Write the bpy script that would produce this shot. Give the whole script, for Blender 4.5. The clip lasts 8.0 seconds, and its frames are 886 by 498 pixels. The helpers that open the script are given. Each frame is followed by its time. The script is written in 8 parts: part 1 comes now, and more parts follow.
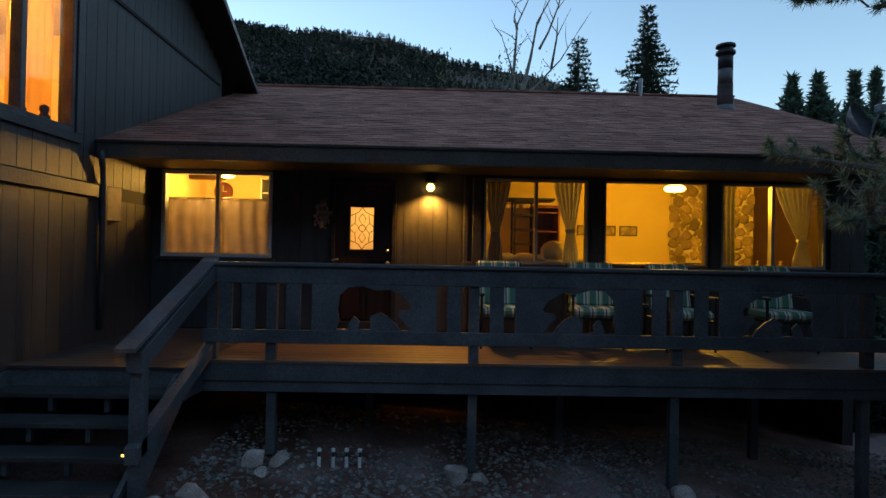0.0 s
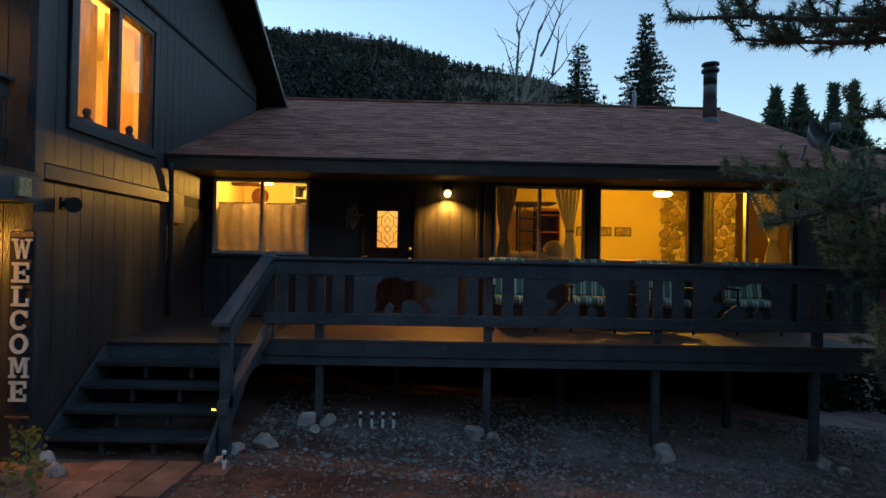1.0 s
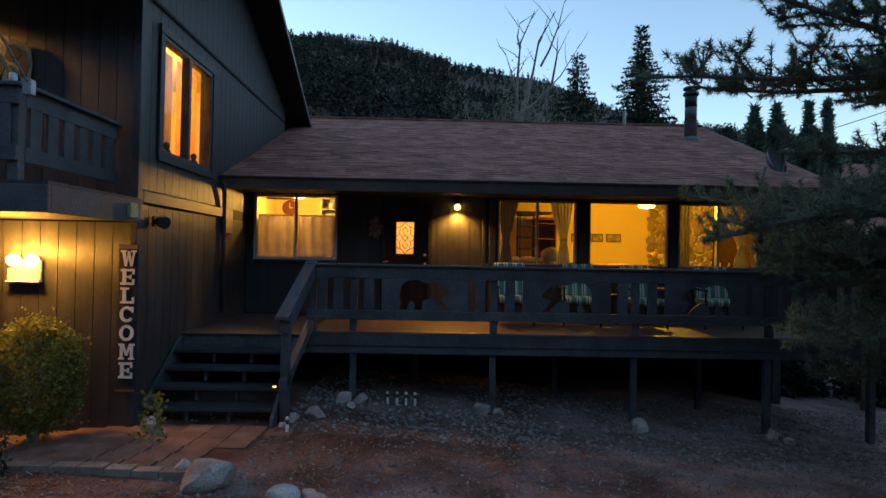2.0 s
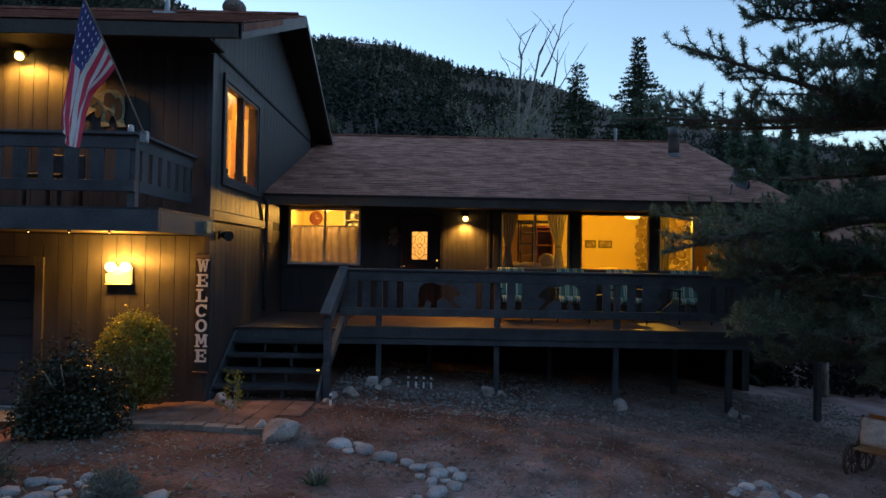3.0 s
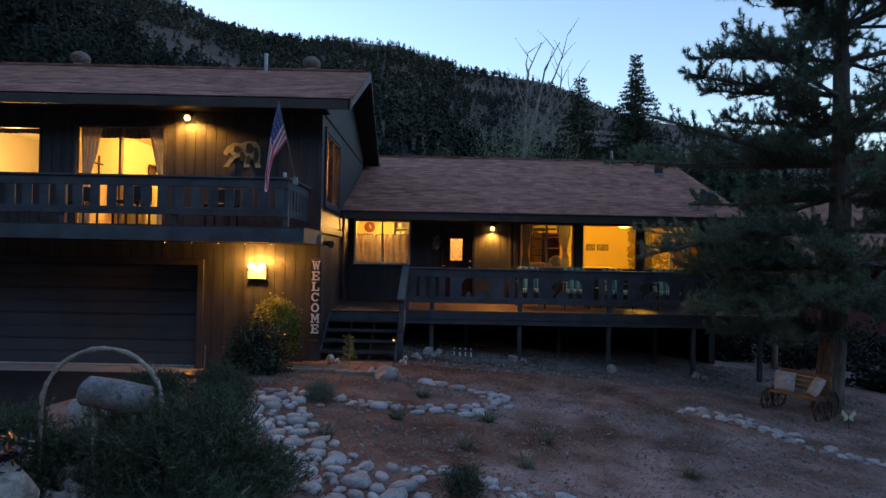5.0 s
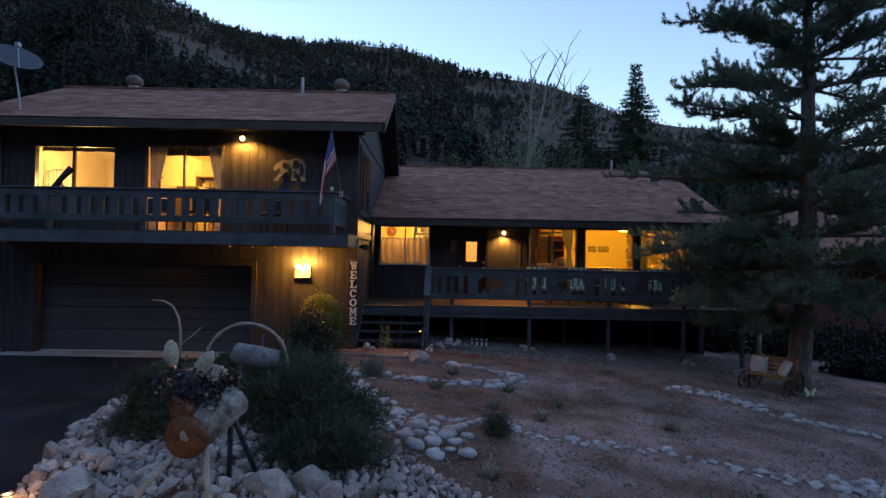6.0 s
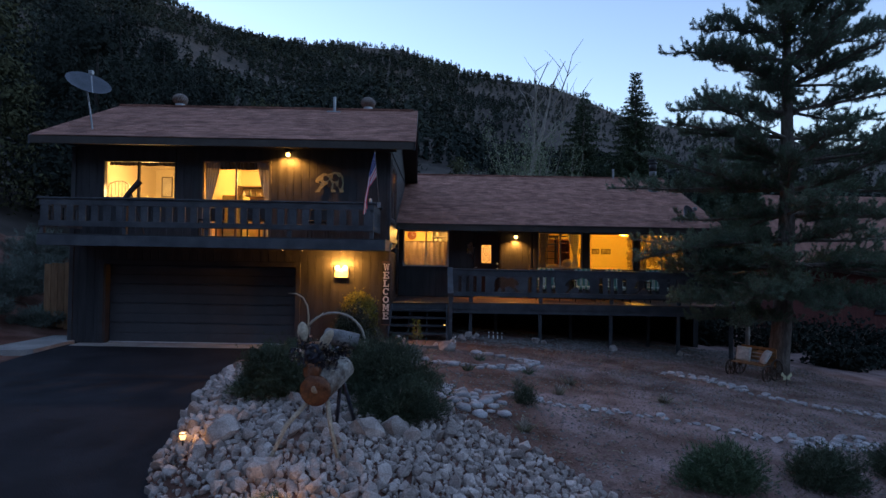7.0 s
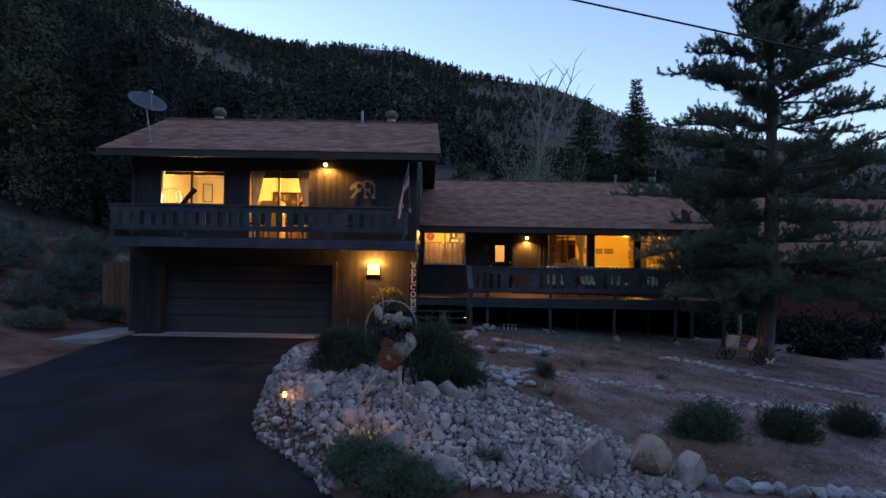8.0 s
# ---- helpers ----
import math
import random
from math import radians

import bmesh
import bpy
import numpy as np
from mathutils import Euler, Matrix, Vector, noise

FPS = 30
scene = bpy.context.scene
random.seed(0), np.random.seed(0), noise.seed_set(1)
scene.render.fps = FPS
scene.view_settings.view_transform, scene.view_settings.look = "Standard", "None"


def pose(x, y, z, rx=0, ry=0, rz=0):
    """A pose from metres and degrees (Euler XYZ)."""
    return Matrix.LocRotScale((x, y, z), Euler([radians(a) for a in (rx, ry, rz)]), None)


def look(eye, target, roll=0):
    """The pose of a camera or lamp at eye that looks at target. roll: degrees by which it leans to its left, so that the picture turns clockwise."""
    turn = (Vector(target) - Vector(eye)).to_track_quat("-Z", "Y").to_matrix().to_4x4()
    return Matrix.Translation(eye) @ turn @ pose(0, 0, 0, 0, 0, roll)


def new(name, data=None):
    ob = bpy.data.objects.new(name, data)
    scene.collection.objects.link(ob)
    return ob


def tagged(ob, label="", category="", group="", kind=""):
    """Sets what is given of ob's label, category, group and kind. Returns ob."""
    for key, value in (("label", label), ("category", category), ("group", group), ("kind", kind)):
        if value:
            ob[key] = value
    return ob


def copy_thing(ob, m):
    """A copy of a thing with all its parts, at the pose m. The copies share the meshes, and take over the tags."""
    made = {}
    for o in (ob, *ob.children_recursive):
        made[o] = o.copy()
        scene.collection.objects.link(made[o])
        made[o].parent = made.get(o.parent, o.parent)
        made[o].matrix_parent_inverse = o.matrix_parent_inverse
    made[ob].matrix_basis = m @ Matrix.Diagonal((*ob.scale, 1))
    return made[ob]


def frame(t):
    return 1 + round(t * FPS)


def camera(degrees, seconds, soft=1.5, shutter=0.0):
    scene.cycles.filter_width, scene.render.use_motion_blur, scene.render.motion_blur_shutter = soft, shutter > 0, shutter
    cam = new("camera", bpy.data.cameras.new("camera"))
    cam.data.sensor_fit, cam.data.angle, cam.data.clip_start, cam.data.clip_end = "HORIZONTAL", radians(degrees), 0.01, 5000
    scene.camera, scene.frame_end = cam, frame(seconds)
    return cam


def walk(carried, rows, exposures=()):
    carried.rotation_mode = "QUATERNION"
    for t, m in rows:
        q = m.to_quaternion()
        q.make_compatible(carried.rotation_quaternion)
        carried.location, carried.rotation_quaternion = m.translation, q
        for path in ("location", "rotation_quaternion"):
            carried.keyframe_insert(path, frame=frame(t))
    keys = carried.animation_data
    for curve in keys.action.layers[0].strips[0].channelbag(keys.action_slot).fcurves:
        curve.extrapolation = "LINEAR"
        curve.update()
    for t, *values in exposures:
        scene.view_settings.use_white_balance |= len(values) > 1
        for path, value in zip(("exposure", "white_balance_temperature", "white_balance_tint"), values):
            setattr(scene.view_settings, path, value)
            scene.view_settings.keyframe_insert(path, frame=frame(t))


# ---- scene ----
cam = camera(75.8, 8.0)
ROWS = [
    (0.0, (1.014, 0.802, 2.536), (1.053, 2.802, 2.554), 1.1),
    (0.5, (0.891, 0.269, 2.515), (0.930, 2.268, 2.533), 1.1),
    (1.0, (0.773, -0.317, 2.477), (0.808, 1.682, 2.499), 1.1),
    (1.5, (0.654, -0.965, 2.507), (0.689, 1.035, 2.530), 1.1),
    (3.0, (0.398, -3.157, 2.631), (0.421, -1.157, 2.661), 1.05),
    (3.5, (0.215, -3.944, 2.662), (0.243, -1.944, 2.691), 1.15),
    (4.0, (0.003, -4.777, 2.690), (0.031, -2.778, 2.713), 1.25),
    (4.5, (-0.223, -5.588, 2.692), (-0.200, -3.588, 2.715), 1.2),
    (6.0, (-0.863, -8.124, 2.690), (-0.854, -6.124, 2.719), 1.0),
    (6.5, (-1.135, -8.966, 2.719), (-1.127, -6.967, 2.748), 1.0),
    (7.0, (-1.439, -9.807, 2.732), (-1.430, -7.807, 2.762), 1.0),
    (7.5, (-1.731, -10.667, 2.716), (-1.723, -8.667, 2.746), 1.0),
    (8.0, (-2.036, -11.508, 2.689), (-2.029, -9.509, 2.720), 0.9),
]
walk(cam, [(t, look(eye, target, roll)) for t, eye, target, roll in ROWS],
     exposures=[(0.0, 2.88, 6840, 14), (3.5, 3.02, 6650, 19), (6.0, 3.07, 6520, 26), (8.0, 2.94, 6420, 31)])

# ---- world, sky light, exposure ----
world = bpy.data.worlds.new("dusk")
scene.world = world
world.use_nodes = True
wn = world.node_tree
sky = wn.nodes.new("ShaderNodeTexSky")
sky.sky_type = "NISHITA"
sky.sun_disc = False
sky.sun_elevation = radians(2.0)
sky.sun_rotation = radians(-50)
sky.altitude = 1500
sky.air_density = 1.0
sky.dust_density = 0.3
sky.ozone_density = 1.8
wn.nodes["Background"].inputs["Strength"].default_value = 0.12
wn.links.new(sky.outputs[0], wn.nodes["Background"].inputs["Color"])

sun_data = bpy.data.lights.new("afterglow", "SUN")
sun_data.energy = 0.02
sun_data.angle = radians(30)
sun_data.color = (1.0, 0.9, 0.8)
new("afterglow", sun_data).matrix_world = look((0, 30, 12), (0, 0, 0))


def lamp(x, y, z, watts, colour, radius=0.06):
    d = bpy.data.lights.new("bulb", "POINT")
    d.energy, d.color, d.shadow_soft_size = watts, colour, radius
    ob = new("bulb", d)
    ob.location = (x, y, z)
    return ob


WARM = (1.0, 0.44, 0.06)
YELLOW = (1.0, 0.54, 0.10)
porch = bpy.data.lights.new("porch_flood", "SPOT")   # spot at the porch bulb, cone narrowed to keep wing wall and soffit dark
porch.energy, porch.color, porch.shadow_soft_size = 24, WARM, 0.04
porch.spot_size, porch.spot_blend = radians(150), 0.75
new("porch_flood", porch).matrix_world = look((0.98, 8.455, 3.36), (0.98, 8.46, 2.36))
lamp(-4.05, 4.52, 2.50, 8, WARM)           # garage, two bulbs
lamp(-3.85, 4.52, 2.50, 8, WARM)
eave = bpy.data.lights.new("eave_flood", "SPOT")   # spot at the wing eave bulb, aimed down to keep the soffit dark
eave.energy, eave.color, eave.shadow_soft_size = 30, WARM, 0.05
eave.spot_size, eave.spot_blend = radians(160), 0.6
new("eave_flood", eave).matrix_world = look((-5.36, 4.58, 5.27), (-5.36, 4.60, 4.27))
lamp(4.87, 9.80, 3.555, 28, (1.0, 0.53, 0.03), 0.03)   # living room ceiling
lamp(-2.0, 9.15, 3.55, 12, YELLOW, 0.03)   # kitchen ceiling
lamp(-6.20, 7.60, 5.02, 26, YELLOW, 0.15)   # upstairs kitchen
lamp(-9.55, 5.85, 4.34, 17, (1.0, 0.62, 0.18), 0.12)   # bedroom table lamp
lamp(-3.90, 6.60, 5.05, 20, (1.0, 0.50, 0.08), 0.12)   # upstairs corner room
lamp(0.45, 9.6, 3.55, 9, (1.0, 0.62, 0.22), 0.1)   # entrance hall
lamp(-4.125, -3.755, 0.90, 0.3, YELLOW, 0.02)
lamp(-2.81, -4.97, 0.74, 0.3, YELLOW, 0.02)

# ---- materials ----
def material(name, a, b, scale=3.0, rough=0.7, bump=0.25, fine=60.0, metal=0.0, random_by=0.0, spec=0.4, stretch=(1, 1, 1), detail=6.0):
    m = bpy.data.materials.new(name)
    m.use_nodes = True
    n, l = m.node_tree.nodes, m.node_tree.links
    p = n["Principled BSDF"]
    geo = n.new("ShaderNodeNewGeometry")
    mp = n.new("ShaderNodeMapping")
    mp.inputs["Scale"].default_value = stretch
    l.new(geo.outputs["Position"], mp.inputs["Vector"])
    big = n.new("ShaderNodeTexNoise")
    big.inputs["Scale"].default_value, big.inputs["Detail"].default_value = scale, detail
    small = n.new("ShaderNodeTexNoise")
    small.inputs["Scale"].default_value, small.inputs["Detail"].default_value = fine, 4
    l.new(mp.outputs[0], big.inputs["Vector"])
    l.new(mp.outputs[0], small.inputs["Vector"])
    ramp = n.new("ShaderNodeValToRGB")
    ramp.color_ramp.elements[0].position, ramp.color_ramp.elements[1].position = 0.35, 0.65
    ramp.color_ramp.elements[0].color, ramp.color_ramp.elements[1].color = (*a, 1), (*b, 1)
    l.new(big.outputs["Fac"], ramp.inputs["Fac"])
    mix = n.new("ShaderNodeMixRGB")
    mix.blend_type = "MULTIPLY"
    mix.inputs["Fac"].default_value = 0.55
    lift = n.new("ShaderNodeMapRange")
    lift.inputs["From Min"].default_value, lift.inputs["From Max"].default_value = 0.3, 0.7
    lift.inputs["To Min"].default_value, lift.inputs["To Max"].default_value = 0.45, 1.35
    l.new(small.outputs["Fac"], lift.inputs["Value"])
    l.new(ramp.outputs["Color"], mix.inputs["Color1"])
    l.new(lift.outputs[0], mix.inputs["Color2"])
    last = mix.outputs["Color"]
    if random_by:
        info = n.new("ShaderNodeObjectInfo")
        isl = n.new("ShaderNodeNewGeometry")
        add = n.new("ShaderNodeMath")
        add.operation = "ADD"
        l.new(info.outputs["Random"], add.inputs[0])
        l.new(isl.outputs["Random Per Island"], add.inputs[1])
        fr = n.new("ShaderNodeMath")
        fr.operation = "FRACT"
        l.new(add.outputs[0], fr.inputs[0])
        rng = n.new("ShaderNodeMapRange")
        rng.inputs["To Min"].default_value, rng.inputs["To Max"].default_value = 1 - random_by, 1 + random_by
        l.new(fr.outputs[0], rng.inputs["Value"])
        mul = n.new("ShaderNodeMixRGB")
        mul.blend_type = "MULTIPLY"
        mul.inputs["Fac"].default_value = 1
        l.new(last, mul.inputs["Color1"])
        l.new(rng.outputs[0], mul.inputs["Color2"])
        last = mul.outputs["Color"]
    l.new(last, p.inputs["Base Color"])
    rr = n.new("ShaderNodeMapRange")
    rr.inputs["To Min"].default_value, rr.inputs["To Max"].default_value = max(0.02, rough - 0.12), min(1, rough + 0.12)
    l.new(big.outputs["Fac"], rr.inputs["Value"])
    l.new(rr.outputs[0], p.inputs["Roughness"])
    p.inputs["Metallic"].default_value = metal
    p.inputs["Specular IOR Level"].default_value = spec
    if bump:
        bp = n.new("ShaderNodeBump")
        bp.inputs["Strength"].default_value, bp.inputs["Distance"].default_value = bump, 0.02
        l.new(small.outputs["Fac"], bp.inputs["Height"])
        l.new(bp.outputs[0], p.inputs["Normal"])
    return m


def glow(name, colour, strength):
    m = bpy.data.materials.new(name)
    m.use_nodes = True
    p = m.node_tree.nodes["Principled BSDF"]
    p.inputs["Base Color"].default_value = (*colour, 1)
    p.inputs["Emission Color"].default_value = (*colour, 1)
    p.inputs["Emission Strength"].default_value = strength
    return m


def glass_material(name, tint=(1, 1, 1)):
    m = bpy.data.materials.new(name)
    m.use_nodes = True
    n, l = m.node_tree.nodes, m.node_tree.links
    n.clear()
    out = n.new("ShaderNodeOutputMaterial")
    mix = n.new("ShaderNodeMixShader")
    clear = n.new("ShaderNodeBsdfTransparent")
    clear.inputs["Color"].default_value = (*tint, 1)
    shiny = n.new("ShaderNodeBsdfGlossy")
    shiny.inputs["Roughness"].default_value = 0.02
    lw = n.new("ShaderNodeLayerWeight")
    lw.inputs["Blend"].default_value = 0.5
    up = n.new("ShaderNodeMath")
    up.operation, up.inputs[1].default_value = "POWER", 5.0
    gain = n.new("ShaderNodeMath")
    gain.operation, gain.inputs[1].default_value, gain.inputs[2].default_value = "MULTIPLY_ADD", 0.85, 0.04
    l.new(lw.outputs["Facing"], up.inputs[0])
    l.new(up.outputs[0], gain.inputs[0])
    l.new(gain.outputs[0], mix.inputs["Fac"])
    l.new(clear.outputs[0], mix.inputs[1])
    l.new(shiny.outputs[0], mix.inputs[2])
    l.new(mix.outputs[0], out.inputs["Surface"])
    return m


def cloth_material(name, a, b, through_by=0.4):
    m = material(name, a, b, 8, 0.9, 0.3, 300)
    n, l = m.node_tree.nodes, m.node_tree.links
    p = n["Principled BSDF"]
    tr = n.new("ShaderNodeBsdfTranslucent")
    tr.inputs["Color"].default_value = (*b, 1)
    mix = n.new("ShaderNodeMixShader")
    mix.inputs["Fac"].default_value = through_by
    l.new(p.outputs[0], mix.inputs[1])
    l.new(tr.outputs[0], mix.inputs[2])
    l.new(mix.outputs[0], n["Material Output"].inputs["Surface"])
    return m



def leaf_material(name, a, b, through_by):
    """Foliage: varied leaf by leaf, letting some light through."""
    m = material(name, a, b, 0.9, 0.6, 0, 20, random_by=0.35)
    n, l = m.node_tree.nodes, m.node_tree.links
    p = n["Principled BSDF"]
    tr = n.new("ShaderNodeBsdfTranslucent")
    l.new(p.inputs["Base Color"].links[0].from_socket, tr.inputs["Color"])
    mix = n.new("ShaderNodeMixShader")
    mix.inputs["Fac"].default_value = through_by
    l.new(p.outputs[0], mix.inputs[1])
    l.new(tr.outputs[0], mix.inputs[2])
    l.new(mix.outputs[0], n["Material Output"].inputs["Surface"])
    return m


SIDING = material("dark_stained_siding", (0.032, 0.033, 0.037), (0.056, 0.056, 0.060), 1.4, 0.45, 0.35, 30, random_by=0.09, stretch=(6, 6, 0.6))
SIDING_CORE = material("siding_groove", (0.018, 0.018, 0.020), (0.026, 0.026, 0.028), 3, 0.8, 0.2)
TRIM = material("dark_painted_trim", (0.036, 0.036, 0.040), (0.062, 0.062, 0.066), 2.2, 0.45, 0.3, 45, random_by=0.12)
RAIL = material("weathered_grey_rail_paint", (0.055, 0.060, 0.068), (0.100, 0.106, 0.116), 2.5, 0.6, 0.35, 50, random_by=0.12)
BROWN_TRIM = material("brown_fascia", (0.060, 0.048, 0.040), (0.095, 0.078, 0.066), 2.0, 0.6, 0.3, 40, random_by=0.1)
# shade under the eaves put into the colour, near black against lamp spill
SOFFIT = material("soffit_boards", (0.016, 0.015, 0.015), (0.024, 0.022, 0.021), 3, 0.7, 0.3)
SHINGLE = material("brown_asphalt_shingle", (0.27, 0.118, 0.086), (0.46, 0.215, 0.160), 2.4, 0.9, 0.8, 45, random_by=0.22, spec=0.2)
DECK = material("worn_red_brown_deck", (0.105, 0.070, 0.052), (0.175, 0.120, 0.092), 2.2, 0.42, 0.3, 40, random_by=0.15, stretch=(0.7, 6, 6))
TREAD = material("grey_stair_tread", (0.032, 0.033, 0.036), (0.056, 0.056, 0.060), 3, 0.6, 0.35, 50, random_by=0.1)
DOOR_WOOD = material("dark_mahogany_door", (0.022, 0.009, 0.007), (0.042, 0.017, 0.012), 3, 0.35, 0.25, 40, stretch=(6, 6, 0.6))
GARAGE = material("dark_grey_garage_door", (0.060, 0.062, 0.068), (0.080, 0.082, 0.090), 1.5, 0.5, 0.2, 80)
WHITE_FRAME = material("white_vinyl_frame", (0.55, 0.55, 0.54), (0.70, 0.70, 0.68), 4, 0.4, 0.1)
DARK_FRAME = material("dark_bronze_frame", (0.05, 0.05, 0.055), (0.09, 0.09, 0.095), 4, 0.35, 0.1)
ALU_FRAME = material("dull_aluminium_frame", (0.30, 0.29, 0.28), (0.42, 0.41, 0.40), 4, 0.4, 0.1, metal=0.3)
GLASS = glass_material("window_glass")
PLASTER = material("yellow_plaster", (0.72, 0.54, 0.22), (0.78, 0.60, 0.27), 1.2, 0.85, 0.15, 120)
PLASTER_UP = material("cream_plaster", (0.76, 0.68, 0.50), (0.82, 0.74, 0.56), 1.2, 0.85, 0.15, 120)
PINE_PANEL = material("knotty_pine_panel", (0.55, 0.33, 0.14), (0.70, 0.45, 0.22), 2.0, 0.5, 0.2, 30, random_by=0.15, stretch=(6, 6, 0.7))
CARPET = material("tan_carpet", (0.22, 0.16, 0.10), (0.30, 0.22, 0.14), 5, 0.95, 0.4, 200)
LACE = cloth_material("cream_cafe_curtain", (0.52, 0.48, 0.48), (0.64, 0.59, 0.60), 0.005)
STONE = material("river_stone", (0.17, 0.125, 0.07), (0.36, 0.26, 0.15), 3, 0.7, 0.4, 40, random_by=0.3)
MORTAR = material("pale_mortar", (0.50, 0.42, 0.30), (0.60, 0.52, 0.38), 5, 0.9, 0.4, 80)
RED_WOOD = material("cherry_cabinet", (0.14, 0.035, 0.018), (0.22, 0.06, 0.03), 3, 0.4, 0.2, 30, stretch=(5, 5, 0.6))
BLACK = material("black_metal", (0.012, 0.012, 0.013), (0.03, 0.03, 0.032), 6, 0.5, 0.15)
STEEL = material("galvanised_steel", (0.32, 0.33, 0.34), (0.48, 0.49, 0.50), 5, 0.45, 0.15, 60, metal=0.8)
WHITE = material("white_paint", (0.66, 0.66, 0.64), (0.80, 0.80, 0.78), 6, 0.55, 0.2, 90)
BULB = glow("lit_bulb", (1.0, 0.58, 0.12), 1.4)
SHADE_LIT = glow("lit_glass_shade", (1.0, 0.62, 0.18), 0.4)
SOIL = material("mulch_and_dry_soil", (0.150, 0.088, 0.072), (0.31, 0.215, 0.195), 1.6, 0.95, 1.0, 34, spec=0.15)


def mulch_patches(m):
    """Broad drifts of darker red-brown mulch over the greyer soil."""
    n, l = m.node_tree.nodes, m.node_tree.links
    p = n["Principled BSDF"]
    geo, broad = n.new("ShaderNodeNewGeometry"), n.new("ShaderNodeTexNoise")
    broad.inputs["Scale"].default_value, broad.inputs["Detail"].default_value = 0.42, 5
    l.new(geo.outputs["Position"], broad.inputs["Vector"])
    ramp = n.new("ShaderNodeValToRGB")
    ramp.color_ramp.elements[0].position, ramp.color_ramp.elements[1].position = 0.42, 0.60
    ramp.color_ramp.elements[0].color, ramp.color_ramp.elements[1].color = (0.74, 0.55, 0.47, 1), (1.18, 1.16, 1.20, 1)
    mul = n.new("ShaderNodeMixRGB")
    mul.blend_type = "MULTIPLY"
    mul.inputs["Fac"].default_value = 1
    sep, rng, add = n.new("ShaderNodeSeparateXYZ"), n.new("ShaderNodeMapRange"), n.new("ShaderNodeMath")
    l.new(geo.outputs["Position"], sep.inputs[0])
    rng.inputs["From Min"].default_value, rng.inputs["From Max"].default_value = -2.0, 4.5
    rng.inputs["To Min"].default_value, rng.inputs["To Max"].default_value = -0.12, 0.12
    l.new(sep.outputs["X"], rng.inputs["Value"])
    l.new(broad.outputs["Fac"], add.inputs[0])
    l.new(rng.outputs[0], add.inputs[1])
    l.new(add.outputs[0], ramp.inputs["Fac"])
    l.new(p.inputs["Base Color"].links[0].from_socket, mul.inputs["Color1"])
    l.new(ramp.outputs["Color"], mul.inputs["Color2"])
    l.new(mul.outputs["Color"], p.inputs["Base Color"])


mulch_patches(SOIL)
ASPHALT = material("dark_asphalt", (0.011, 0.013, 0.017), (0.026, 0.028, 0.034), 1.3, 0.85, 0.8, 55, spec=0.15)
CONCRETE = material("grey_concrete", (0.26, 0.25, 0.24), (0.36, 0.35, 0.33), 2, 0.85, 0.3, 70)
ROCK = material("pale_granite_rock", (0.33, 0.260, 0.228), (0.55, 0.455, 0.41), 5, 0.85, 0.6, 60, random_by=0.28, spec=0.25)
FLAG_STONE = material("pale_flagstone", (0.28, 0.255, 0.255), (0.46, 0.43, 0.42), 4, 0.8, 0.5, 50, random_by=0.25)
TERRACOTTA = material("terracotta_paver", (0.15, 0.082, 0.062), (0.25, 0.145, 0.115), 4, 0.8, 0.4, 60, random_by=0.2)
BARK = material("pine_bark", (0.115, 0.092, 0.078), (0.25, 0.205, 0.175), 6, 0.9, 1.0, 18, stretch=(3, 3, 0.7))
# pine bark again, with the crown's shade put into a darker colour
SHADED_BARK = material("shaded_pine_bark", (0.035, 0.030, 0.026), (0.070, 0.058, 0.050), 4, 0.9, 0.8, 14, stretch=(3, 3, 0.7))
DEAD_WOOD = material("bare_grey_wood", (0.26, 0.21, 0.17), (0.42, 0.36, 0.30), 6, 0.85, 0.5, 40)
NEEDLE = leaf_material("pine_needles", (0.120, 0.182, 0.125), (0.200, 0.265, 0.180), 0.55)
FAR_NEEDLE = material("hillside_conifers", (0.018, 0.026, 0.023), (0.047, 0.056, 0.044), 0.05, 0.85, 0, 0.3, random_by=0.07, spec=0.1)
JUNIPER = material("juniper_foliage", (0.035, 0.055, 0.030), (0.080, 0.105, 0.060), 2, 0.7, 0, 30, random_by=0.35)
YELLOW_LEAF = leaf_material("yellow_green_leaf", (0.13, 0.15, 0.03), (0.29, 0.29, 0.06), 0.3)
SAGE = material("grey_sagebrush", (0.105, 0.130, 0.105), (0.20, 0.230, 0.19), 2, 0.85, 0, 30, random_by=0.3)
HILL = material("scrubby_hillside", (0.046, 0.039, 0.034), (0.098, 0.080, 0.070), 0.05, 0.95, 0.5, 0.4, spec=0.1)


# ---- building helpers ----
ORIGIN = {}


def thing(name, place, label="", category="", group="", kind=""):
    ob = tagged(new(name), label, category, group, kind)
    ob.location = place
    ORIGIN[ob.name] = Vector(place)
    return ob


def part(name, bm, mat, parent=None, label="", smooth=False):
    """One mesh object, given in world places, under a thing or a part."""
    if parent is not None:
        o = ORIGIN[parent.name]
        bmesh.ops.translate(bm, verts=bm.verts, vec=-o)
    me = bpy.data.meshes.new(name)
    bmesh.ops.recalc_face_normals(bm, faces=bm.faces)
    bm.to_mesh(me)
    bm.free()
    for m in (mat if isinstance(mat, (list, tuple)) else [mat]):
        me.materials.append(m)
    if smooth:
        me.shade_smooth()
    ob = new(name, me)
    if parent is not None:
        ob.parent = parent
        ORIGIN[ob.name] = ORIGIN[parent.name]
    else:
        ORIGIN[ob.name] = Vector((0, 0, 0))
    if label:
        tagged(ob, label)
    return ob


def solo(name, bm, mat, label, category, group="", kind="", smooth=False):
    return tagged(part(name, bm, mat, None, "", smooth), label, category, group, kind)


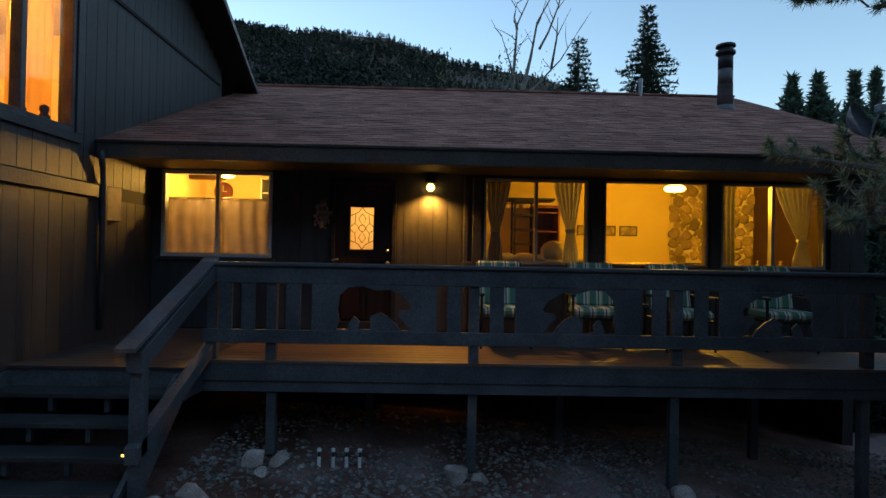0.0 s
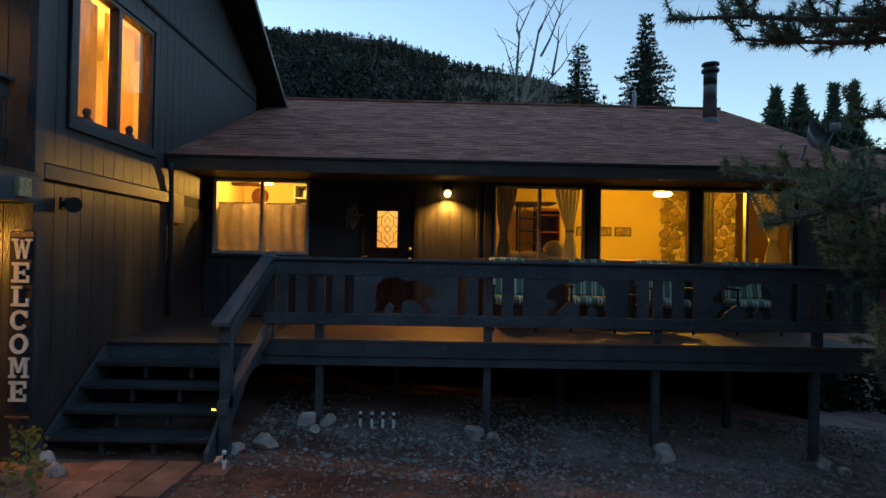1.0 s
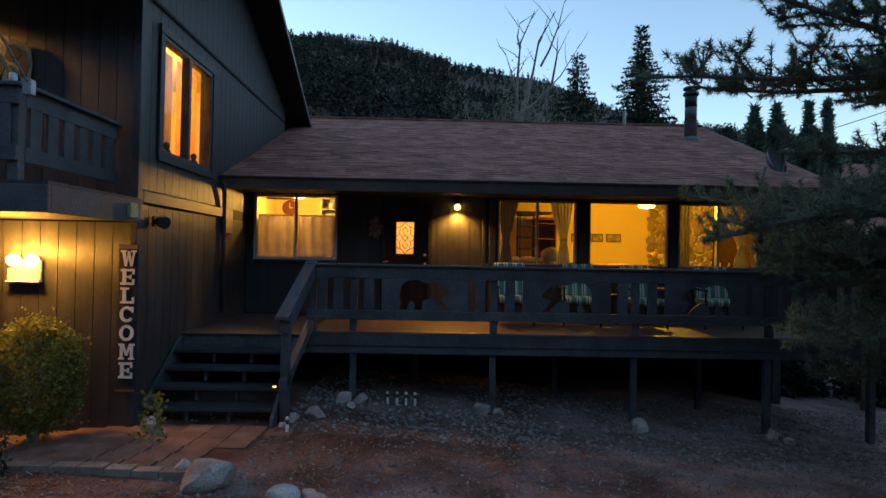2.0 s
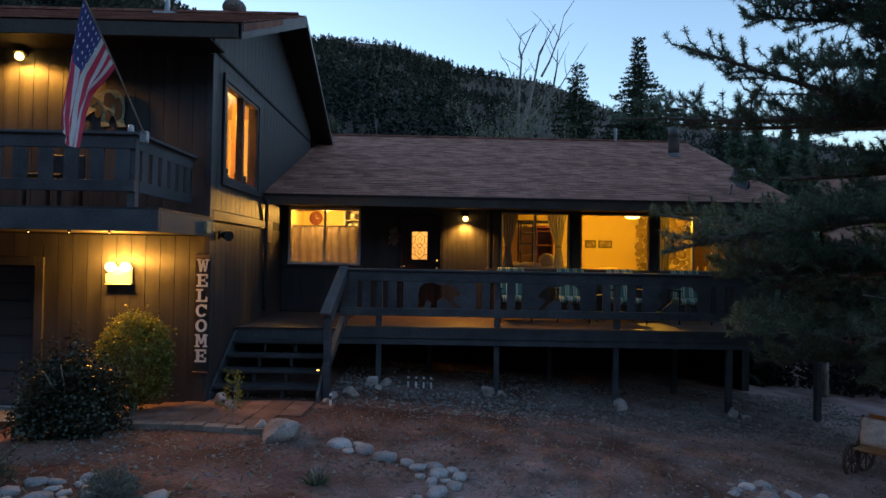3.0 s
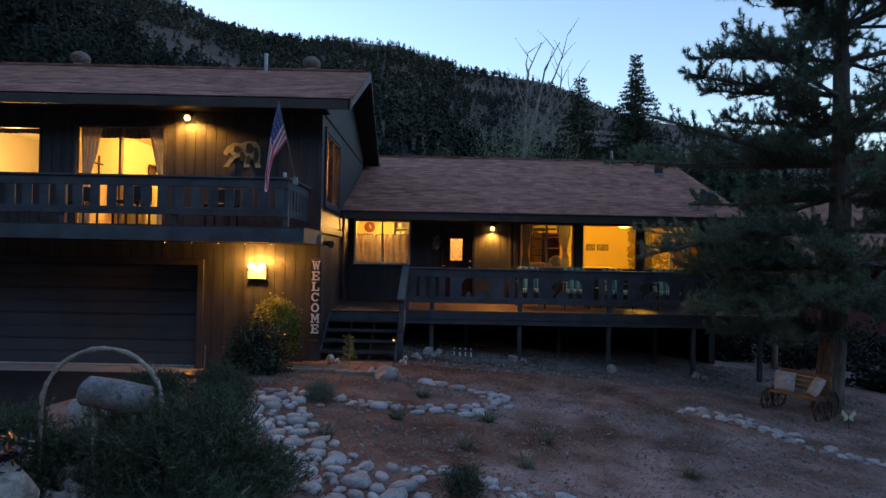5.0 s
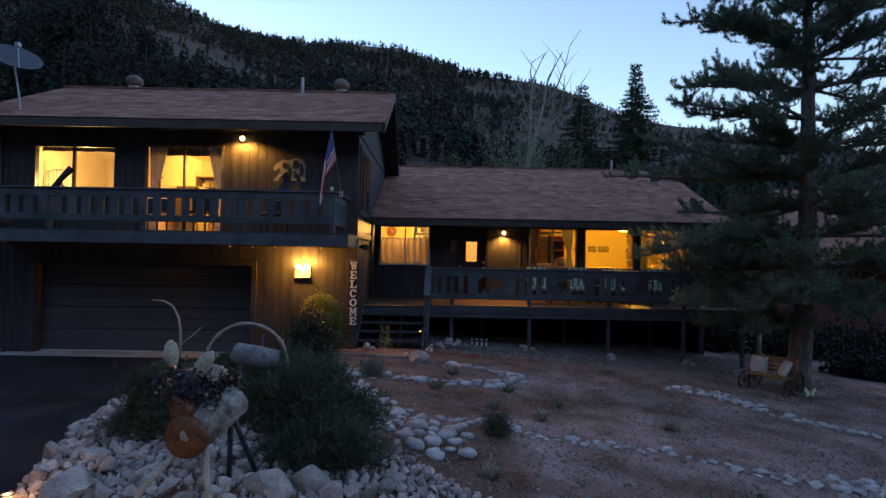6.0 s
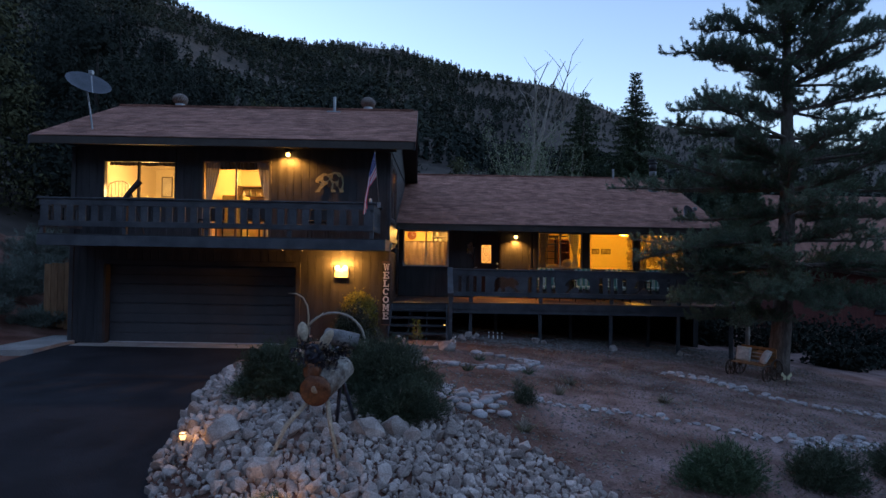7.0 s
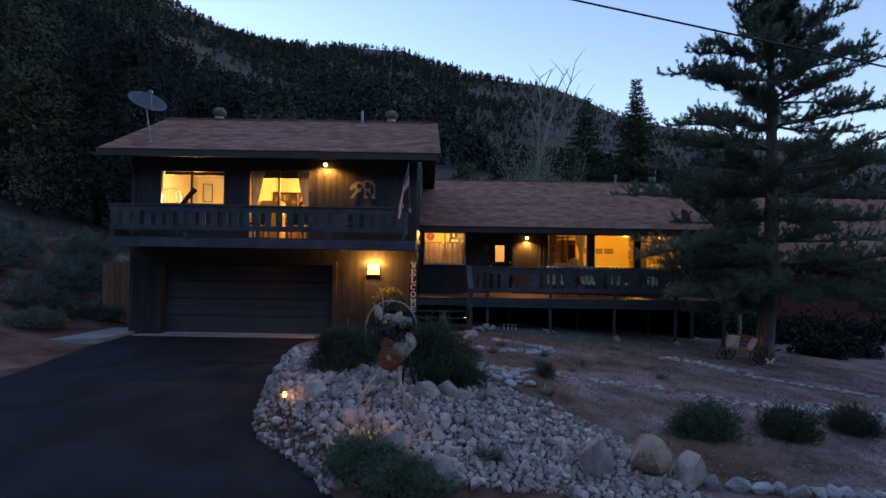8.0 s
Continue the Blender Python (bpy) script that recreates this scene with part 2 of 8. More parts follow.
def structure(name, bm, mat, label="", smooth=False):
    return tagged(part(name, bm, mat, None, "", smooth), label, "", "", "structure")


def box(bm, x0, x1, y0, y1, z0, z1, bevel=0.0, m=None):
    vs = [bm.verts.new(v) for v in ((x0, y0, z0), (x1, y0, z0), (x1, y1, z0), (x0, y1, z0), (x0, y0, z1), (x1, y0, z1), (x1, y1, z1), (x0, y1, z1))]
    fs = [bm.faces.new([vs[i] for i in q]) for q in ((0, 3, 2, 1), (4, 5, 6, 7), (0, 1, 5, 4), (1, 2, 6, 5), (2, 3, 7, 6), (3, 0, 4, 7))]
    if m is not None:
        bmesh.ops.transform(bm, matrix=m, verts=vs)
    if bevel:
        es = list({e for f in fs for e in f.edges})
        bmesh.ops.bevel(bm, geom=es, offset=bevel, segments=1, affect="EDGES")
    return bm


def boxed(*a, **k):
    return box(bmesh.new(), *a, **k)


def prism(bm, pts, y0, y1, axis="y"):
    """A polygon of (u, z) drawn out between two places along an axis."""
    def at(u, v, w):
        return (u, w, v) if axis == "y" else ((w, u, v) if axis == "x" else (u, v, w))
    a = [bm.verts.new(at(u, v, y0)) for u, v in pts]
    b = [bm.verts.new(at(u, v, y1)) for u, v in pts]
    bm.faces.new(a)
    bm.faces.new(b[::-1])
    for i in range(len(pts)):
        j = (i + 1) % len(pts)
        bm.faces.new((a[i], b[i], b[j], a[j]))
    return bm


def tube(bm, pts, radii, sides=8, cap=True):
    """A round tube along points, with a radius for each point."""
    rings = []
    for i, p in enumerate(pts):
        p = Vector(p)
        d = (Vector(pts[min(i + 1, len(pts) - 1)]) - Vector(pts[max(i - 1, 0)])).normalized()
        u = d.cross(Vector((0.31, 0.17, 0.93))).normalized()
        v = d.cross(u)
        r = radii[i] if isinstance(radii, (list, tuple)) else radii
        rings.append([bm.verts.new(p + r * (math.cos(a) * u + math.sin(a) * v)) for a in (2 * math.pi * k / sides for k in range(sides))])
    for a, b in zip(rings, rings[1:]):
        for k in range(sides):
            bm.faces.new((a[k], a[(k + 1) % sides], b[(k + 1) % sides], b[k]))
    if cap:
        bm.faces.new(rings[0][::-1])
        bm.faces.new(rings[-1])
    return bm


def lathe(bm, cx, cy, profile, sides=20):
    """A turned shape from (radius, z) pairs."""
    rings = [[bm.verts.new((cx + r * math.cos(a), cy + r * math.sin(a), z)) for a in (2 * math.pi * k / sides for k in range(sides))] for r, z in profile]
    for a, b in zip(rings, rings[1:]):
        for k in range(sides):
            bm.faces.new((a[k], a[(k + 1) % sides], b[(k + 1) % sides], b[k]))
    bm.faces.new(rings[0][::-1])
    bm.faces.new(rings[-1])
    return bm


UNIT = bpy.data.meshes.new("board")
_b = boxed(-0.5, 0.5, -0.5, 0.5, -0.5, 0.5)
_b.to_mesh(UNIT)
_b.free()
UNITS = {}


def board(name, mat, parent, x0, x1, y0, y1, z0, z1):
    """A plain sawn piece as an object of its own on one shared mesh."""
    if mat.name not in UNITS:
        UNITS[mat.name] = UNIT.copy()
        UNITS[mat.name].materials.append(mat)
    ob = new(name, UNITS[mat.name])
    ob.parent = parent
    o = ORIGIN[parent.name] if parent is not None else Vector((0, 0, 0))
    ob.location = Vector(((x0 + x1) / 2, (y0 + y1) / 2, (z0 + z1) / 2)) - o
    ob.scale = (x1 - x0, y1 - y0, z1 - z0)
    return ob


def smooth_step(a, b, x):
    u = min(1.0, max(0.0, (x - a) / (b - a)))
    return u * u * (3 - 2 * u)


def between(pts, x):
    for (a, b), (c, d) in zip(pts, pts[1:]):
        if x <= c:
            return b + (d - b) * (x - a) / (c - a) if x > a else b
    return pts[-1][1]


# ---- ground ----
EDGE = ((-30, -3.0), (-5.6, -3.2), (-4.8, -3.6), (-4.0, -4.35), (-3.3, -4.72), (-1.4, -5.15), (0.6, -5.5), (4.8, -5.05), (40, -5.0))
RIDGE = ((-1.6, 0.40), (-0.9, 0.45), (-0.486, 0.39), (-0.396, 0.362), (-0.316, 0.354), (-0.246, 0.347), (-0.146, 0.362), (-0.046, 0.366), (0.034, 0.340), (0.165, 0.315), (0.3, 0.268), (0.415, 0.236), (0.52, 0.214), (0.8, 0.16), (1.4, 0.09))

AROUND = ((-180, 0.46), (-120, 0.42), (-57, 0.40), (0, 0.36), (54, 0.07), (85, 0.16), (125, 0.36), (180, 0.46))


def yard_height(x, y):
    k = smooth_step(1.5, 5.0, y)
    z = (1 - k) * (0.6 - 0.09 * min(12, max(-2.4, x))) + k * (0.47 - 0.075 * min(12, max(-1.4, x)))
    z -= 0.13 * min(3.6, max(0, -2 - y))
    return z + 0.22 * math.exp(-((x + 2.9) / 1.5) ** 2 - ((y + 2.8) / 1.5) ** 2)


def drive_height(y):
    return 0.39 - 0.02 * (4.8 - min(4.8, max(-8, y)))


def ground_height(x, y):
    dv = drive_height(y)
    z = dv + (yard_height(x, y) - dv) * smooth_step(-0.02, 0.45 + 2.1 * smooth_step(0.5, 4.0, y), x - between(EDGE, y)) * smooth_step(-6.0, -5.4, y)
    bank = max(0, -11.2 - x)
    z += (0.2 * min(2, bank) + 0.42 * min(13, max(0, bank - 2))) * smooth_step(-30, 4, y)
    if y > 13:
        z += 0.03 * min(30, y - 13)
    r = math.hypot(x, y + 5)
    if r > 45:
        ang = math.degrees(math.atan2(x, y + 5))
        e = between(RIDGE, x / (y + 5)) if y > -4 and -57 < ang < 54 else between(AROUND, ang)
        f = (r - 45) / 295
        rise = e * 340 * (f ** 1.25 if f < 1 else 1 - 0.25 * (f - 1))
        z += rise * (1 + 0.02 * noise.noise((x * 0.02, y * 0.02, 3))) + smooth_step(45, 120, r) * 4 * noise.noise((x * 0.013, y * 0.013, 0))
    return z


def spread(a, b, step, far, grow):
    out = list(np.arange(a, b + 1e-6, step))
    s, v = step, b
    while v < far:
        s *= grow
        v += s
        out.append(v)
    s, v = step, a
    while v > -far:
        s *= grow
        v -= s
        out.insert(0, v)
    return out


gx = spread(-12, 9, 0.15, 700, 1.07)
gy = spread(-8, 7, 0.15, 700, 1.07)
verts = [(x, y, ground_height(x, y) - (0.03 if x < between(EDGE, y) + 0.12 else 0)) for y in gy for x in gx]
W = len(gx)
faces = [(j * W + i, j * W + i + 1, (j + 1) * W + i + 1, (j + 1) * W + i) for j in range(len(gy) - 1) for i in range(W - 1)]
ground_mesh = bpy.data.meshes.new("ground")
ground_mesh.from_pydata(verts, [], faces)
ground_mesh.materials.append(SOIL)
ground_mesh.materials.append(HILL)
mids = [(verts[f[0]][0], verts[f[0]][1]) for f in faces]
ground_mesh.polygons.foreach_set("material_index", [1 if (math.hypot(x, y) > 24 and y > 6) or math.hypot(x, y) > 40 else 0 for x, y in mids])
ground_mesh.shade_smooth()
tagged(new("ground", ground_mesh), "dry sloping yard soil running up into a scrubby mountainside", "ground", "", "structure")

# asphalt driveway, one strip from the garage to the front and out along the lane
bm = bmesh.new()
ys = [4.55, 3, 1.5, 0.6, -0.4, -1.4, -2.4, -3.3, -4.0, -4.8, -5.6]
left = ((-30, -9.2), (-6, -9.9), (-0.7, -10.3), (2.8, -10.75), (6, -10.75))
rows_ = []
for y in ys:
    a, b = between(left, y), between(EDGE, y) + 0.12
    rows_.append([bm.verts.new((a + (b - a) * k / 12, y, drive_height(y) + 0.012)) for k in range(13)])
for a, b in zip(rows_, rows_[1:]):
    for k in range(12):
        bm.faces.new((a[k], b[k], b[k + 1], a[k + 1]))
xs = [-60, -30, -15] + [v.co.x for v in rows_[-1]] + [0, 4, 9, 20, 60]
lane = []
for y in (-5.6, -7, -10, -14, -16):
    lane.append([bm.verts.new((x, y - (0.15 if x > -3 and y == -5.6 else 0), drive_height(y) + 0.012)) for x in xs])
for a, b in zip(lane, lane[1:]):
    for k in range(len(xs) - 1):
        bm.faces.new((a[k], b[k], b[k + 1], a[k + 1]))
bmesh.ops.remove_doubles(bm, verts=bm.verts, dist=0.001)
structure("driveway", bm, ASPHALT, "dark asphalt driveway in front of the garage")
structure("garage_apron", boxed(-10.6, -4.9, 4.35, 4.95, 0.2, 0.405, 0.01), CONCRETE, "worn concrete sill under the garage door")
bm = prism(bmesh.new(), [(-12.0, 2.9), (-10.72, 3.3), (-10.72, 5.5), (-12.0, 5.5)], 0.2, 0.47, "z")
structure("side_slab", bm, CONCRETE, "pale concrete slab beside the garage")


# ---- house walls ----
MW, MX0, MX1 = 8.585, -2.8, 7.0           # front wall of the main house
FLOOR, CEIL = 1.47, 4.12
WING_X0, WING_X1, WING_Y0, WING_Y1 = -10.85, -2.8, 4.78, 11.0
UP_FLOOR, UP_CEIL = 3.12, 5.40


def split(a, b, cuts):
    return sorted({a, b, *[c for c in cuts if a < c < b]})


def wall_core(bm, axis, u0, u1, w0, w1, z0, z1, openings):
    """Wall body along x or y, with openings (u0, u1, z0, z1) right through it."""
    us = split(u0, u1, [c for o in openings for c in o[:2]])
    for a, b in zip(us, us[1:]):
        zs = split(z0, z1, [c for o in openings for c in o[2:]])
        run = None
        for c, d in zip(zs, zs[1:]):
            hole = any(o[0] < (a + b) / 2 < o[1] and o[2] < (c + d) / 2 < o[3] for o in openings)
            if not hole:
                if axis == "x":
                    box(bm, a, b, w0, w1, c, d)
                else:
                    box(bm, w0, w1, a, b, c, d)
    return bm


def siding(parent, axis, u0, u1, face, z0, z1, openings, width=0.2, out=-1, tops=None):
    """Upright boards with open grooves, cut round the openings."""
    n = max(1, round((u1 - u0) / width))
    w = (u1 - u0) / n
    for i in range(n):
        a, b = u0 + i * w + 0.0035, u0 + (i + 1) * w - 0.0035
        top = z1 if tops is None else min(tops(a), tops(b))
        pieces = [(a, b, z0, top)]
        for o in openings:
            nxt = []
            for p0, p1, q0, q1 in pieces:
                if o[1] <= p0 or o[0] >= p1 or o[3] <= q0 or o[2] >= q1:
                    nxt.append((p0, p1, q0, q1))
                    continue
                if p0 < o[0]:
                    nxt.append((p0, o[0], q0, q1))
                if p1 > o[1]:
                    nxt.append((o[1], p1, q0, q1))
                m0, m1 = max(p0, o[0]), min(p1, o[1])
                if q0 < o[2]:
                    nxt.append((m0, m1, q0, o[2]))
                if q1 > o[3]:
                    nxt.append((m0, m1, o[3], q1))
            pieces = nxt
        for p0, p1, q0, q1 in pieces:
            if p1 - p0 < 0.015 or q1 - q0 < 0.03:
                continue
            f0, f1 = sorted((face, face + out * 0.012))
            if axis == "x":
                board("siding_board", SIDING, parent, p0, p1, f0, f1, q0, q1)
            else:
                board("siding_board", SIDING, parent, f0, f1, p0, p1, q0, q1)


KITCHEN_WIN = (-2.65, -1.165, 2.44, 3.61)
DOOR = (-0.36, 0.52, 1.47, 3.53)
WIN_A = (1.72, 3.15, 2.42, 3.59)
WIN_B = (3.37, 4.81, 2.42, 3.59)
WIN_C = (4.99, 6.45, 2.42, 3.59)
MAIN_OPEN = (KITCHEN_WIN, DOOR, WIN_A, WIN_B, WIN_C)
GARAGE_OPEN = (-10.0, -5.12, 0.40, 2.42)
BED_WIN = (-10.09, -8.24, 4.10, 5.08)
SLIDER = (-7.60, -5.80, 3.13, 5.14)
WING_OPEN = (GARAGE_OPEN, BED_WIN, SLIDER)
SIDE_WIN = (5.32, 6.86, 3.74, 5.20)

main_wall = structure("wall_main_front", wall_core(bmesh.new(), "x", MX0, MX1, MW, MW + 0.15, 1.20, 3.86, MAIN_OPEN), SIDING_CORE, "dark stained board siding wall behind the porch deck")
wing_wall = structure("wall_wing_front", wall_core(bmesh.new(), "x", WING_X0, WING_X1, WING_Y0, WING_Y0 + 0.15, 0.3, 5.5, WING_OPEN), SIDING_CORE, "dark stained board siding front of the two-storey wing")
WING_RIDGE_Y, WING_RIDGE_Z, WING_EAVE_Y, WING_EAVE_Z = 7.9, 7.30, 4.0, 5.55
WING_SLOPE = (WING_RIDGE_Z - WING_EAVE_Z) / (WING_RIDGE_Y - WING_EAVE_Y)


def wing_top(y):
    return WING_RIDGE_Z - 0.16 - WING_SLOPE * abs(y - WING_RIDGE_Y)


bm = wall_core(bmesh.new(), "y", WING_Y0 + 0.15, WING_Y1, WING_X1 - 0.15, WING_X1, 0.3, 5.3, (SIDE_WIN,))
prism(bm, [(WING_Y0 + 0.15, 5.3), (WING_Y1, 5.3), (WING_Y1, wing_top(WING_Y1)), (WING_RIDGE_Y, wing_top(WING_RIDGE_Y)), (WING_Y0 + 0.15, wing_top(WING_Y0 + 0.15))], WING_X1 - 0.15, WING_X1, "x")
side_wall = structure("wall_wing_side", bm, SIDING_CORE, "dark stained board siding gable side of the wing")
bm = boxed(WING_X0, WING_X0 + 0.15, WING_Y0 + 0.15, WING_Y1 - 0.15, 0.2, 5.3)
prism(bm, [(WING_Y0 + 0.15, 5.3), (WING_Y1 - 0.15, 5.3), (WING_Y1 - 0.15, wing_top(WING_Y1 - 0.15)), (WING_RIDGE_Y, wing_top(WING_RIDGE_Y)), (WING_Y0 + 0.15, wing_top(WING_Y0 + 0.15))], WING_X0, WING_X0 + 0.15, "x")
structure("wall_wing_far", bm, SIDING, "dark board gable wall of the wing")
structure("wall_wing_back", boxed(WING_X0, WING_X1 - 0.15, WING_Y1 - 0.15, WING_Y1, 0.3, 5.5), SIDING, "dark board back wall of the wing")
structure("wall_main_right", prism(bmesh.new(), [(MW + 0.15, -0.4), (17.3, -0.4), (17.3, 3.9), (13.0, 5.85), (MW + 0.15, 4.0)], MX1 - 0.15, MX1, "x"), SIDING, "dark board gable end wall of the house")
structure("wall_main_back", boxed(MX0, MX1 - 0.15, 17.15, 17.3, -0.4, 3.9), SIDING, "dark board back wall of the house")
# crawl space made up: wall set back and coloured dark for under-deck shade
structure("foundation", boxed(MX0, MX1 - 0.15, 10.9, 11.05, -0.8, FLOOR - 0.12), SIDING_CORE, "footing wall set far back under the house in the dark groove colour")

# ---- rooms behind the windows ----
structure("floor_main", boxed(MX0, MX1 - 0.15, MW + 0.15, 17.15, FLOOR - 0.12, FLOOR), CARPET, "tan carpet floor of the ground-floor rooms")
structure("ceiling_main", boxed(MX0, MX1 - 0.15, MW + 0.15, 17.15, CEIL, CEIL + 0.06), PLASTER, "pale ceiling of the ground-floor rooms")
structure("wall_room_back", boxed(1.55, MX1 - 0.15, 12.2, 12.3, FLOOR, CEIL), PLASTER, "plain yellow plaster living room wall")
structure("wall_room_left", boxed(1.45, 1.55, MW + 0.15, 12.3, FLOOR, CEIL), PLASTER, "yellow plaster partition wall")
structure("wall_room_right", boxed(MX1 - 0.19, MX1 - 0.152, MW + 0.15, 12.2, FLOOR, CEIL), DOOR_WOOD, "brown panelled living room end wall")
structure("wall_kitchen_back", boxed(MX0 + 0.05, -0.55, 10.3, 10.4, FLOOR, CEIL), PLASTER, "yellow plaster kitchen wall")
structure("wall_kitchen_right", boxed(-0.65, -0.55, MW + 0.15, 10.3, FLOOR, CEIL), PLASTER, "yellow plaster kitchen side wall")
structure("wall_kitchen_left", boxed(MX0 + 0.003, MX0 + 0.05, MW + 0.15, 10.4, FLOOR, CEIL), PLASTER, "yellow plaster kitchen end wall")
structure("wall_hall_back", boxed(-0.55, 1.45, 10.4, 10.5, FLOOR, CEIL), PLASTER, "yellow plaster entrance hall wall")
structure("floor_upper", boxed(WING_X0 + 0.15, WING_X1 - 0.15, WING_Y0 + 0.15, WING_Y1 - 0.15, UP_FLOOR - 0.2, UP_FLOOR), CARPET, "tan carpet floor of the upper rooms")
structure("ceiling_upper", boxed(WING_X0 + 0.15, WING_X1 - 0.15, WING_Y0 + 0.15, WING_Y1 - 0.15, UP_CEIL, UP_CEIL + 0.05), PLASTER_UP, "cream ceiling of the upper rooms")
structure("wall_upper_back", boxed(WING_X0 + 0.15, WING_X1 - 0.15, 8.6, 8.7, UP_FLOOR, UP_CEIL), PLASTER_UP, "cream wall of the upper rooms")
structure("wall_upper_bedroom", boxed(-8.02, -7.92, WING_Y0 + 0.15, 8.6, UP_FLOOR, UP_CEIL), PLASTER_UP, "cream partition between bedroom and kitchen")
structure("wall_upper_corner", boxed(-5.0, -4.9, WING_Y0 + 0.15, 8.6, UP_FLOOR, UP_CEIL), PINE_PANEL, "knotty pine boarded partition wall")
structure("wall_bedroom_end", boxed(WING_X0 + 0.152, WING_X0 + 0.18, WING_Y0 + 0.15, 8.6, UP_FLOOR, UP_CEIL), PLASTER_UP, "cream bedroom end wall")
structure("garage_dark_back", boxed(WING_X0 + 0.15, WING_X1 - 0.15, 8.0, 8.1, 0.3, UP_FLOOR - 0.2), SIDING_CORE, "plain dark garage wall")

# ---- roofs ----
MR_Y, MR_Z, ME_Y, ME_Z = 13.0, 6.06, 7.3, 3.76


def roof_slab(bm, x0e, x1e, x0r, x1r, ye, ze, yr, zr, thick=0.10):
    top = [(x0e, ye, ze), (x1e, ye, ze), (x1r, yr, zr), (x0r, yr, zr)]
    a = [bm.verts.new(p) for p in top]
    b = [bm.verts.new((x, y, z - thick)) for x, y, z in top]
    bm.faces.new(a)
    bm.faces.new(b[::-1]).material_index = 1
    for i in range(4):
        j = (i + 1) % 4
        bm.faces.new((a[i], b[i], b[j], a[j]))
    return bm


main_roof = structure("roof_main", roof_slab(bmesh.new(), -2.8, 7.15, -2.8, 7.45, ME_Y, ME_Z - 0.02, MR_Y, MR_Z - 0.02), [SHINGLE, SOFFIT], "brown asphalt shingle roof over the porch and house")
structure("roof_main_back", roof_slab(bmesh.new(), -2.8, 7.3, -2.8, 7.45, 18.4, 3.9, MR_Y + 0.01, MR_Z - 0.02), [SHINGLE, SOFFIT], "brown asphalt shingle back slope")
wing_roof = structure("roof_wing", roof_slab(bmesh.new(), -11.45, -2.08, -11.45, -2.22, WING_EAVE_Y, WING_EAVE_Z - 0.02, WING_RIDGE_Y, WING_RIDGE_Z - 0.02), [SHINGLE, SOFFIT], "brown asphalt shingle roof of the two-storey wing")
structure("roof_wing_back", roof_slab(bmesh.new(), -11.45, -2.36, -11.45, -2.22, 11.8, 5.55, WING_RIDGE_Y + 0.01, WING_RIDGE_Z - 0.02), [SHINGLE, SOFFIT], "brown asphalt shingle back slope of the wing")


def fascia_set():
    main = thing("fascia_main", (2, ME_Y, 3.6), "dark brown wooden fascia and gutter along the porch eave", "fascia", "", "structure")
    part("fascia_board", boxed(-2.78, 7.15, ME_Y - 0.03, ME_Y + 0.02, 3.55, 3.73, 0.004), BROWN_TRIM, main)
    part("drip_edge", boxed(-2.78, 7.17, ME_Y - 0.055, ME_Y + 0.01, 3.725, 3.745), TRIM, main)
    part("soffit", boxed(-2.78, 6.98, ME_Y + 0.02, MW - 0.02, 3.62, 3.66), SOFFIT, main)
    rake = thing("rake_main", (7.3, 10, 4.8), "dark wooden rake board at the end of the roof", "rake board", "", "structure")
    bm = bmesh.new()
    for x0, x1, y0, z0, y1, z1 in ((7.13, 7.43, ME_Y - 0.03, ME_Z - 0.05, MR_Y, MR_Z - 0.05),):
        v = [bm.verts.new(p) for p in ((x0, y0, z0), (x1, y1, z1), (x1, y1, z1 - 0.22), (x0, y0, z0 - 0.22), (x0 + 0.04, y0, z0), (x1 + 0.04, y1, z1), (x1 + 0.04, y1, z1 - 0.22), (x0 + 0.04, y0, z0 - 0.22))]
        for q in ((0, 1, 2, 3), (7, 6, 5, 4), (0, 4, 5, 1), (3, 2, 6, 7), (0, 3, 7, 4), (1, 5, 6, 2)):
            bm.faces.new([v[i] for i in q])
    part("rake_board", bm, BROWN_TRIM, rake)
    wing = thing("fascia_wing", (-6, WING_EAVE_Y, 5.4), "dark brown wooden fascia along the wing eave", "fascia", "", "structure")
    part("fascia_board", boxed(-11.43, -2.10, WING_EAVE_Y - 0.03, WING_EAVE_Y + 0.02, 5.34, 5.52, 0.004), BROWN_TRIM, wing)
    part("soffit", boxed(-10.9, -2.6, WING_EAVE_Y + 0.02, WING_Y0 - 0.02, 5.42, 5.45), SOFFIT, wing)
    gable = thing("barge_wing", (-2.2, WING_RIDGE_Y, 6.5), "grey-painted barge boards under the wing gable", "barge board", "", "structure")
    def barge(ya, za, xa, yb, zb, xb, deep, mat):
        bm = bmesh.new()
        v = [bm.verts.new((x + w, y, z - d)) for w in (0, 0.045) for x, y, z, d in ((xa, ya, za, 0.03), (xb, yb, zb, 0.03), (xb, yb, zb, deep), (xa, ya, za, deep))]
        for q in ((0, 1, 2, 3), (7, 6, 5, 4), (0, 4, 5, 1), (3, 2, 6, 7), (0, 3, 7, 4), (1, 5, 6, 2)):
            bm.faces.new([v[i] for i in q])
        part("barge_board", bm, mat, gable)

    barge(WING_EAVE_Y - 0.03, WING_EAVE_Z, -2.135, WING_RIDGE_Y, WING_RIDGE_Z, -2.255, 0.23, RAIL)
    barge(11.83, 5.55, -2.40, WING_RIDGE_Y, WING_RIDGE_Z, -2.255, 0.13, TRIM)
    barge(WING_EAVE_Y - 0.03, WING_EAVE_Z, -11.47, WING_RIDGE_Y, WING_RIDGE_Z, -11.47, 0.23, RAIL)
    barge(11.83, 5.55, -11.47, WING_RIDGE_Y, WING_RIDGE_Z, -11.47, 0.23, RAIL)


fascia_set()


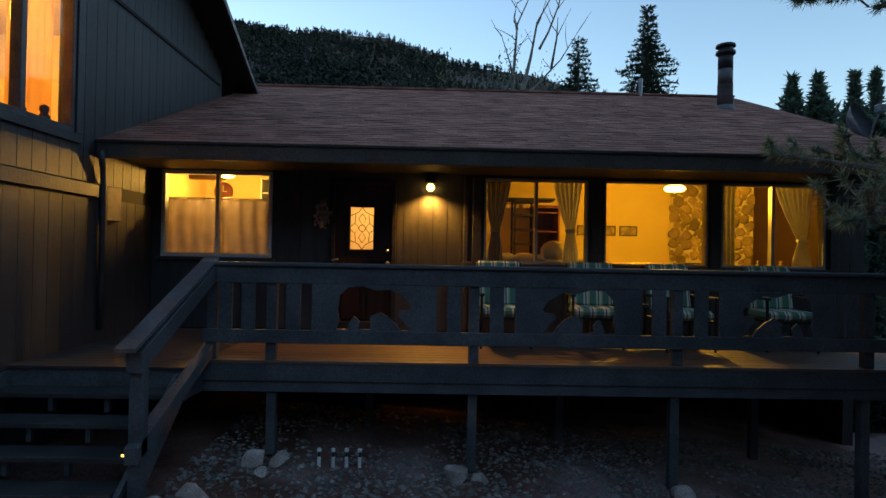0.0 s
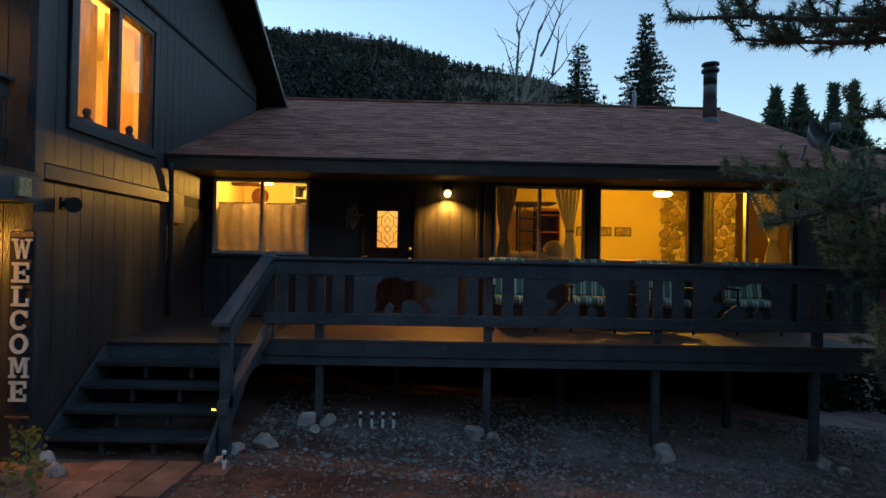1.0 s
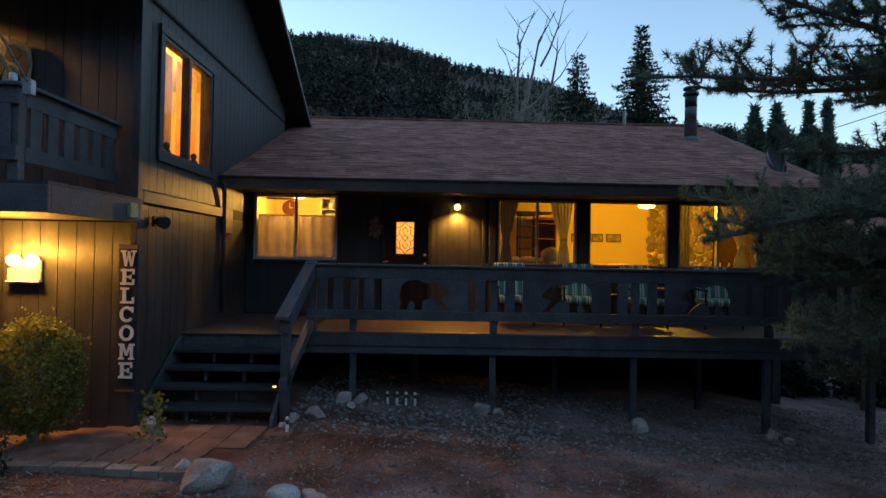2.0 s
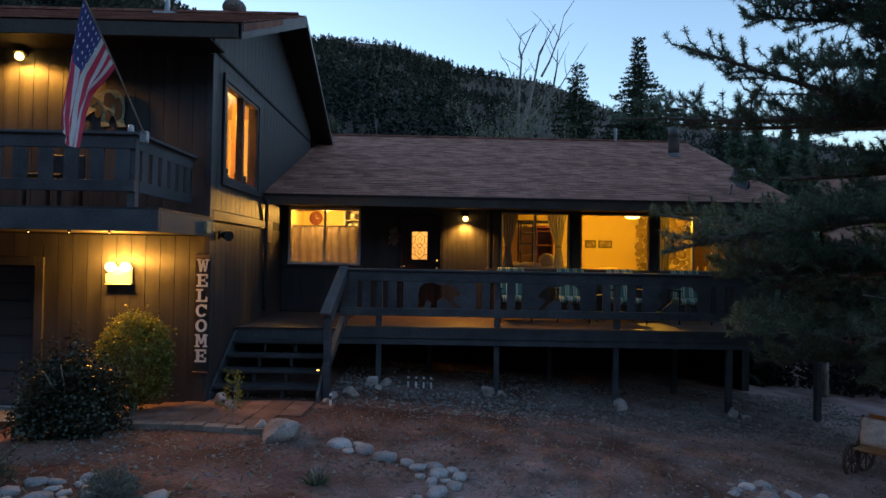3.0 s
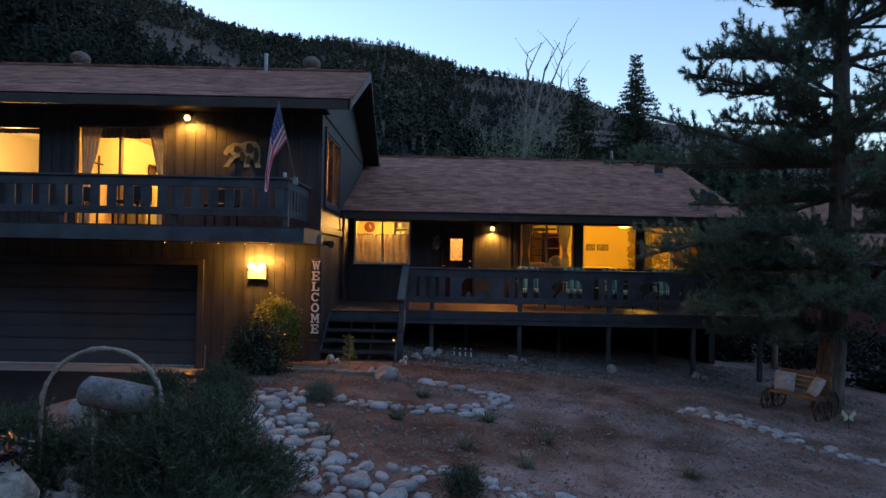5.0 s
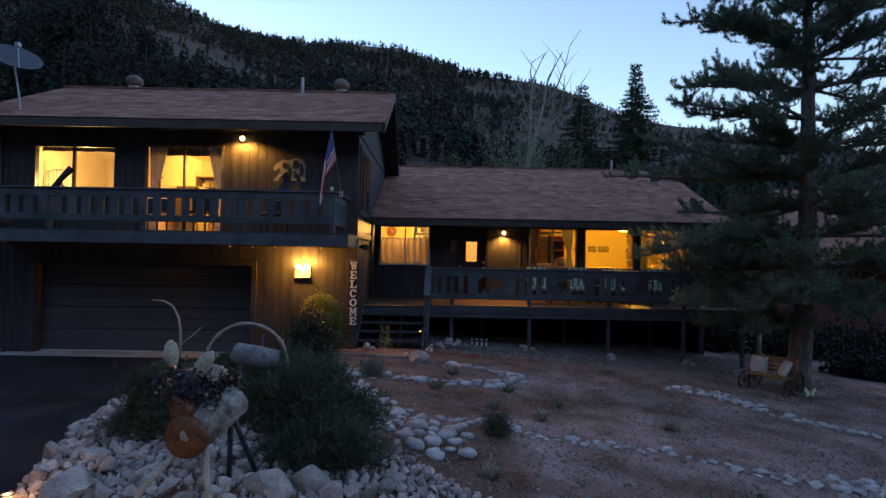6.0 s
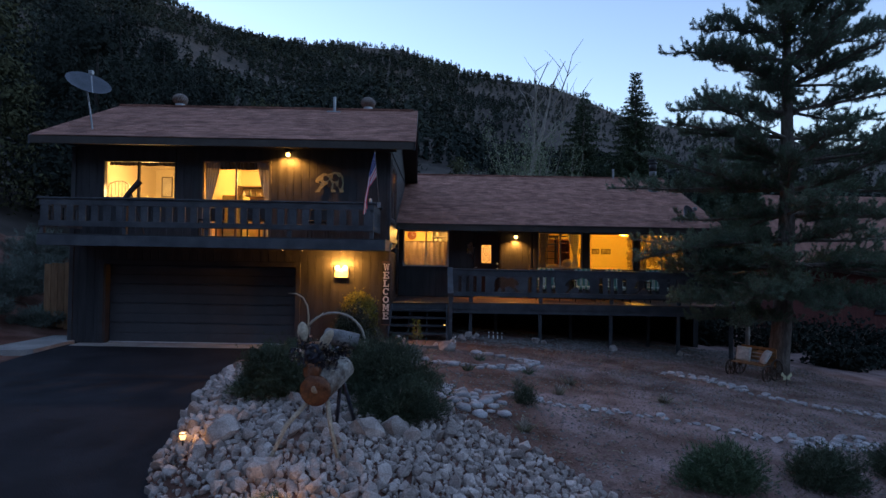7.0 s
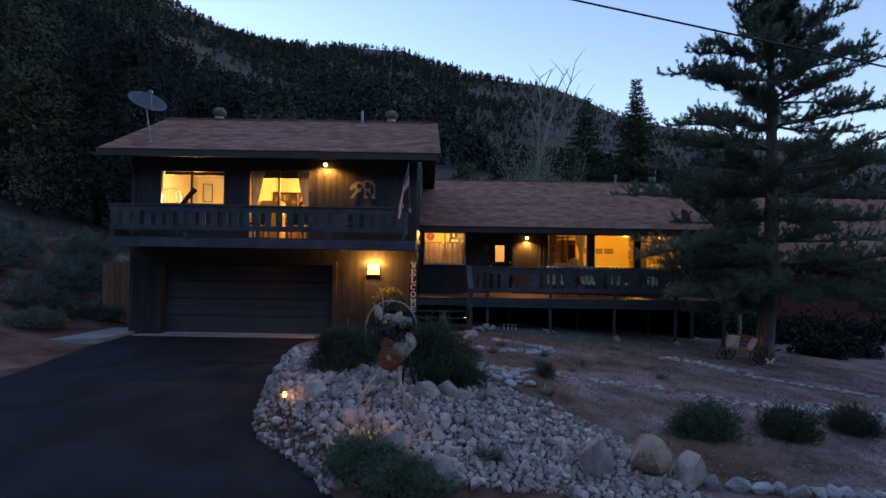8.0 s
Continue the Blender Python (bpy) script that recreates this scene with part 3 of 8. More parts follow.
def mesh_from(name, verts, faces, mats, index=None):
    me = bpy.data.meshes.new(name)
    me.from_pydata(verts, [], faces)
    for m in mats:
        me.materials.append(m)
    if index is not None:
        me.polygons.foreach_set("material_index", index)
    return me


class Tufts:
    """Gathers needle tufts, blades and leaves as bare triangles."""

    def __init__(self, seed):
        self.v, self.f, self.r, self.tufts, self.seed = [], [], random.Random(seed), [], seed

    def needle_tuft(self, c, axis, size, n, width=0.012, spread_by=0.9):
        a = Vector(axis).normalized()
        self.tufts.append((*c, *a, size, n, width, spread_by))

    def grown(self):
        """All needles of all tufts as one array of triangle corners."""
        t = np.array(self.tufts)
        g = np.random.default_rng(self.seed)
        t = np.repeat(t, t[:, 7].astype(int), axis=0)
        m = len(t)
        c, axis, size, width, spread_by = t[:, :3], t[:, 3:6], t[:, 6:7], t[:, 8:9], t[:, 9:10]

        def unit(a):
            return a / np.maximum(np.linalg.norm(a, axis=1, keepdims=True), 1e-9)
        d = unit(axis * g.uniform(0.15, 1.0, (m, 1)) + g.normal(0, 0.55, (m, 3)) * spread_by)
        side = unit(np.cross(d, g.normal(0, 1, (m, 3)))) * width
        a = c + axis * g.uniform(-0.5, 0.3, (m, 1)) * size
        return np.stack([a - side, a + side, a + d * size * g.uniform(0.7, 1.1, (m, 1))], 1).reshape(-1, 3)

    def leaf(self, c, size, aspect=0.5, up=0.0):
        r = self.r
        d = Vector((r.gauss(0, 1), r.gauss(0, 1), r.gauss(0, 1) + up)).normalized()
        s = d.cross(Vector((r.gauss(0, 1), r.gauss(0, 1), r.gauss(0, 1)))).normalized() * size * aspect
        c = Vector(c)
        k = len(self.v)
        self.v += [c, c + d * size * 0.5 + s, c + d * size, c + d * size * 0.5 - s]
        self.f.append((k, k + 1, k + 2, k + 3))

    def facing(self, c, normal, size, aspect=0.45):
        """A leaf spray that faces roughly along a normal, so that crowns shade as rounded forms."""
        r = self.r
        n = (Vector(normal).normalized() + Vector((r.gauss(0, 0.45), r.gauss(0, 0.45), r.gauss(0, 0.45)))).normalized()
        d = n.cross(Vector((r.gauss(0, 1), r.gauss(0, 1), r.gauss(0, 1)))).normalized() * size
        e = n.cross(d) * aspect
        c = Vector(c)
        k = len(self.v)
        self.v += [c - d * 0.5, c + e * 0.5, c + d * 0.5, c - e * 0.5]
        self.f.append((k, k + 1, k + 2, k + 3))

    def blade(self, c, d, size, width):
        c, d, r = Vector(c), Vector(d).normalized(), self.r
        s = d.cross(Vector((r.gauss(0, 1), r.gauss(0, 1), 0.1))).normalized() * width
        bend = Vector((r.gauss(0, 0.25), r.gauss(0, 0.25), -0.15)) * size
        k = len(self.v)
        self.v += [c - s, c + s, c + d * size * 0.6 + s * 0.6 + bend * 0.3, c + d * size * 0.6 - s * 0.6 + bend * 0.3, c + d * size + bend]
        self.f += [(k, k + 1, k + 2, k + 3), (k + 3, k + 2, k + 4)]

    def under(self, name, mat, parent, label=""):
        o = ORIGIN[parent.name]
        v, f = [tuple(Vector(p) - o) for p in self.v], list(self.f)
        if self.tufts:
            w = self.grown() - np.array(o)
            f += (np.arange(len(w)).reshape(-1, 3) + len(v)).tolist()
            v += w.tolist()
        ob = new(name, mesh_from(name, v, f, [mat]))
        ob.parent = parent
        if label:
            tagged(ob, label)
        return ob


def limb_curve(start, direction, length, droop, r, steps=7, wander=0.08):
    pts, p, d = [Vector(start)], Vector(start), Vector(direction).normalized()
    for i in range(steps):
        u = (i + 1) / steps
        d = (d + Vector((r.gauss(0, wander), r.gauss(0, wander), r.gauss(0, wander * 0.6) + droop * (0.12 if u < 0.6 else -0.10)))).normalized()
        p = p + d * length / steps
        pts.append(p.copy())
    return pts


# ---- windows and doors ----
def window_x(name, o, y, label, frame_mat, bars=(0.5,), fw=0.05, depth=0.08, sill=True):
    """A window in a wall that runs along x; y is the wall's outer face."""
    x0, x1, z0, z1 = o
    w = thing(name, ((x0 + x1) / 2, y, z0), label, "window", "", "structure")
    fr = bmesh.new()
    a, b = y - 0.03, y + depth
    box(fr, x0, x1, a, b, z0, z0 + fw, 0.004)
    box(fr, x0, x1, a, b, z1 - fw, z1, 0.004)
    box(fr, x0, x0 + fw, a, b, z0 + fw, z1 - fw, 0.004)
    box(fr, x1 - fw, x1, a, b, z0 + fw, z1 - fw, 0.004)
    part("window_frame", fr, frame_mat, w)
    cuts = [x0 + fw] + [x0 + (x1 - x0) * k for k in bars] + [x1 - fw]
    for k in bars:
        xm = x0 + (x1 - x0) * k
        part("mullion", boxed(xm - 0.022, xm + 0.022, a + 0.01, b - 0.01, z0 + fw, z1 - fw, 0.003), frame_mat, w)
    for i, (p, q) in enumerate(zip(cuts, cuts[1:])):
        off = 0.02 * (i % 2)
        pane = part("pane", boxed(p, q, y + 0.03 + off, y + 0.036 + off, z0 + fw, z1 - fw), GLASS, w)
        pane.visible_shadow = False
    if sill:
        part("window_sill", boxed(x0 - 0.05, x1 + 0.05, y - 0.07, y - 0.005, z0 - 0.045, z0 - 0.002, 0.006), TRIM, w)
    return w


window_x("window_kitchen", KITCHEN_WIN, MW, "two-light sliding kitchen window in a pale frame with a half curtain", WHITE_FRAME, (0.5,))
window_x("window_living_slider", WIN_A, MW, "two-light sliding living room window with tied curtains", ALU_FRAME, (0.5,), 0.035)
window_x("window_living_picture", WIN_B, MW, "large single-pane picture window in a thin frame", ALU_FRAME, (), 0.03)
window_x("window_living_end", WIN_C, MW, "two-light sliding window with tied curtains beside the pine", ALU_FRAME, (0.5,), 0.035)
window_x("window_bedroom", BED_WIN, WING_Y0, "two-light sliding bedroom window above the balcony rail", DARK_FRAME, (0.48,), 0.035)
window_x("window_balcony_slider", SLIDER, WING_Y0, "sliding glass door onto the balcony with tied curtains", DARK_FRAME, (0.5,), 0.05, 0.08, False)

side = thing("window_wing_side", (WING_X1, 6.1, SIDE_WIN[2]), "two-light sliding window glowing orange in the gable wall", "window", "", "structure")
y0, y1, z0, z1 = SIDE_WIN
fr = bmesh.new()
X = WING_X1
for a, b, c, d in ((y0, y1, z0, z0 + 0.05), (y0, y1, z1 - 0.05, z1), (y0, y0 + 0.05, z0 + 0.05, z1 - 0.05), (y1 - 0.05, y1, z0 + 0.05, z1 - 0.05), (6.06, 6.13, z0 + 0.05, z1 - 0.05)):
    box(fr, X - 0.08, X + 0.03, a, b, c, d, 0.004)
part("window_frame", fr, DARK_FRAME, side)
for a, b in ((y0 + 0.05, 6.06), (6.13, y1 - 0.05)):
    p = part("pane", boxed(X - 0.036, X - 0.03, a, b, z0 + 0.05, z1 - 0.05), GLASS, side)
    p.visible_shadow = False
tr = bmesh.new()
for a, b, c, d in ((y0 - 0.1, y1 + 0.1, z0 - 0.1, z0 - 0.002), (y0 - 0.1, y1 + 0.1, z1 + 0.002, z1 + 0.1), (y0 - 0.1, y0 - 0.002, z0, z1), (y1 + 0.002, y1 + 0.1, z0, z1)):
    box(tr, X + 0.02, X + 0.05, a, b, c, d, 0.004)
part("casing", tr, TRIM, side)

# front door with a leaded glass light
door = thing("door_front", (0.08, MW, FLOOR), "dark mahogany front door with a leaded glass light", "door", "", "structure")
DY = MW + 0.05
leaf = wall_core(bmesh.new(), "x", -0.32, 0.48, DY, DY + 0.05, FLOOR + 0.02, 3.50, ((-0.11, 0.21, 2.58, 3.16),))
leaf = part("leaf", leaf, DOOR_WOOD, door)
for a, b, c, d in ((-0.22, 0.04, 1.62, 2.42), (0.12, 0.38, 1.62, 2.42)):
    part("raised_panel", boxed(a, b, DY - 0.015, DY, c, d, 0.012), DOOR_WOOD, leaf)
fr = bmesh.new()
for a, b, c, d in ((-0.36, -0.32, FLOOR, 3.53), (0.48, 0.52, FLOOR, 3.53), (-0.32, 0.48, 3.50, 3.53)):
    box(fr, a, b, MW - 0.02, MW + 0.14, c, d)
part("door_frame", fr, DOOR_WOOD, door)
moulding = bmesh.new()
for a, b, c, d in ((-0.14, -0.11, 2.55, 3.19), (0.21, 0.24, 2.55, 3.19), (-0.11, 0.21, 2.55, 2.58), (-0.11, 0.21, 3.16, 3.19)):
    box(moulding, a, b, DY - 0.02, DY, c, d, 0.004)
part("glass_moulding", moulding, DOOR_WOOD, leaf)
FROST = cloth_material("frosted_door_glass", (0.8, 0.74, 0.6), (0.9, 0.84, 0.7), 0.85)
light = part("leaded_light", boxed(-0.11, 0.21, DY + 0.02, DY + 0.026, 2.58, 3.16), FROST, leaf, "frosted glass with a lead pattern")
lead = bmesh.new()


def lead_line(*pts):
    tube(lead, [(0.05 + x, DY + 0.014, 2.87 + z) for x, z in pts], 0.0055, 5)


for s in (-1, 1):
    lead_line((s * 0.16, 0.02), (s * 0.1, 0.07), (s * 0.045, 0.0), (s * 0.1, -0.07), (s * 0.16, -0.02))
    lead_line((0, s * 0.20), (0.05, s * 0.13), (0.0, s * 0.045), (-0.05, s * 0.13), (0, s * 0.20))
    lead_line((0.16, s * 0.17), (0.05, s * 0.22), (0.0, s * 0.29))
    lead_line((-0.16, s * 0.17), (-0.05, s * 0.22), (0.0, s * 0.29))
    lead_line((0.10, 0.07 * s), (0.09, 0.19 * s))
    lead_line((-0.10, 0.07 * s), (-0.09, 0.19 * s))
lead_line(*[(0.045 * math.cos(a), 0.045 * math.sin(a)) for a in [i * math.pi / 6 for i in range(13)]])
part("lead_pattern", lead, BLACK, leaf)
for z in (2.40, 2.56):
    bm = lathe(bmesh.new(), 0, 0, [(0.032, 0), (0.032, 0.012), (0.012, 0.02), (0.012, 0.045), (0.03, 0.055), (0.028, 0.085), (0.012, 0.095)], 14)
    bmesh.ops.rotate(bm, verts=bm.verts, matrix=Matrix.Rotation(radians(90), 3, "X"))
    bmesh.ops.translate(bm, verts=bm.verts, vec=(0.41, DY, z))
    part("door_knob", bm, STEEL, leaf, "round steel knob", True)

# a slim storm door standing in front of it, with its pull handle
storm = thing("door_storm", (0.08, MW, FLOOR), "thin dark storm door frame in front of the door", "door", "", "structure")
fr = bmesh.new()
for a, b, c, d in ((-0.36, -0.31, 1.5, 3.52), (0.47, 0.52, 1.5, 3.52), (-0.31, 0.47, 3.46, 3.52), (-0.31, 0.47, 1.5, 1.60)):
    box(fr, a, b, MW - 0.045, MW - 0.022, c, d, 0.003)
part("storm_frame", fr, BLACK, storm)
part("pull_handle", tube(bmesh.new(), [(-0.33, MW - 0.05, 2.42), (-0.32, MW - 0.09, 2.43), (-0.27, MW - 0.09, 2.44), (-0.25, MW - 0.06, 2.44)], 0.011, 8), STEEL, storm, "bright lever handle")

# garage door: four sections with long pressed ribs
garage = thing("door_garage", (-7.56, 5.0, 0.405), "dark grey sectional garage door with level ribs, closed", "garage door", "", "structure")
gx0, gx1, gz0, gz1 = -9.97, -5.15, 0.41, 2.42
GY = WING_Y0 + 0.20
for i in range(4):
    h = (gz1 - gz0) / 4
    sec = part("section", boxed(gx0, gx1, GY, GY + 0.05, gz0 + i * h + 0.004, gz0 + (i + 1) * h - 0.004, 0.006), GARAGE, garage)
    for a, b in ((0.05, 0.48), (0.52, 0.95)):
        part("pressed_panel", boxed(gx0 + 0.03, gx1 - 0.03, GY - 0.012, GY + 0.002, gz0 + (i + a) * h, gz0 + (i + b) * h, 0.008), GARAGE, sec)
part("seal", boxed(gx0, gx1, GY - 0.01, GY + 0.03, 0.405, 0.43), WHITE_FRAME, garage, "pale weather strip")
jam = bmesh.new()
for a, b, c, d in ((-10.0, -9.97, 0.405, 2.42), (-5.15, -5.12, 0.405, 2.42)):
    box(jam, a, b, WING_Y0 - 0.01, GY + 0.06, c, d)
part("jamb", jam, TRIM, garage)
cas = bmesh.new()
box(cas, -10.12, -10.0, WING_Y0 - 0.045, WING_Y0 - 0.002, 0.4, 2.54, 0.004)
box(cas, -5.12, -5.0, WING_Y0 - 0.045, WING_Y0 - 0.002, 0.4, 2.54, 0.004)
box(cas, -10.0, -5.12, WING_Y0 - 0.045, WING_Y0 - 0.002, 2.42, 2.54, 0.004)
part("casing", cas, TRIM, garage)

# ---- outside trim ----
trim = thing("trim_walls", (-2.8, 5, 3), "dark painted corner boards and belt trim on the siding", "trim", "", "structure")
part("corner_board", boxed(-2.82, -2.74, 4.74, 4.86, 0.45, 5.4, 0.004), TRIM, trim)
part("corner_board", boxed(-10.89, -10.78, 4.73, 4.76, 0.3, 5.4, 0.004), TRIM, trim)
part("belt_board", boxed(-2.775, -2.74, 4.87, 7.3, 3.10, 3.24, 0.006), TRIM, trim)
for x0, x1 in ((1.44, 1.50), (1.56, 1.68), (3.19, 3.34), (4.84, 4.96), (6.50, 6.62)):
    part("window_post", boxed(x0, x1, MW - 0.06, MW - 0.02, FLOOR + 0.02, 3.60, 0.005), TRIM, trim)
part("ledge", boxed(1.42, 1.70, MW - 0.09, MW - 0.02, 2.36, 2.44, 0.005), TRIM, trim)

# downpipe at the inner corner
bm = tube(bmesh.new(), [(-2.70, 7.22, 3.62), (-2.72, 7.3, 3.45), (-2.74, 7.36, 3.25), (-2.74, 7.36, 1.6)], 0.035, 8)
solo("downpipe", bm, TRIM, "dark painted downpipe in the corner by the eave", "downpipe", smooth=True)
bm = bmesh.new()
box(bm, -2.78, -2.73, 7.42, 7.72, 2.85, 3.25, 0.006)
solo("wooden_plaque", bm, DECK, "small slatted wooden plaque on the wing wall", "plaque")

# ---- porch deck ----
deck = thing("deck", (2, 7, 1.2), "raised porch deck of worn boards on slim posts", "deck", "", "structure")
DK = 1.47
rim = part("rim_board", boxed(-1.22, 7.0, 6.40, 6.445, 1.16, 1.30, 0.004), RAIL, deck)
part("rim_cap", boxed(-1.22, 7.0, 6.375, 6.40, 1.27, 1.45, 0.004), RAIL, deck)
part("end_joist", boxed(6.95, 7.0, 6.45, 8.56, 1.16, 1.44), RAIL, deck)
part("landing_rim", boxed(-2.76, -1.24, 5.99, 6.03, 1.28, 1.45, 0.004), RAIL, deck)
part("landing_side", boxed(-1.24, -1.20, 5.99, 6.40, 1.16, 1.45, 0.004), RAIL, deck)
n = 15
for i in range(n):
    a = 6.36 + i * (8.56 - 6.36) / n
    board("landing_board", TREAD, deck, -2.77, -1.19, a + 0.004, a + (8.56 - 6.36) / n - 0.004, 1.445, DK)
    board("deck_board", DECK, deck, -1.18, 7.0, a + 0.004, a + (8.56 - 6.36) / n - 0.004, 1.445, DK)
for a in (5.97, 6.10, 6.23):
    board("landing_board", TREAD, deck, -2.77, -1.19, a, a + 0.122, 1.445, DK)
for i in range(9):
    x = -2.4 + i * 1.15
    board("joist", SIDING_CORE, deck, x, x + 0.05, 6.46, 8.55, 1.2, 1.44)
POSTS = (-0.545, 1.444, 3.469, 5.405, 6.93)
for x in POSTS:
    part("post", boxed(x - 0.045, x + 0.045, 6.45, 6.54, ground_height(x, 6.5) + 0.02, 1.44, 0.004), RAIL, deck)
for x in (-2.3, 0.3, 2.6, 5.0):
    part("back_post", boxed(x - 0.045, x + 0.045, 7.7, 7.79, ground_height(x, 7.7), 1.2), RAIL, deck)

# railing
rail = thing("porch_railing", (2, 6.42, 1.47), "grey painted porch railing with bear cut-out panels", "railing", "", "structure")
part("top_cap", boxed(-1.22, 7.05, 6.34, 6.50, 2.385, 2.425, 0.008), RAIL, rail)
part("top_board", boxed(-1.2, 7.03, 6.37, 6.405, 2.22, 2.384, 0.005), RAIL, rail)
part("bottom_board", boxed(-1.2, 7.03, 6.37, 6.405, 1.64, 1.77, 0.005), RAIL, rail)
for x in (-1.12,) + POSTS:
    part("rail_post", boxed(x - 0.05, x + 0.05, 6.406, 6.49, DK + 0.002, 2.385, 0.005), RAIL, rail)
BEAR = ((-0.36, 0.02), (-0.30, 0.10), (-0.22, 0.15), (-0.15, 0.185), (-0.02, 0.17), (0.12, 0.215), (0.26, 0.20), (0.34, 0.12), (0.36, -0.02), (0.34, -0.12), (0.37, -0.21), (0.26, -0.215), (0.24, -0.14), (0.20, -0.08),
        (0.14, -0.13), (0.16, -0.205), (0.04, -0.215), (0.04, -0.08), (-0.06, -0.04), (-0.13, -0.08), (-0.22, -0.16), (-0.24, -0.21), (-0.36, -0.215), (-0.30, -0.15), (-0.22, -0.06), (-0.26, -0.02), (-0.33, -0.02))


def bear_panel(x0, x1, flip):
    bm = bmesh.new()
    cx, cz = (x0 + x1) / 2, 1.995
    s = -1 if flip else 1
    outer = [(x0, 1.772), (x1, 1.772), (x1, 2.218), (x0, 2.218)]
    inner = [(cx + s * u, cz + v) for u, v in BEAR]
    loops = []
    for pts in (outer, inner):
        vs = [bm.verts.new((u, 6.375, v)) for u, v in pts]
        loops += [bm.edges.new((vs[i], vs[(i + 1) % len(vs)])) for i in range(len(vs))]
    fill = bmesh.ops.triangle_fill(bm, use_beauty=True, edges=loops)
    fs = [g for g in fill["geom"] if isinstance(g, bmesh.types.BMFace)]
    # keep the board, not the cut-out
    keep = bmesh.ops.extrude_face_region(bm, geom=fs)
    bmesh.ops.translate(bm, verts=[g for g in keep["geom"] if isinstance(g, bmesh.types.BMVert)], vec=(0, 0.02, 0))
    return bm


for i, (a, b) in enumerate(zip(POSTS, POSTS[1:])):
    w = b - a
    if w < 1.7:
        for k in range(6):
            x = a + w * (k + 1) / 7
            part("baluster", boxed(x - 0.06, x + 0.06, 6.372, 6.397, 1.771, 2.219, 0.003), RAIL, rail)
        continue
    part("bear_panel", bear_panel(a + 0.40, b - 0.37, i == 0), RAIL, rail, "plywood panel with a bear-shaped opening")
    for x in (a + 0.22, b - 0.20):
        part("baluster", boxed(x - 0.07, x + 0.07, 6.372, 6.397, 1.771, 2.219, 0.003), RAIL, rail)
for x in (-0.98, -0.76):
    part("baluster", boxed(x - 0.065, x + 0.065, 6.372, 6.397, 1.771, 2.219, 0.003), RAIL, rail)

# ---- stairs ----
stairs = thing("porch_stairs", (-2, 5.4, 0.6), "open-riser wooden stairs with worn grey treads", "stairs", "", "structure")
for i in range(4):
    z, y = DK - 0.177 * (i + 1), 5.97 - 0.262 * (i + 1)
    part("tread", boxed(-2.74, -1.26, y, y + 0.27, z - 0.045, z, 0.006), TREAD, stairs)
    for x in (-2.25, -1.77):
        part("cleat", boxed(x - 0.02, x + 0.02, y + 0.08, y + 0.12, z - 0.177 if i < 3 else 0.55, z - 0.046), RAIL, stairs)
for x in (-2.77, -1.255):
    part("stringer", prism(bmesh.new(), [(4.86, 0.50), (5.16, 0.50), (6.02, 1.16), (6.02, 1.42), (5.9, 1.42), (4.86, 0.66)], x, x + 0.04, "x"), RAIL, stairs)
part("newel_post", boxed(-1.20, -1.10, 5.05, 5.15, 0.50, 1.80, 0.006), RAIL, stairs)
for z0, z1, dy, th, name in ((1.80, 2.385, 0.08, 0.16, "hand_rail"), (1.10, 1.62, 0.02, 0.13, "lower_rail")):
    bm = bmesh.new()
    pts = [(5.0, z0 - 0.02), (6.42, z1 + 0.01), (6.42, z1 + 0.01 - th), (5.0, z0 - th - 0.02)]
    prism(bm, pts, -1.20, -1.10 + (0.02 if name == "hand_rail" else 0), "x")
    bmesh.ops.bevel(bm, geom=list(bm.edges), offset=0.006, segments=1, affect="EDGES")
    part(name, bm, RAIL, stairs)
part("rail_flat_cap", prism(bmesh.new(), [(4.90, 1.79), (6.46, 2.43), (6.46, 2.46), (4.90, 1.82)], -1.23, -1.08, "x"), RAIL, stairs)

sl = thing("step_light", (-1.30, 5.19, 0.94), "tiny lit step light at the end of a tread", "step light")
part("housing", boxed(-1.335, -1.265, 5.20, 5.235, 0.941, 0.985, 0.004), BLACK, sl)
STEP_GLOW = glow("lit_step_lens", (1.0, 0.62, 0.12), 0.5)
part("lens", boxed(-1.32, -1.28, 5.194, 5.1995, 0.945, 0.962), STEP_GLOW, sl, "glowing amber lens")

# ---- balcony ----
BX0, BX1, BY = -10.65, -2.70, 3.2
bal = thing("balcony", (-6.6, 4, 2.9), "dark painted balcony over the garage with slatted railing", "balcony", "", "structure")
part("rim_board", boxed(BX0, BX1, BY, BY + 0.05, 2.86, 3.10, 0.006), RAIL, bal)
part("end_rim", boxed(BX1 - 0.05, BX1, BY + 0.05, 4.74, 2.86, 3.10, 0.004), RAIL, bal)
part("end_rim", boxed(BX0, BX0 + 0.05, BY + 0.05, 4.74, 2.86, 3.10, 0.004), RAIL, bal)
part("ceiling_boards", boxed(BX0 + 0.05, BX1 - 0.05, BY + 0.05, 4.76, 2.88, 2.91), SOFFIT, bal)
for i in range(11):
    a = BY + 0.0 + i * 0.14
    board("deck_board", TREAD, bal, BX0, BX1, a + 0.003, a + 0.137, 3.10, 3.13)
RX0, RX1 = -10.62, -2.98      # the railing stands in from the rim
part("top_cap", boxed(RX0 - 0.03, RX1 + 0.03, BY - 0.03, BY + 0.12, 3.93, 3.965, 0.006), RAIL, bal)
part("top_board", boxed(RX0, RX1, BY, BY + 0.035, 3.78, 3.929, 0.005), RAIL, bal)
part("bottom_board", boxed(RX0, RX1, BY, BY + 0.035, 3.30, 3.43, 0.005), RAIL, bal)
nb = 27
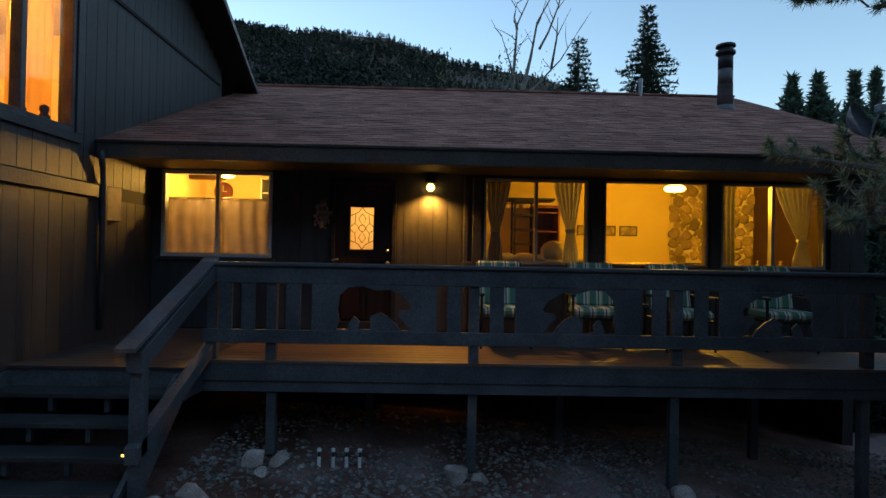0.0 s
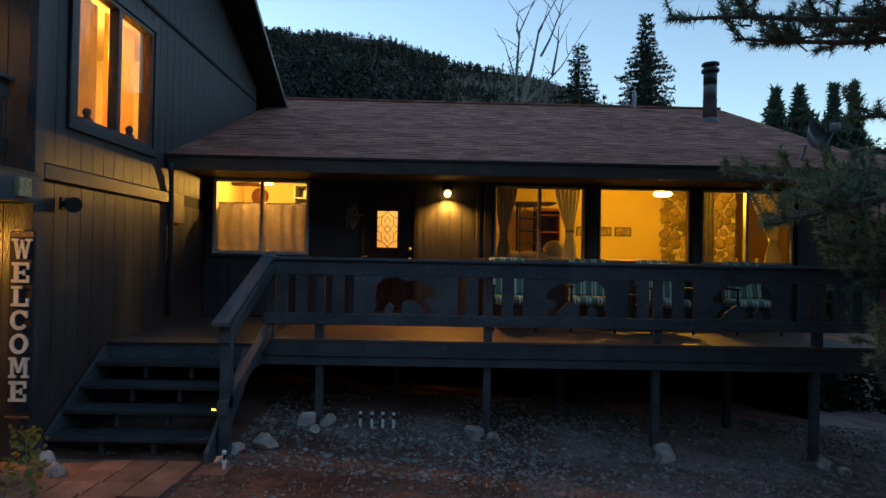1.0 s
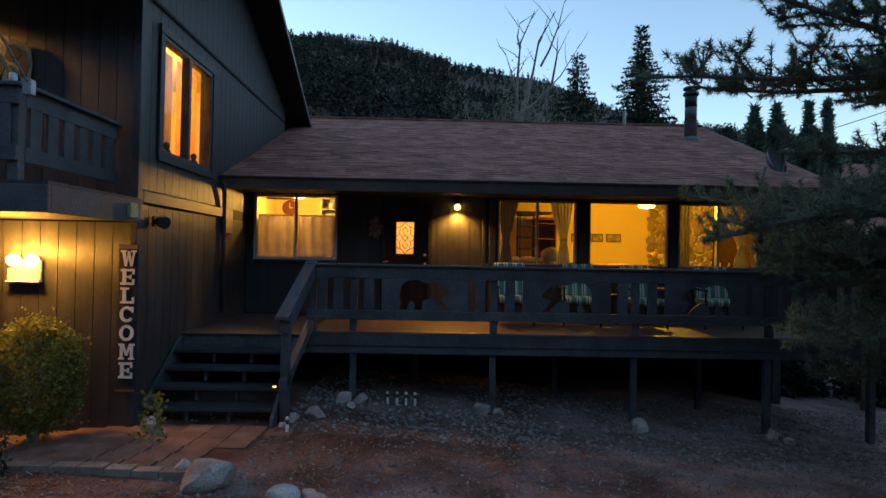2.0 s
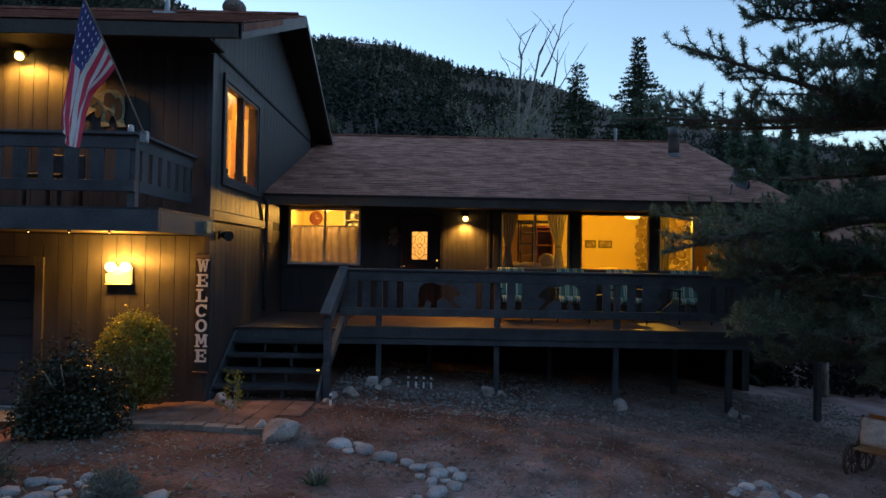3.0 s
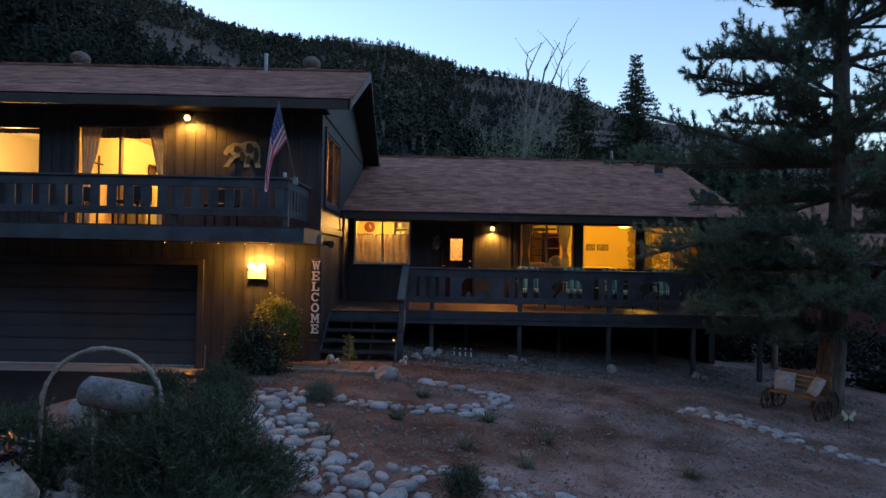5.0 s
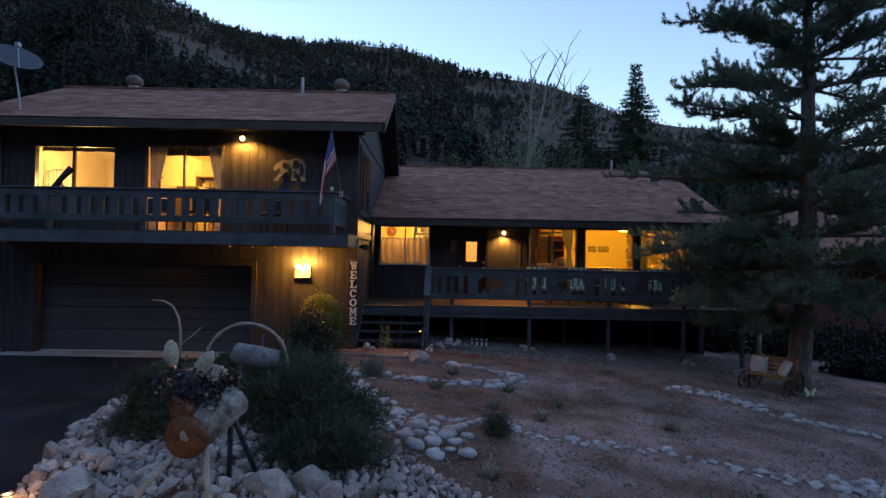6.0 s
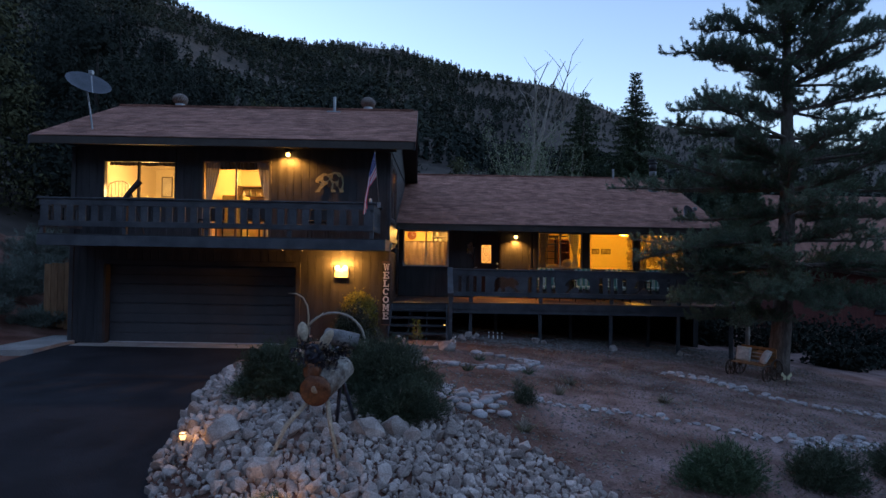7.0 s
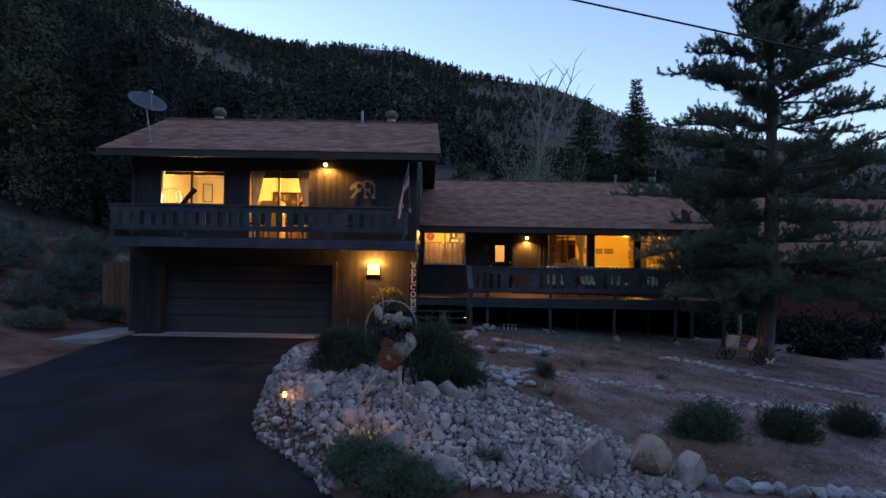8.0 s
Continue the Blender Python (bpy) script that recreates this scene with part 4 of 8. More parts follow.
for i in range(nb):
    x = RX0 + 0.14 + i * (RX1 - RX0 - 0.28) / (nb - 1)
    part("baluster", boxed(x - 0.08, x + 0.08, BY + 0.005, BY + 0.03, 3.431, 3.78, 0.003), RAIL, bal)
for i in range(5):
    x = RX0 + 0.05 + i * (RX1 - RX0 - 0.1) / 4
    part("rail_post", boxed(x - 0.045, x + 0.045, BY + 0.036, BY + 0.12, 3.13, 3.93, 0.004), RAIL, bal)
for xs_ in (RX1 - 0.035, RX0):
    part("side_cap", boxed(xs_ - 0.05, xs_ + 0.09, BY + 0.12, 4.74, 3.93, 3.965, 0.005), RAIL, bal)
    part("side_board", boxed(xs_, xs_ + 0.035, BY + 0.12, 4.74, 3.78, 3.929), RAIL, bal)
    part("side_board", boxed(xs_, xs_ + 0.035, BY + 0.12, 4.74, 3.30, 3.43), RAIL, bal)
    for i in range(6):
        y = BY + 0.25 + i * 0.23
        part("baluster", boxed(xs_ + 0.005, xs_ + 0.03, y - 0.07, y + 0.07, 3.431, 3.78), RAIL, bal)


# ---- lamps ----
def globe(bm, x, y, z, r, sides=14):
    return lathe(bm, x, y, [(r * math.sin(a), z - r * math.cos(a)) for a in [math.pi * k / 8 for k in range(1, 8)]], sides)


def flood(name, x, y, z, dx, label):
    """A small lamp on a round plate on the wall face y, its bulb held out."""
    t = thing(name, (x, y, z), label, "wall lamp")
    bm = lathe(bmesh.new(), 0, 0, [(0.06, 0), (0.06, 0.02), (0.02, 0.03)], 14)
    bmesh.ops.rotate(bm, verts=bm.verts, matrix=Matrix.Rotation(radians(90), 3, "X"))
    bmesh.ops.translate(bm, verts=bm.verts, vec=(x, y, z))
    part("wall_plate", bm, BLACK, t)
    # hood added above the bulb to hold its light off the soffit
    part("hood", lathe(bmesh.new(), x + dx, y - 0.10, [(0.075, z - 0.03), (0.065, z + 0.0), (0.03, z + 0.015)], 16), BLACK, t)
    part("arm", tube(bmesh.new(), [(x, y - 0.02, z), (x + dx, y - 0.08, z), (x + dx, y - 0.10, z - 0.02)], 0.012), BLACK, t)
    g = part("globe", globe(bmesh.new(), x + dx, y - 0.10, z - 0.08, 0.055), BULB, t, "lit warm bulb", True)
    return t


flood("porch_lamp", 0.98, MW - 0.02, 3.51, 0, "lit bare-bulb porch lamp on the siding")
flood("balcony_lamp", -5.36, WING_Y0 - 0.02, 5.36, 0, "lit bulb lamp under the wing eave")
# the bulbs above leave the box front dark, so a glow is put in
LANTERN = glow("cream_box_glow", (0.9, 0.55, 0.12), 0.28)
gl = thing("garage_lamp", (-3.95, WING_Y0 - 0.02, 2.3), "lit square lantern with two bulbs on the garage wall", "wall lamp")
part("back_plate", boxed(-4.12, -3.78, WING_Y0 - 0.045, WING_Y0 - 0.02, 2.2, 2.42, 0.008), WHITE_FRAME, gl)
part("lantern_box", boxed(-4.12, -3.78, WING_Y0 - 0.10, WING_Y0 - 0.046, 2.20, 2.33, 0.012), LANTERN, gl, "cream box below the bulbs, bulb light put in as a glow")
part("base_bar", boxed(-4.13, -3.77, WING_Y0 - 0.105, WING_Y0 - 0.03, 2.178, 2.198, 0.004), WHITE_FRAME, gl)
for x in (-4.05, -3.85):
    g = part("globe", globe(bmesh.new(), x, WING_Y0 - 0.10, 2.42, 0.07), BULB, gl, "lit warm bulb", True)
for x, y, z, r, nm, lb in ((4.87, 9.8, CEIL, 0.17, "ceiling_lamp", "lit glass ceiling lamp in the living room"), (-2.0, 9.15, CEIL, 0.13, "ceiling_lamp", "lit glass ceiling lamp in the kitchen"), (-6.2, 7.6, UP_CEIL, 0.14, "ceiling_lamp", "lit ceiling lamp in the upper kitchen")):
    t = thing(nm, (x, y, z), lb, "ceiling lamp")
    part("canopy", lathe(bmesh.new(), x, y, [(0.07, z - 0.03), (0.08, z - 0.001)], 16), STEEL, t)
    if z < 5:
        z2 = 3.73 if x > 0 else 3.72
        part("stem", tube(bmesh.new(), [(x, y, z - 0.03), (x, y, z2 - 0.03)], 0.012, 8), STEEL, t)
        z = z2
    g = part("shade", lathe(bmesh.new(), x, y, [(0.03, z - 0.13), (r * 0.8, z - 0.12), (r, z - 0.08), (r * 0.75, z - 0.035), (0.05, z - 0.031)], 20), BULB if z < 5 else SHADE_LIT, t, "glowing glass bowl", True)
# row of tiny lights under the balcony edge
for x in (-5.05, -4.6, -4.15, -3.7, -3.25):
    t = thing("soffit_light", (x, BY + 0.03, 2.855), "tiny warm light under the balcony edge", "string light", "lights under the balcony")
    part("socket", boxed(x - 0.012, x + 0.012, BY + 0.02, BY + 0.045, 2.84, 2.858), BLACK, t)
    part("bulb", globe(bmesh.new(), x, BY + 0.03, 2.832, 0.006, 8), SHADE_LIT, t)


# ---- curtains and the things in the rooms ----
def curtain(name, x0, x1, y, z0, z1, tie_z, tie_x, mat, label, pleats=7, tie_w=0.12):
    """A hanging curtain, gathered at a tie where tie_z is given."""
    bm = bmesh.new()
    nu, nv = pleats * 6, 22
    grid = []
    for j in range(nv + 1):
        v = j / nv
        z = z1 + (z0 - z1) * v
        row = []
        for i in range(nu + 1):
            u = i / nu
            a, b = x0, x1
            if tie_z is not None:
                k = (1 - (z - tie_z) / (z1 - tie_z)) ** 1.25 if z > tie_z else math.exp(-((z - tie_z) / 0.22) ** 2)
                lo = 0.55 if z < tie_z else 1.0
                w = (x1 - x0) * (lo if z < tie_z else 1)
                mid = (x0 + x1) / 2 if z > tie_z else tie_x + (0.0)
                a, b = mid - w / 2, mid + w / 2
                a, b = a + (tie_x - tie_w / 2 - a) * k, b + (tie_x + tie_w / 2 - b) * k
            x = a + (b - a) * u
            amp = 0.022 * min(1.0, (b - a) / (x1 - x0) + 0.35)
            row.append(bm.verts.new((x, y + amp * math.sin(u * pleats * 6.283 + 0.6 * math.sin(v * 5)), z + 0.006 * math.sin(u * 19))))
        grid.append(row)
    for a, b in zip(grid, grid[1:]):
        for i in range(nu):
            bm.faces.new((a[i], a[i + 1], b[i + 1], b[i]))
    bmesh.ops.solidify(bm, geom=list(bm.faces), thickness=0.003)
    c = thing(name, ((x0 + x1) / 2, y, z1), label, "curtain")
    part("cloth", bm, mat, c, "", True)
    if tie_z is not None:
        part("tie_band", boxed(tie_x - tie_w / 2 - 0.012, tie_x + tie_w / 2 + 0.012, y - 0.035, y + 0.035, tie_z - 0.02, tie_z + 0.02, 0.008), mat, c)
    return c


CY = MW + 0.19
GREYC = cloth_material("grey_linen_curtain", (0.70, 0.68, 0.67), (0.82, 0.80, 0.78), 0.07)
BROWNC = cloth_material("brown_net_curtain", (0.26, 0.24, 0.23), (0.36, 0.34, 0.32), 0.10)
DARKC = cloth_material("slate_curtain", (0.60, 0.61, 0.68), (0.72, 0.73, 0.80), 0.004)
curtain("cafe_curtain", -2.645, -1.90, CY - 0.04, 2.46, 3.24, None, 0, LACE, "cream half-height kitchen curtain on a rod", 4)
curtain("cafe_curtain", -1.895, -1.17, CY - 0.04, 2.46, 3.24, None, 0, LACE, "cream half-height kitchen curtain on a rod", 4)
solo("curtain_rod", tube(bmesh.new(), [(-2.63, CY - 0.04, 3.25), (-1.18, CY - 0.04, 3.25)], 0.008), STEEL, "thin steel curtain rod in the kitchen window", "curtain rod")
curtain("tied_curtain", 1.72, 2.12, CY, 2.40, 3.62, 2.88, 1.90, BROWNC, "dark net curtain tied back beside the living room window", 5)
curtain("tied_curtain", 2.70, 3.12, CY, 2.40, 3.62, 2.90, 2.96, GREYC, "grey linen curtain tied back at its middle", 6)
curtain("hanging_curtain", 5.00, 5.30, CY, 2.40, 3.62, None, 0, BROWNC, "dark net curtain hanging by the end window", 5)
curtain("tied_curtain", 5.86, 6.42, CY, 2.40, 3.62, 2.82, 6.26, GREYC, "grey linen curtain tied back to the window side", 7)
UY = WING_Y0 + 0.19
curtain("tied_curtain", -7.58, -7.16, UY - 0.03, 3.16, 5.14, 4.02, -7.47, DARKC, "slate curtain tied back at the balcony door", 5)
curtain("tied_curtain", -6.24, -5.82, UY - 0.03, 3.16, 5.14, 4.02, -5.93, DARKC, "slate curtain tied back at the balcony door", 5)
VAL = cloth_material("dark_valance", (0.05, 0.045, 0.045), (0.09, 0.08, 0.078), 0.03)
curtain("valance", -7.55, -5.85, UY + 0.07, 4.93, 5.16, None, 0, VAL, "short dark valance across the balcony door", 16)
curtain("valance", BED_WIN[0] + 0.02, BED_WIN[1] - 0.02, UY + 0.03, BED_WIN[3] - 0.10, BED_WIN[3] + 0.03, None, 0, VAL, "short dark valance across the bedroom window", 16)
for a, b in ((5.36, 6.04), (6.16, 6.82)):
    bm = bmesh.new()
    rows = [[bm.verts.new((-2.99 - 0.006 * math.sin(k * 1.3), a + (b - a) * k / 30, z)) for k in range(31)] for z in (3.78, 5.16)]
    for k in range(30):
        bm.faces.new((rows[0][k], rows[0][k + 1], rows[1][k + 1], rows[1][k]))
    bmesh.ops.solidify(bm, geom=list(bm.faces), thickness=0.003)
    AMBER = cloth_material("amber_curtain", (0.60, 0.36, 0.14), (0.72, 0.46, 0.20), 0.75) if a > 6 else cloth_material("beige_curtain", (0.52, 0.40, 0.30), (0.62, 0.48, 0.36), 0.42)
    solo("amber_curtain", bm, AMBER, "thin amber curtain drawn across the gable window", "curtain", smooth=True)
for y in (5.42, 5.78, 6.28, 6.62):
    bm = lathe(bmesh.new(), -2.93, y, [(0.03, 3.79), (0.05, 3.81), (0.055, 3.85), (0.03, 3.88), (0.045, 3.91), (0.04, 3.95), (0.01, 3.97)], 12)
    solo("sill_ornament", bm, BLACK, "small dark ornament on the window sill", "ornament", "ornaments on the sill", smooth=True)


def picture(name, x0, x1, z0, z1, y, art, label):
    t = thing(name, ((x0 + x1) / 2, y, z0), label, "picture")
    part("canvas", boxed(x0, x1, y - 0.02, y, z0, z1), art, t)
    fr = bmesh.new()
    for a, b, c, d in ((x0 - 0.02, x1 + 0.02, z0 - 0.02, z0), (x0 - 0.02, x1 + 0.02, z1, z1 + 0.02), (x0 - 0.02, x0, z0, z1), (x1, x1 + 0.02, z0, z1)):
        box(fr, a, b, y - 0.03, y, c, d)
    part("picture_frame", fr, DOOR_WOOD, t)


ART = material("landscape_print", (0.16, 0.11, 0.05), (0.42, 0.32, 0.16), 9, 0.6, 0, 20)
picture("framed_print", 4.44, 4.68, 2.99, 3.15, 12.2, ART, "small framed landscape print on the yellow wall")
picture("framed_print", 4.80, 5.12, 2.99, 3.15, 12.2, ART, "wide framed landscape print on the yellow wall")
picture("framed_print", 3.95, 4.15, 2.99, 3.15, 12.2, ART, "small framed print half behind the curtain")
picture("framed_print", -10.45, -10.15, 4.55, 5.15, 8.6, WHITE_FRAME, "pale framed picture on the bedroom wall")


def book_shelf():
    t = thing("ladder_shelf", (2.78, 11.8, FLOOR), "tall black open ladder shelf against the wall", "shelf")
    for x in (2.58, 2.96):
        for y in (11.6, 12.0):
            part("upright", boxed(x - 0.02, x + 0.02, y - 0.02, y + 0.02, FLOOR, 3.62), BLACK, t)
    for i in range(8):
        z = FLOOR + 0.2 + i * 0.27
        part("shelf_board", boxed(2.56, 2.98, 11.58, 12.02, z, z + 0.03), BLACK, t)
    part("top_shelf", boxed(2.3, 3.35, 11.6, 12.1, 3.60, 3.64), BLACK, t)
    c = thing("cherry_bookcase", (3.18, 11.9, FLOOR), "tall cherry-red wooden bookcase with open shelves", "bookcase")
    for a, b in ((2.98, 3.01), (3.40, 3.43)):
        part("side_panel", boxed(a, b, 11.55, 12.15, FLOOR, 3.44, 0.003), RED_WOOD, c)
    part("back_panel", boxed(3.01, 3.40, 12.12, 12.15, FLOOR, 3.44), RED_WOOD, c)
    part("cornice", boxed(2.95, 3.46, 11.52, 12.15, 3.441, 3.50, 0.008), RED_WOOD, c)
    for i in range(6):
        z = FLOOR + 0.08 + i * 0.36
        part("shelf_board", boxed(3.01, 3.40, 11.58, 12.12, z, z + 0.025), RED_WOOD, c)
    s = thing("sofa", (2.6, 9.2, FLOOR), "cream sofa with its back to the window and a rumpled throw", "sofa")
    CREAM = material("cream_upholstery", (0.55, 0.46, 0.30), (0.66, 0.56, 0.38), 6, 0.95, 0.5, 120)
    part("sofa_base", boxed(1.62, 3.55, 8.95, 9.85, FLOOR + 0.05, FLOOR + 0.45, 0.05), CREAM, s)
    part("sofa_back", boxed(1.62, 3.55, 8.92, 9.15, FLOOR + 0.46, 2.49, 0.06), CREAM, s)
    for x in (1.60, 3.40):
        part("sofa_arm", boxed(x, x + 0.18, 8.95, 9.85, FLOOR + 0.46, FLOOR + 0.68, 0.05), CREAM, s)
    bm = bmesh.new()
    bmesh.ops.create_grid(bm, x_segments=24, y_segments=8, size=0.5)
    for v in bm.verts:
        v.co = Vector((2.15 + v.co.x * 0.95, 9.03 + v.co.y * 0.34, 2.55 + 0.06 * noise.noise((v.co.x * 7, v.co.y * 5, 2)) - 0.25 * abs(v.co.y) ** 2))
    bmesh.ops.solidify(bm, geom=list(bm.faces), thickness=0.03)
    solo("throw_blanket", bm, CREAM, "rumpled cream throw over the sofa back", "blanket", smooth=True)
    bm = bmesh.new()
    bmesh.ops.create_icosphere(bm, subdivisions=3, radius=0.17)
    for v in bm.verts:
        v.co = Vector((v.co.x * 1.05, v.co.y * 0.6, v.co.z * 0.95)) * (1 + 0.12 * noise.noise(v.co * 9)) + Vector((2.78, 9.06, 2.60))
    solo("round_cushion", bm, CREAM, "plump cream cushion on top of the sofa back", "cushion", smooth=True)
    a = thing("armchair", (4.3, 10.8, FLOOR), "tan armchair seen from behind", "armchair")
    TAN = material("tan_upholstery", (0.36, 0.24, 0.10), (0.46, 0.32, 0.14), 6, 0.9, 0.4, 120)
    part("chair_base", boxed(3.75, 4.85, 10.5, 11.3, FLOOR + 0.04, FLOOR + 0.45, 0.05), TAN, a)
    part("chair_back", boxed(3.75, 4.85, 10.45, 10.65, FLOOR + 0.46, 2.47, 0.07), TAN, a)


book_shelf()

# stone fireplace set across the corner: single stones proud of the mortar
hearth = thing("stone_fireplace", (0, 0, 0), "river stone fireplace wall with pale mortar", "fireplace")
part("mortar_core", wall_core(bmesh.new(), "x", 0, 1.56, 0.0, 0.12, FLOOR, CEIL, ((0.34, 0.86, FLOOR + 0.1, 2.42),)), MORTAR, hearth)
part("firebox", boxed(0.34, 0.86, 0.09, 0.12, FLOOR + 0.1, 2.42), BLACK, hearth)
fr = bmesh.new()
for a, b, c, d in ((0.30, 0.35, FLOOR + 0.1, 2.46), (0.85, 0.90, FLOOR + 0.1, 2.46), (0.35, 0.85, 2.41, 2.46)):
    box(fr, a, b, -0.06, 0.02, c, d)
part("firebox_frame", fr, BLACK, hearth)
rs = random.Random(77)
spots = []
for q0 in range(12000):
    x, z, s = rs.uniform(0.05, 1.5), rs.uniform(FLOOR + 0.05, CEIL - 0.05), (rs.uniform(0.10, 0.13) if q0 < 3500 else rs.uniform(0.065, 0.10) if q0 < 8000 else rs.uniform(0.04, 0.06))
    if 0.24 < x < 0.96 and z < 2.54:
        continue
    if all((x - a) ** 2 + (z - b) ** 2 > (0.76 * (s + q)) ** 2 for a, b, q in spots):
        spots.append((x, z, s))
STONE_MESHES = []
for k in range(6):
    bm = bmesh.new()
    n = rs.choice((6, 7, 8))
    rim_, top_ = [], []
    for i in range(n):
        a = 6.283 * i / n + rs.uniform(-0.25, 0.25)
        q = rs.uniform(0.85, 1.12)
        rim_.append(bm.verts.new((q * math.cos(a), 0, q * math.sin(a))))
        top_.append(bm.verts.new((0.72 * q * math.cos(a), -0.35, 0.72 * q * math.sin(a))))
    bm.faces.new(top_)
    for i in range(n):
        j = (i + 1) % n
        bm.faces.new((rim_[i], rim_[j], top_[j], top_[i]))
    bmesh.ops.recalc_face_normals(bm, faces=bm.faces)
    me = bpy.data.meshes.new("stone")
    bm.to_mesh(me)
    bm.free()
    me.materials.append(STONE)
    STONE_MESHES.append(me)
for x, z, s in spots:
    ob = new("stone", rs.choice(STONE_MESHES))
    ob.parent = hearth
    ob.matrix_basis = Matrix.LocRotScale(Vector((x, 0.002, z)), Euler((0, rs.uniform(0, 6.28), 0)), (s, s, s * rs.uniform(0.8, 1.2)))
hearth.matrix_basis = pose(5.76, 12.06, 0, 0, 0, -46)
for x in (6.12, 6.30, 6.48):
    bm = lathe(bmesh.new(), x, 9.6, [(0.035, 2.36), (0.05, 2.40), (0.045, 2.46), (0.02, 2.49), (0.03, 2.53)], 12)
    solo("pottery_jar", bm, STONE, "small brown pottery jar on the side table", "jar", "jars on the side table", smooth=True)
t = thing("side_table", (6.3, 9.6, FLOOR), "dark wooden side table by the end window", "table")
part("tabletop", boxed(5.95, 6.75, 9.35, 9.85, 2.32, 2.36, 0.008), DOOR_WOOD, t)
for x in (5.98, 6.68):
    for y in (9.38, 9.78):
        part("leg", boxed(x, x + 0.05, y, y + 0.05, FLOOR, 2.32), DOOR_WOOD, t)

# kitchen
bm = lathe(bmesh.new(), 0, 0, [(0.15, 0), (0.16, 0.015), (0.15, 0.03), (0.13, 0.02)], 28)
bmesh.ops.rotate(bm, verts=bm.verts, matrix=Matrix.Rotation(radians(90), 3, "X"))
bmesh.ops.translate(bm, verts=bm.verts, vec=(-2.45, 10.29, 3.50))
ck = thing("wall_clock", (-2.45, 10.29, 3.50), "round red-brown wall clock in the kitchen", "clock")
part("clock_case", bm, RED_WOOD, ck)
hd = bmesh.new()
box(hd, -2.455, -2.445, 10.25, 10.258, 3.50, 3.60)
box(hd, -2.45, -2.38, 10.25, 10.258, 3.495, 3.505)
part("clock_hands", hd, WHITE, ck)
cb = thing("wall_cabinet", (-1.2, 10.1, 3.1), "white kitchen wall cabinet with plates on open shelves", "cabinet")
GREYW = material("grey_white_cabinet", (0.42, 0.42, 0.40), (0.52, 0.52, 0.49), 4, 0.5, 0.1)
for a, b, c, d in ((-1.75, -1.72, 3.0, 3.70), (-0.70, -0.67, 3.0, 3.70), (-1.24, -1.21, 3.0, 3.70)):
    part("upright", boxed(a, b, 9.95, 10.3, c, d), GREYW, cb)
for z in (3.0, 3.22, 3.45, 3.68):
    part("shelf_board", boxed(-1.74, -0.68, 9.95, 10.3, z, z + 0.02), GREYW, cb)
part("back_panel", boxed(-1.74, -0.68, 10.27, 10.295, 3.02, 3.7), GREYW, cb)
for x, z in ((-1.6, 3.24), (-1.45, 3.24), (-1.05, 3.24), (-0.88, 3.24), (-1.55, 3.47), (-1.0, 3.47)):
    bm = lathe(bmesh.new(), x, 10.08, [(0.05, z), (0.06, z + 0.04), (0.055, z + 0.13), (0.03, z + 0.14)], 12)
    solo("white_jar", bm, WHITE, "white china jar on the kitchen shelf", "jar", "china on the kitchen shelf", smooth=True)
bm = boxed(-2.75, -2.28, 10.0, 10.29, 3.18, 3.22, 0.004)
box(bm, -2.72, -2.69, 10.05, 10.29, 3.0, 3.18)
box(bm, -2.36, -2.33, 10.05, 10.29, 3.0, 3.18)
solo("wall_shelf", bm, DOOR_WOOD, "dark bracketed wall shelf in the kitchen", "shelf")
bm = boxed(-2.74, -2.2, 9.6, 9.72, 3.62, 3.72, 0.01)
solo("ceiling_beam", bm, DOOR_WOOD, "short dark beam at the kitchen ceiling", "beam")

# upper rooms
bd = thing("bed_headboard", (-10.3, 5.9, UP_FLOOR), "white barred headboard of the bed", "bed")
for i in range(7):
    x = -10.62 + i * 0.095
    part("bar", tube(bmesh.new(), [(x, 5.9, UP_FLOOR), (x, 5.9, 4.55 + 0.12 * math.sin(i * 0.52))], 0.014, 8), WHITE_FRAME, bd)
part("top_bar", tube(bmesh.new(), [(-10.63, 5.9, 4.0), (-10.63, 5.9, 4.5), (-10.57, 5.9, 4.62), (-10.4, 5.9, 4.68), (-10.2, 5.9, 4.68), (-10.07, 5.9, 4.60), (-10.03, 5.9, 4.45), (-10.03, 5.9, 4.0)], 0.02, 8), WHITE_FRAME, bd)
part("mattress", boxed(-10.62, -10.05, 6.0, 7.85, UP_FLOOR + 0.3, UP_FLOOR + 0.62, 0.06), WHITE, bd)
for x, y in ((-9.55, 5.65), (-9.35, 7.0)):
    lp = thing("table_lamp", (x, y, UP_FLOOR), "lit table lamp with a pleated shade in the bedroom", "table lamp")
    part("stand", boxed(x - 0.2, x + 0.2, y + 0.02, y + 0.4, UP_FLOOR, 3.72, 0.01), DOOR_WOOD, lp)
    part("stem", lathe(bmesh.new(), x, y + 0.2, [(0.07, 3.721), (0.03, 3.78), (0.02, 4.0)], 12), STEEL, lp)
    part("shade", lathe(bmesh.new(), x, y + 0.2, [(0.17, 3.98), (0.09, 4.22)], 20), SHADE_LIT, lp, "glowing cloth shade")
ks = thing("kitchen_shelves", (-6.2, 8.4, UP_FLOOR), "open kitchen shelves with jars and boxes", "shelf")
for z in (3.95, 4.25, 4.55, 4.85):
    part("shelf_board", boxed(-7.88, -6.2, 8.2, 8.58, z, z + 0.03), DECK, ks)
for x in (-7.88, -7.05, -6.22):
    part("upright", boxed(x, x + 0.03, 8.2, 8.58, UP_FLOOR, 4.9), DECK, ks)
rk = random.Random(8)
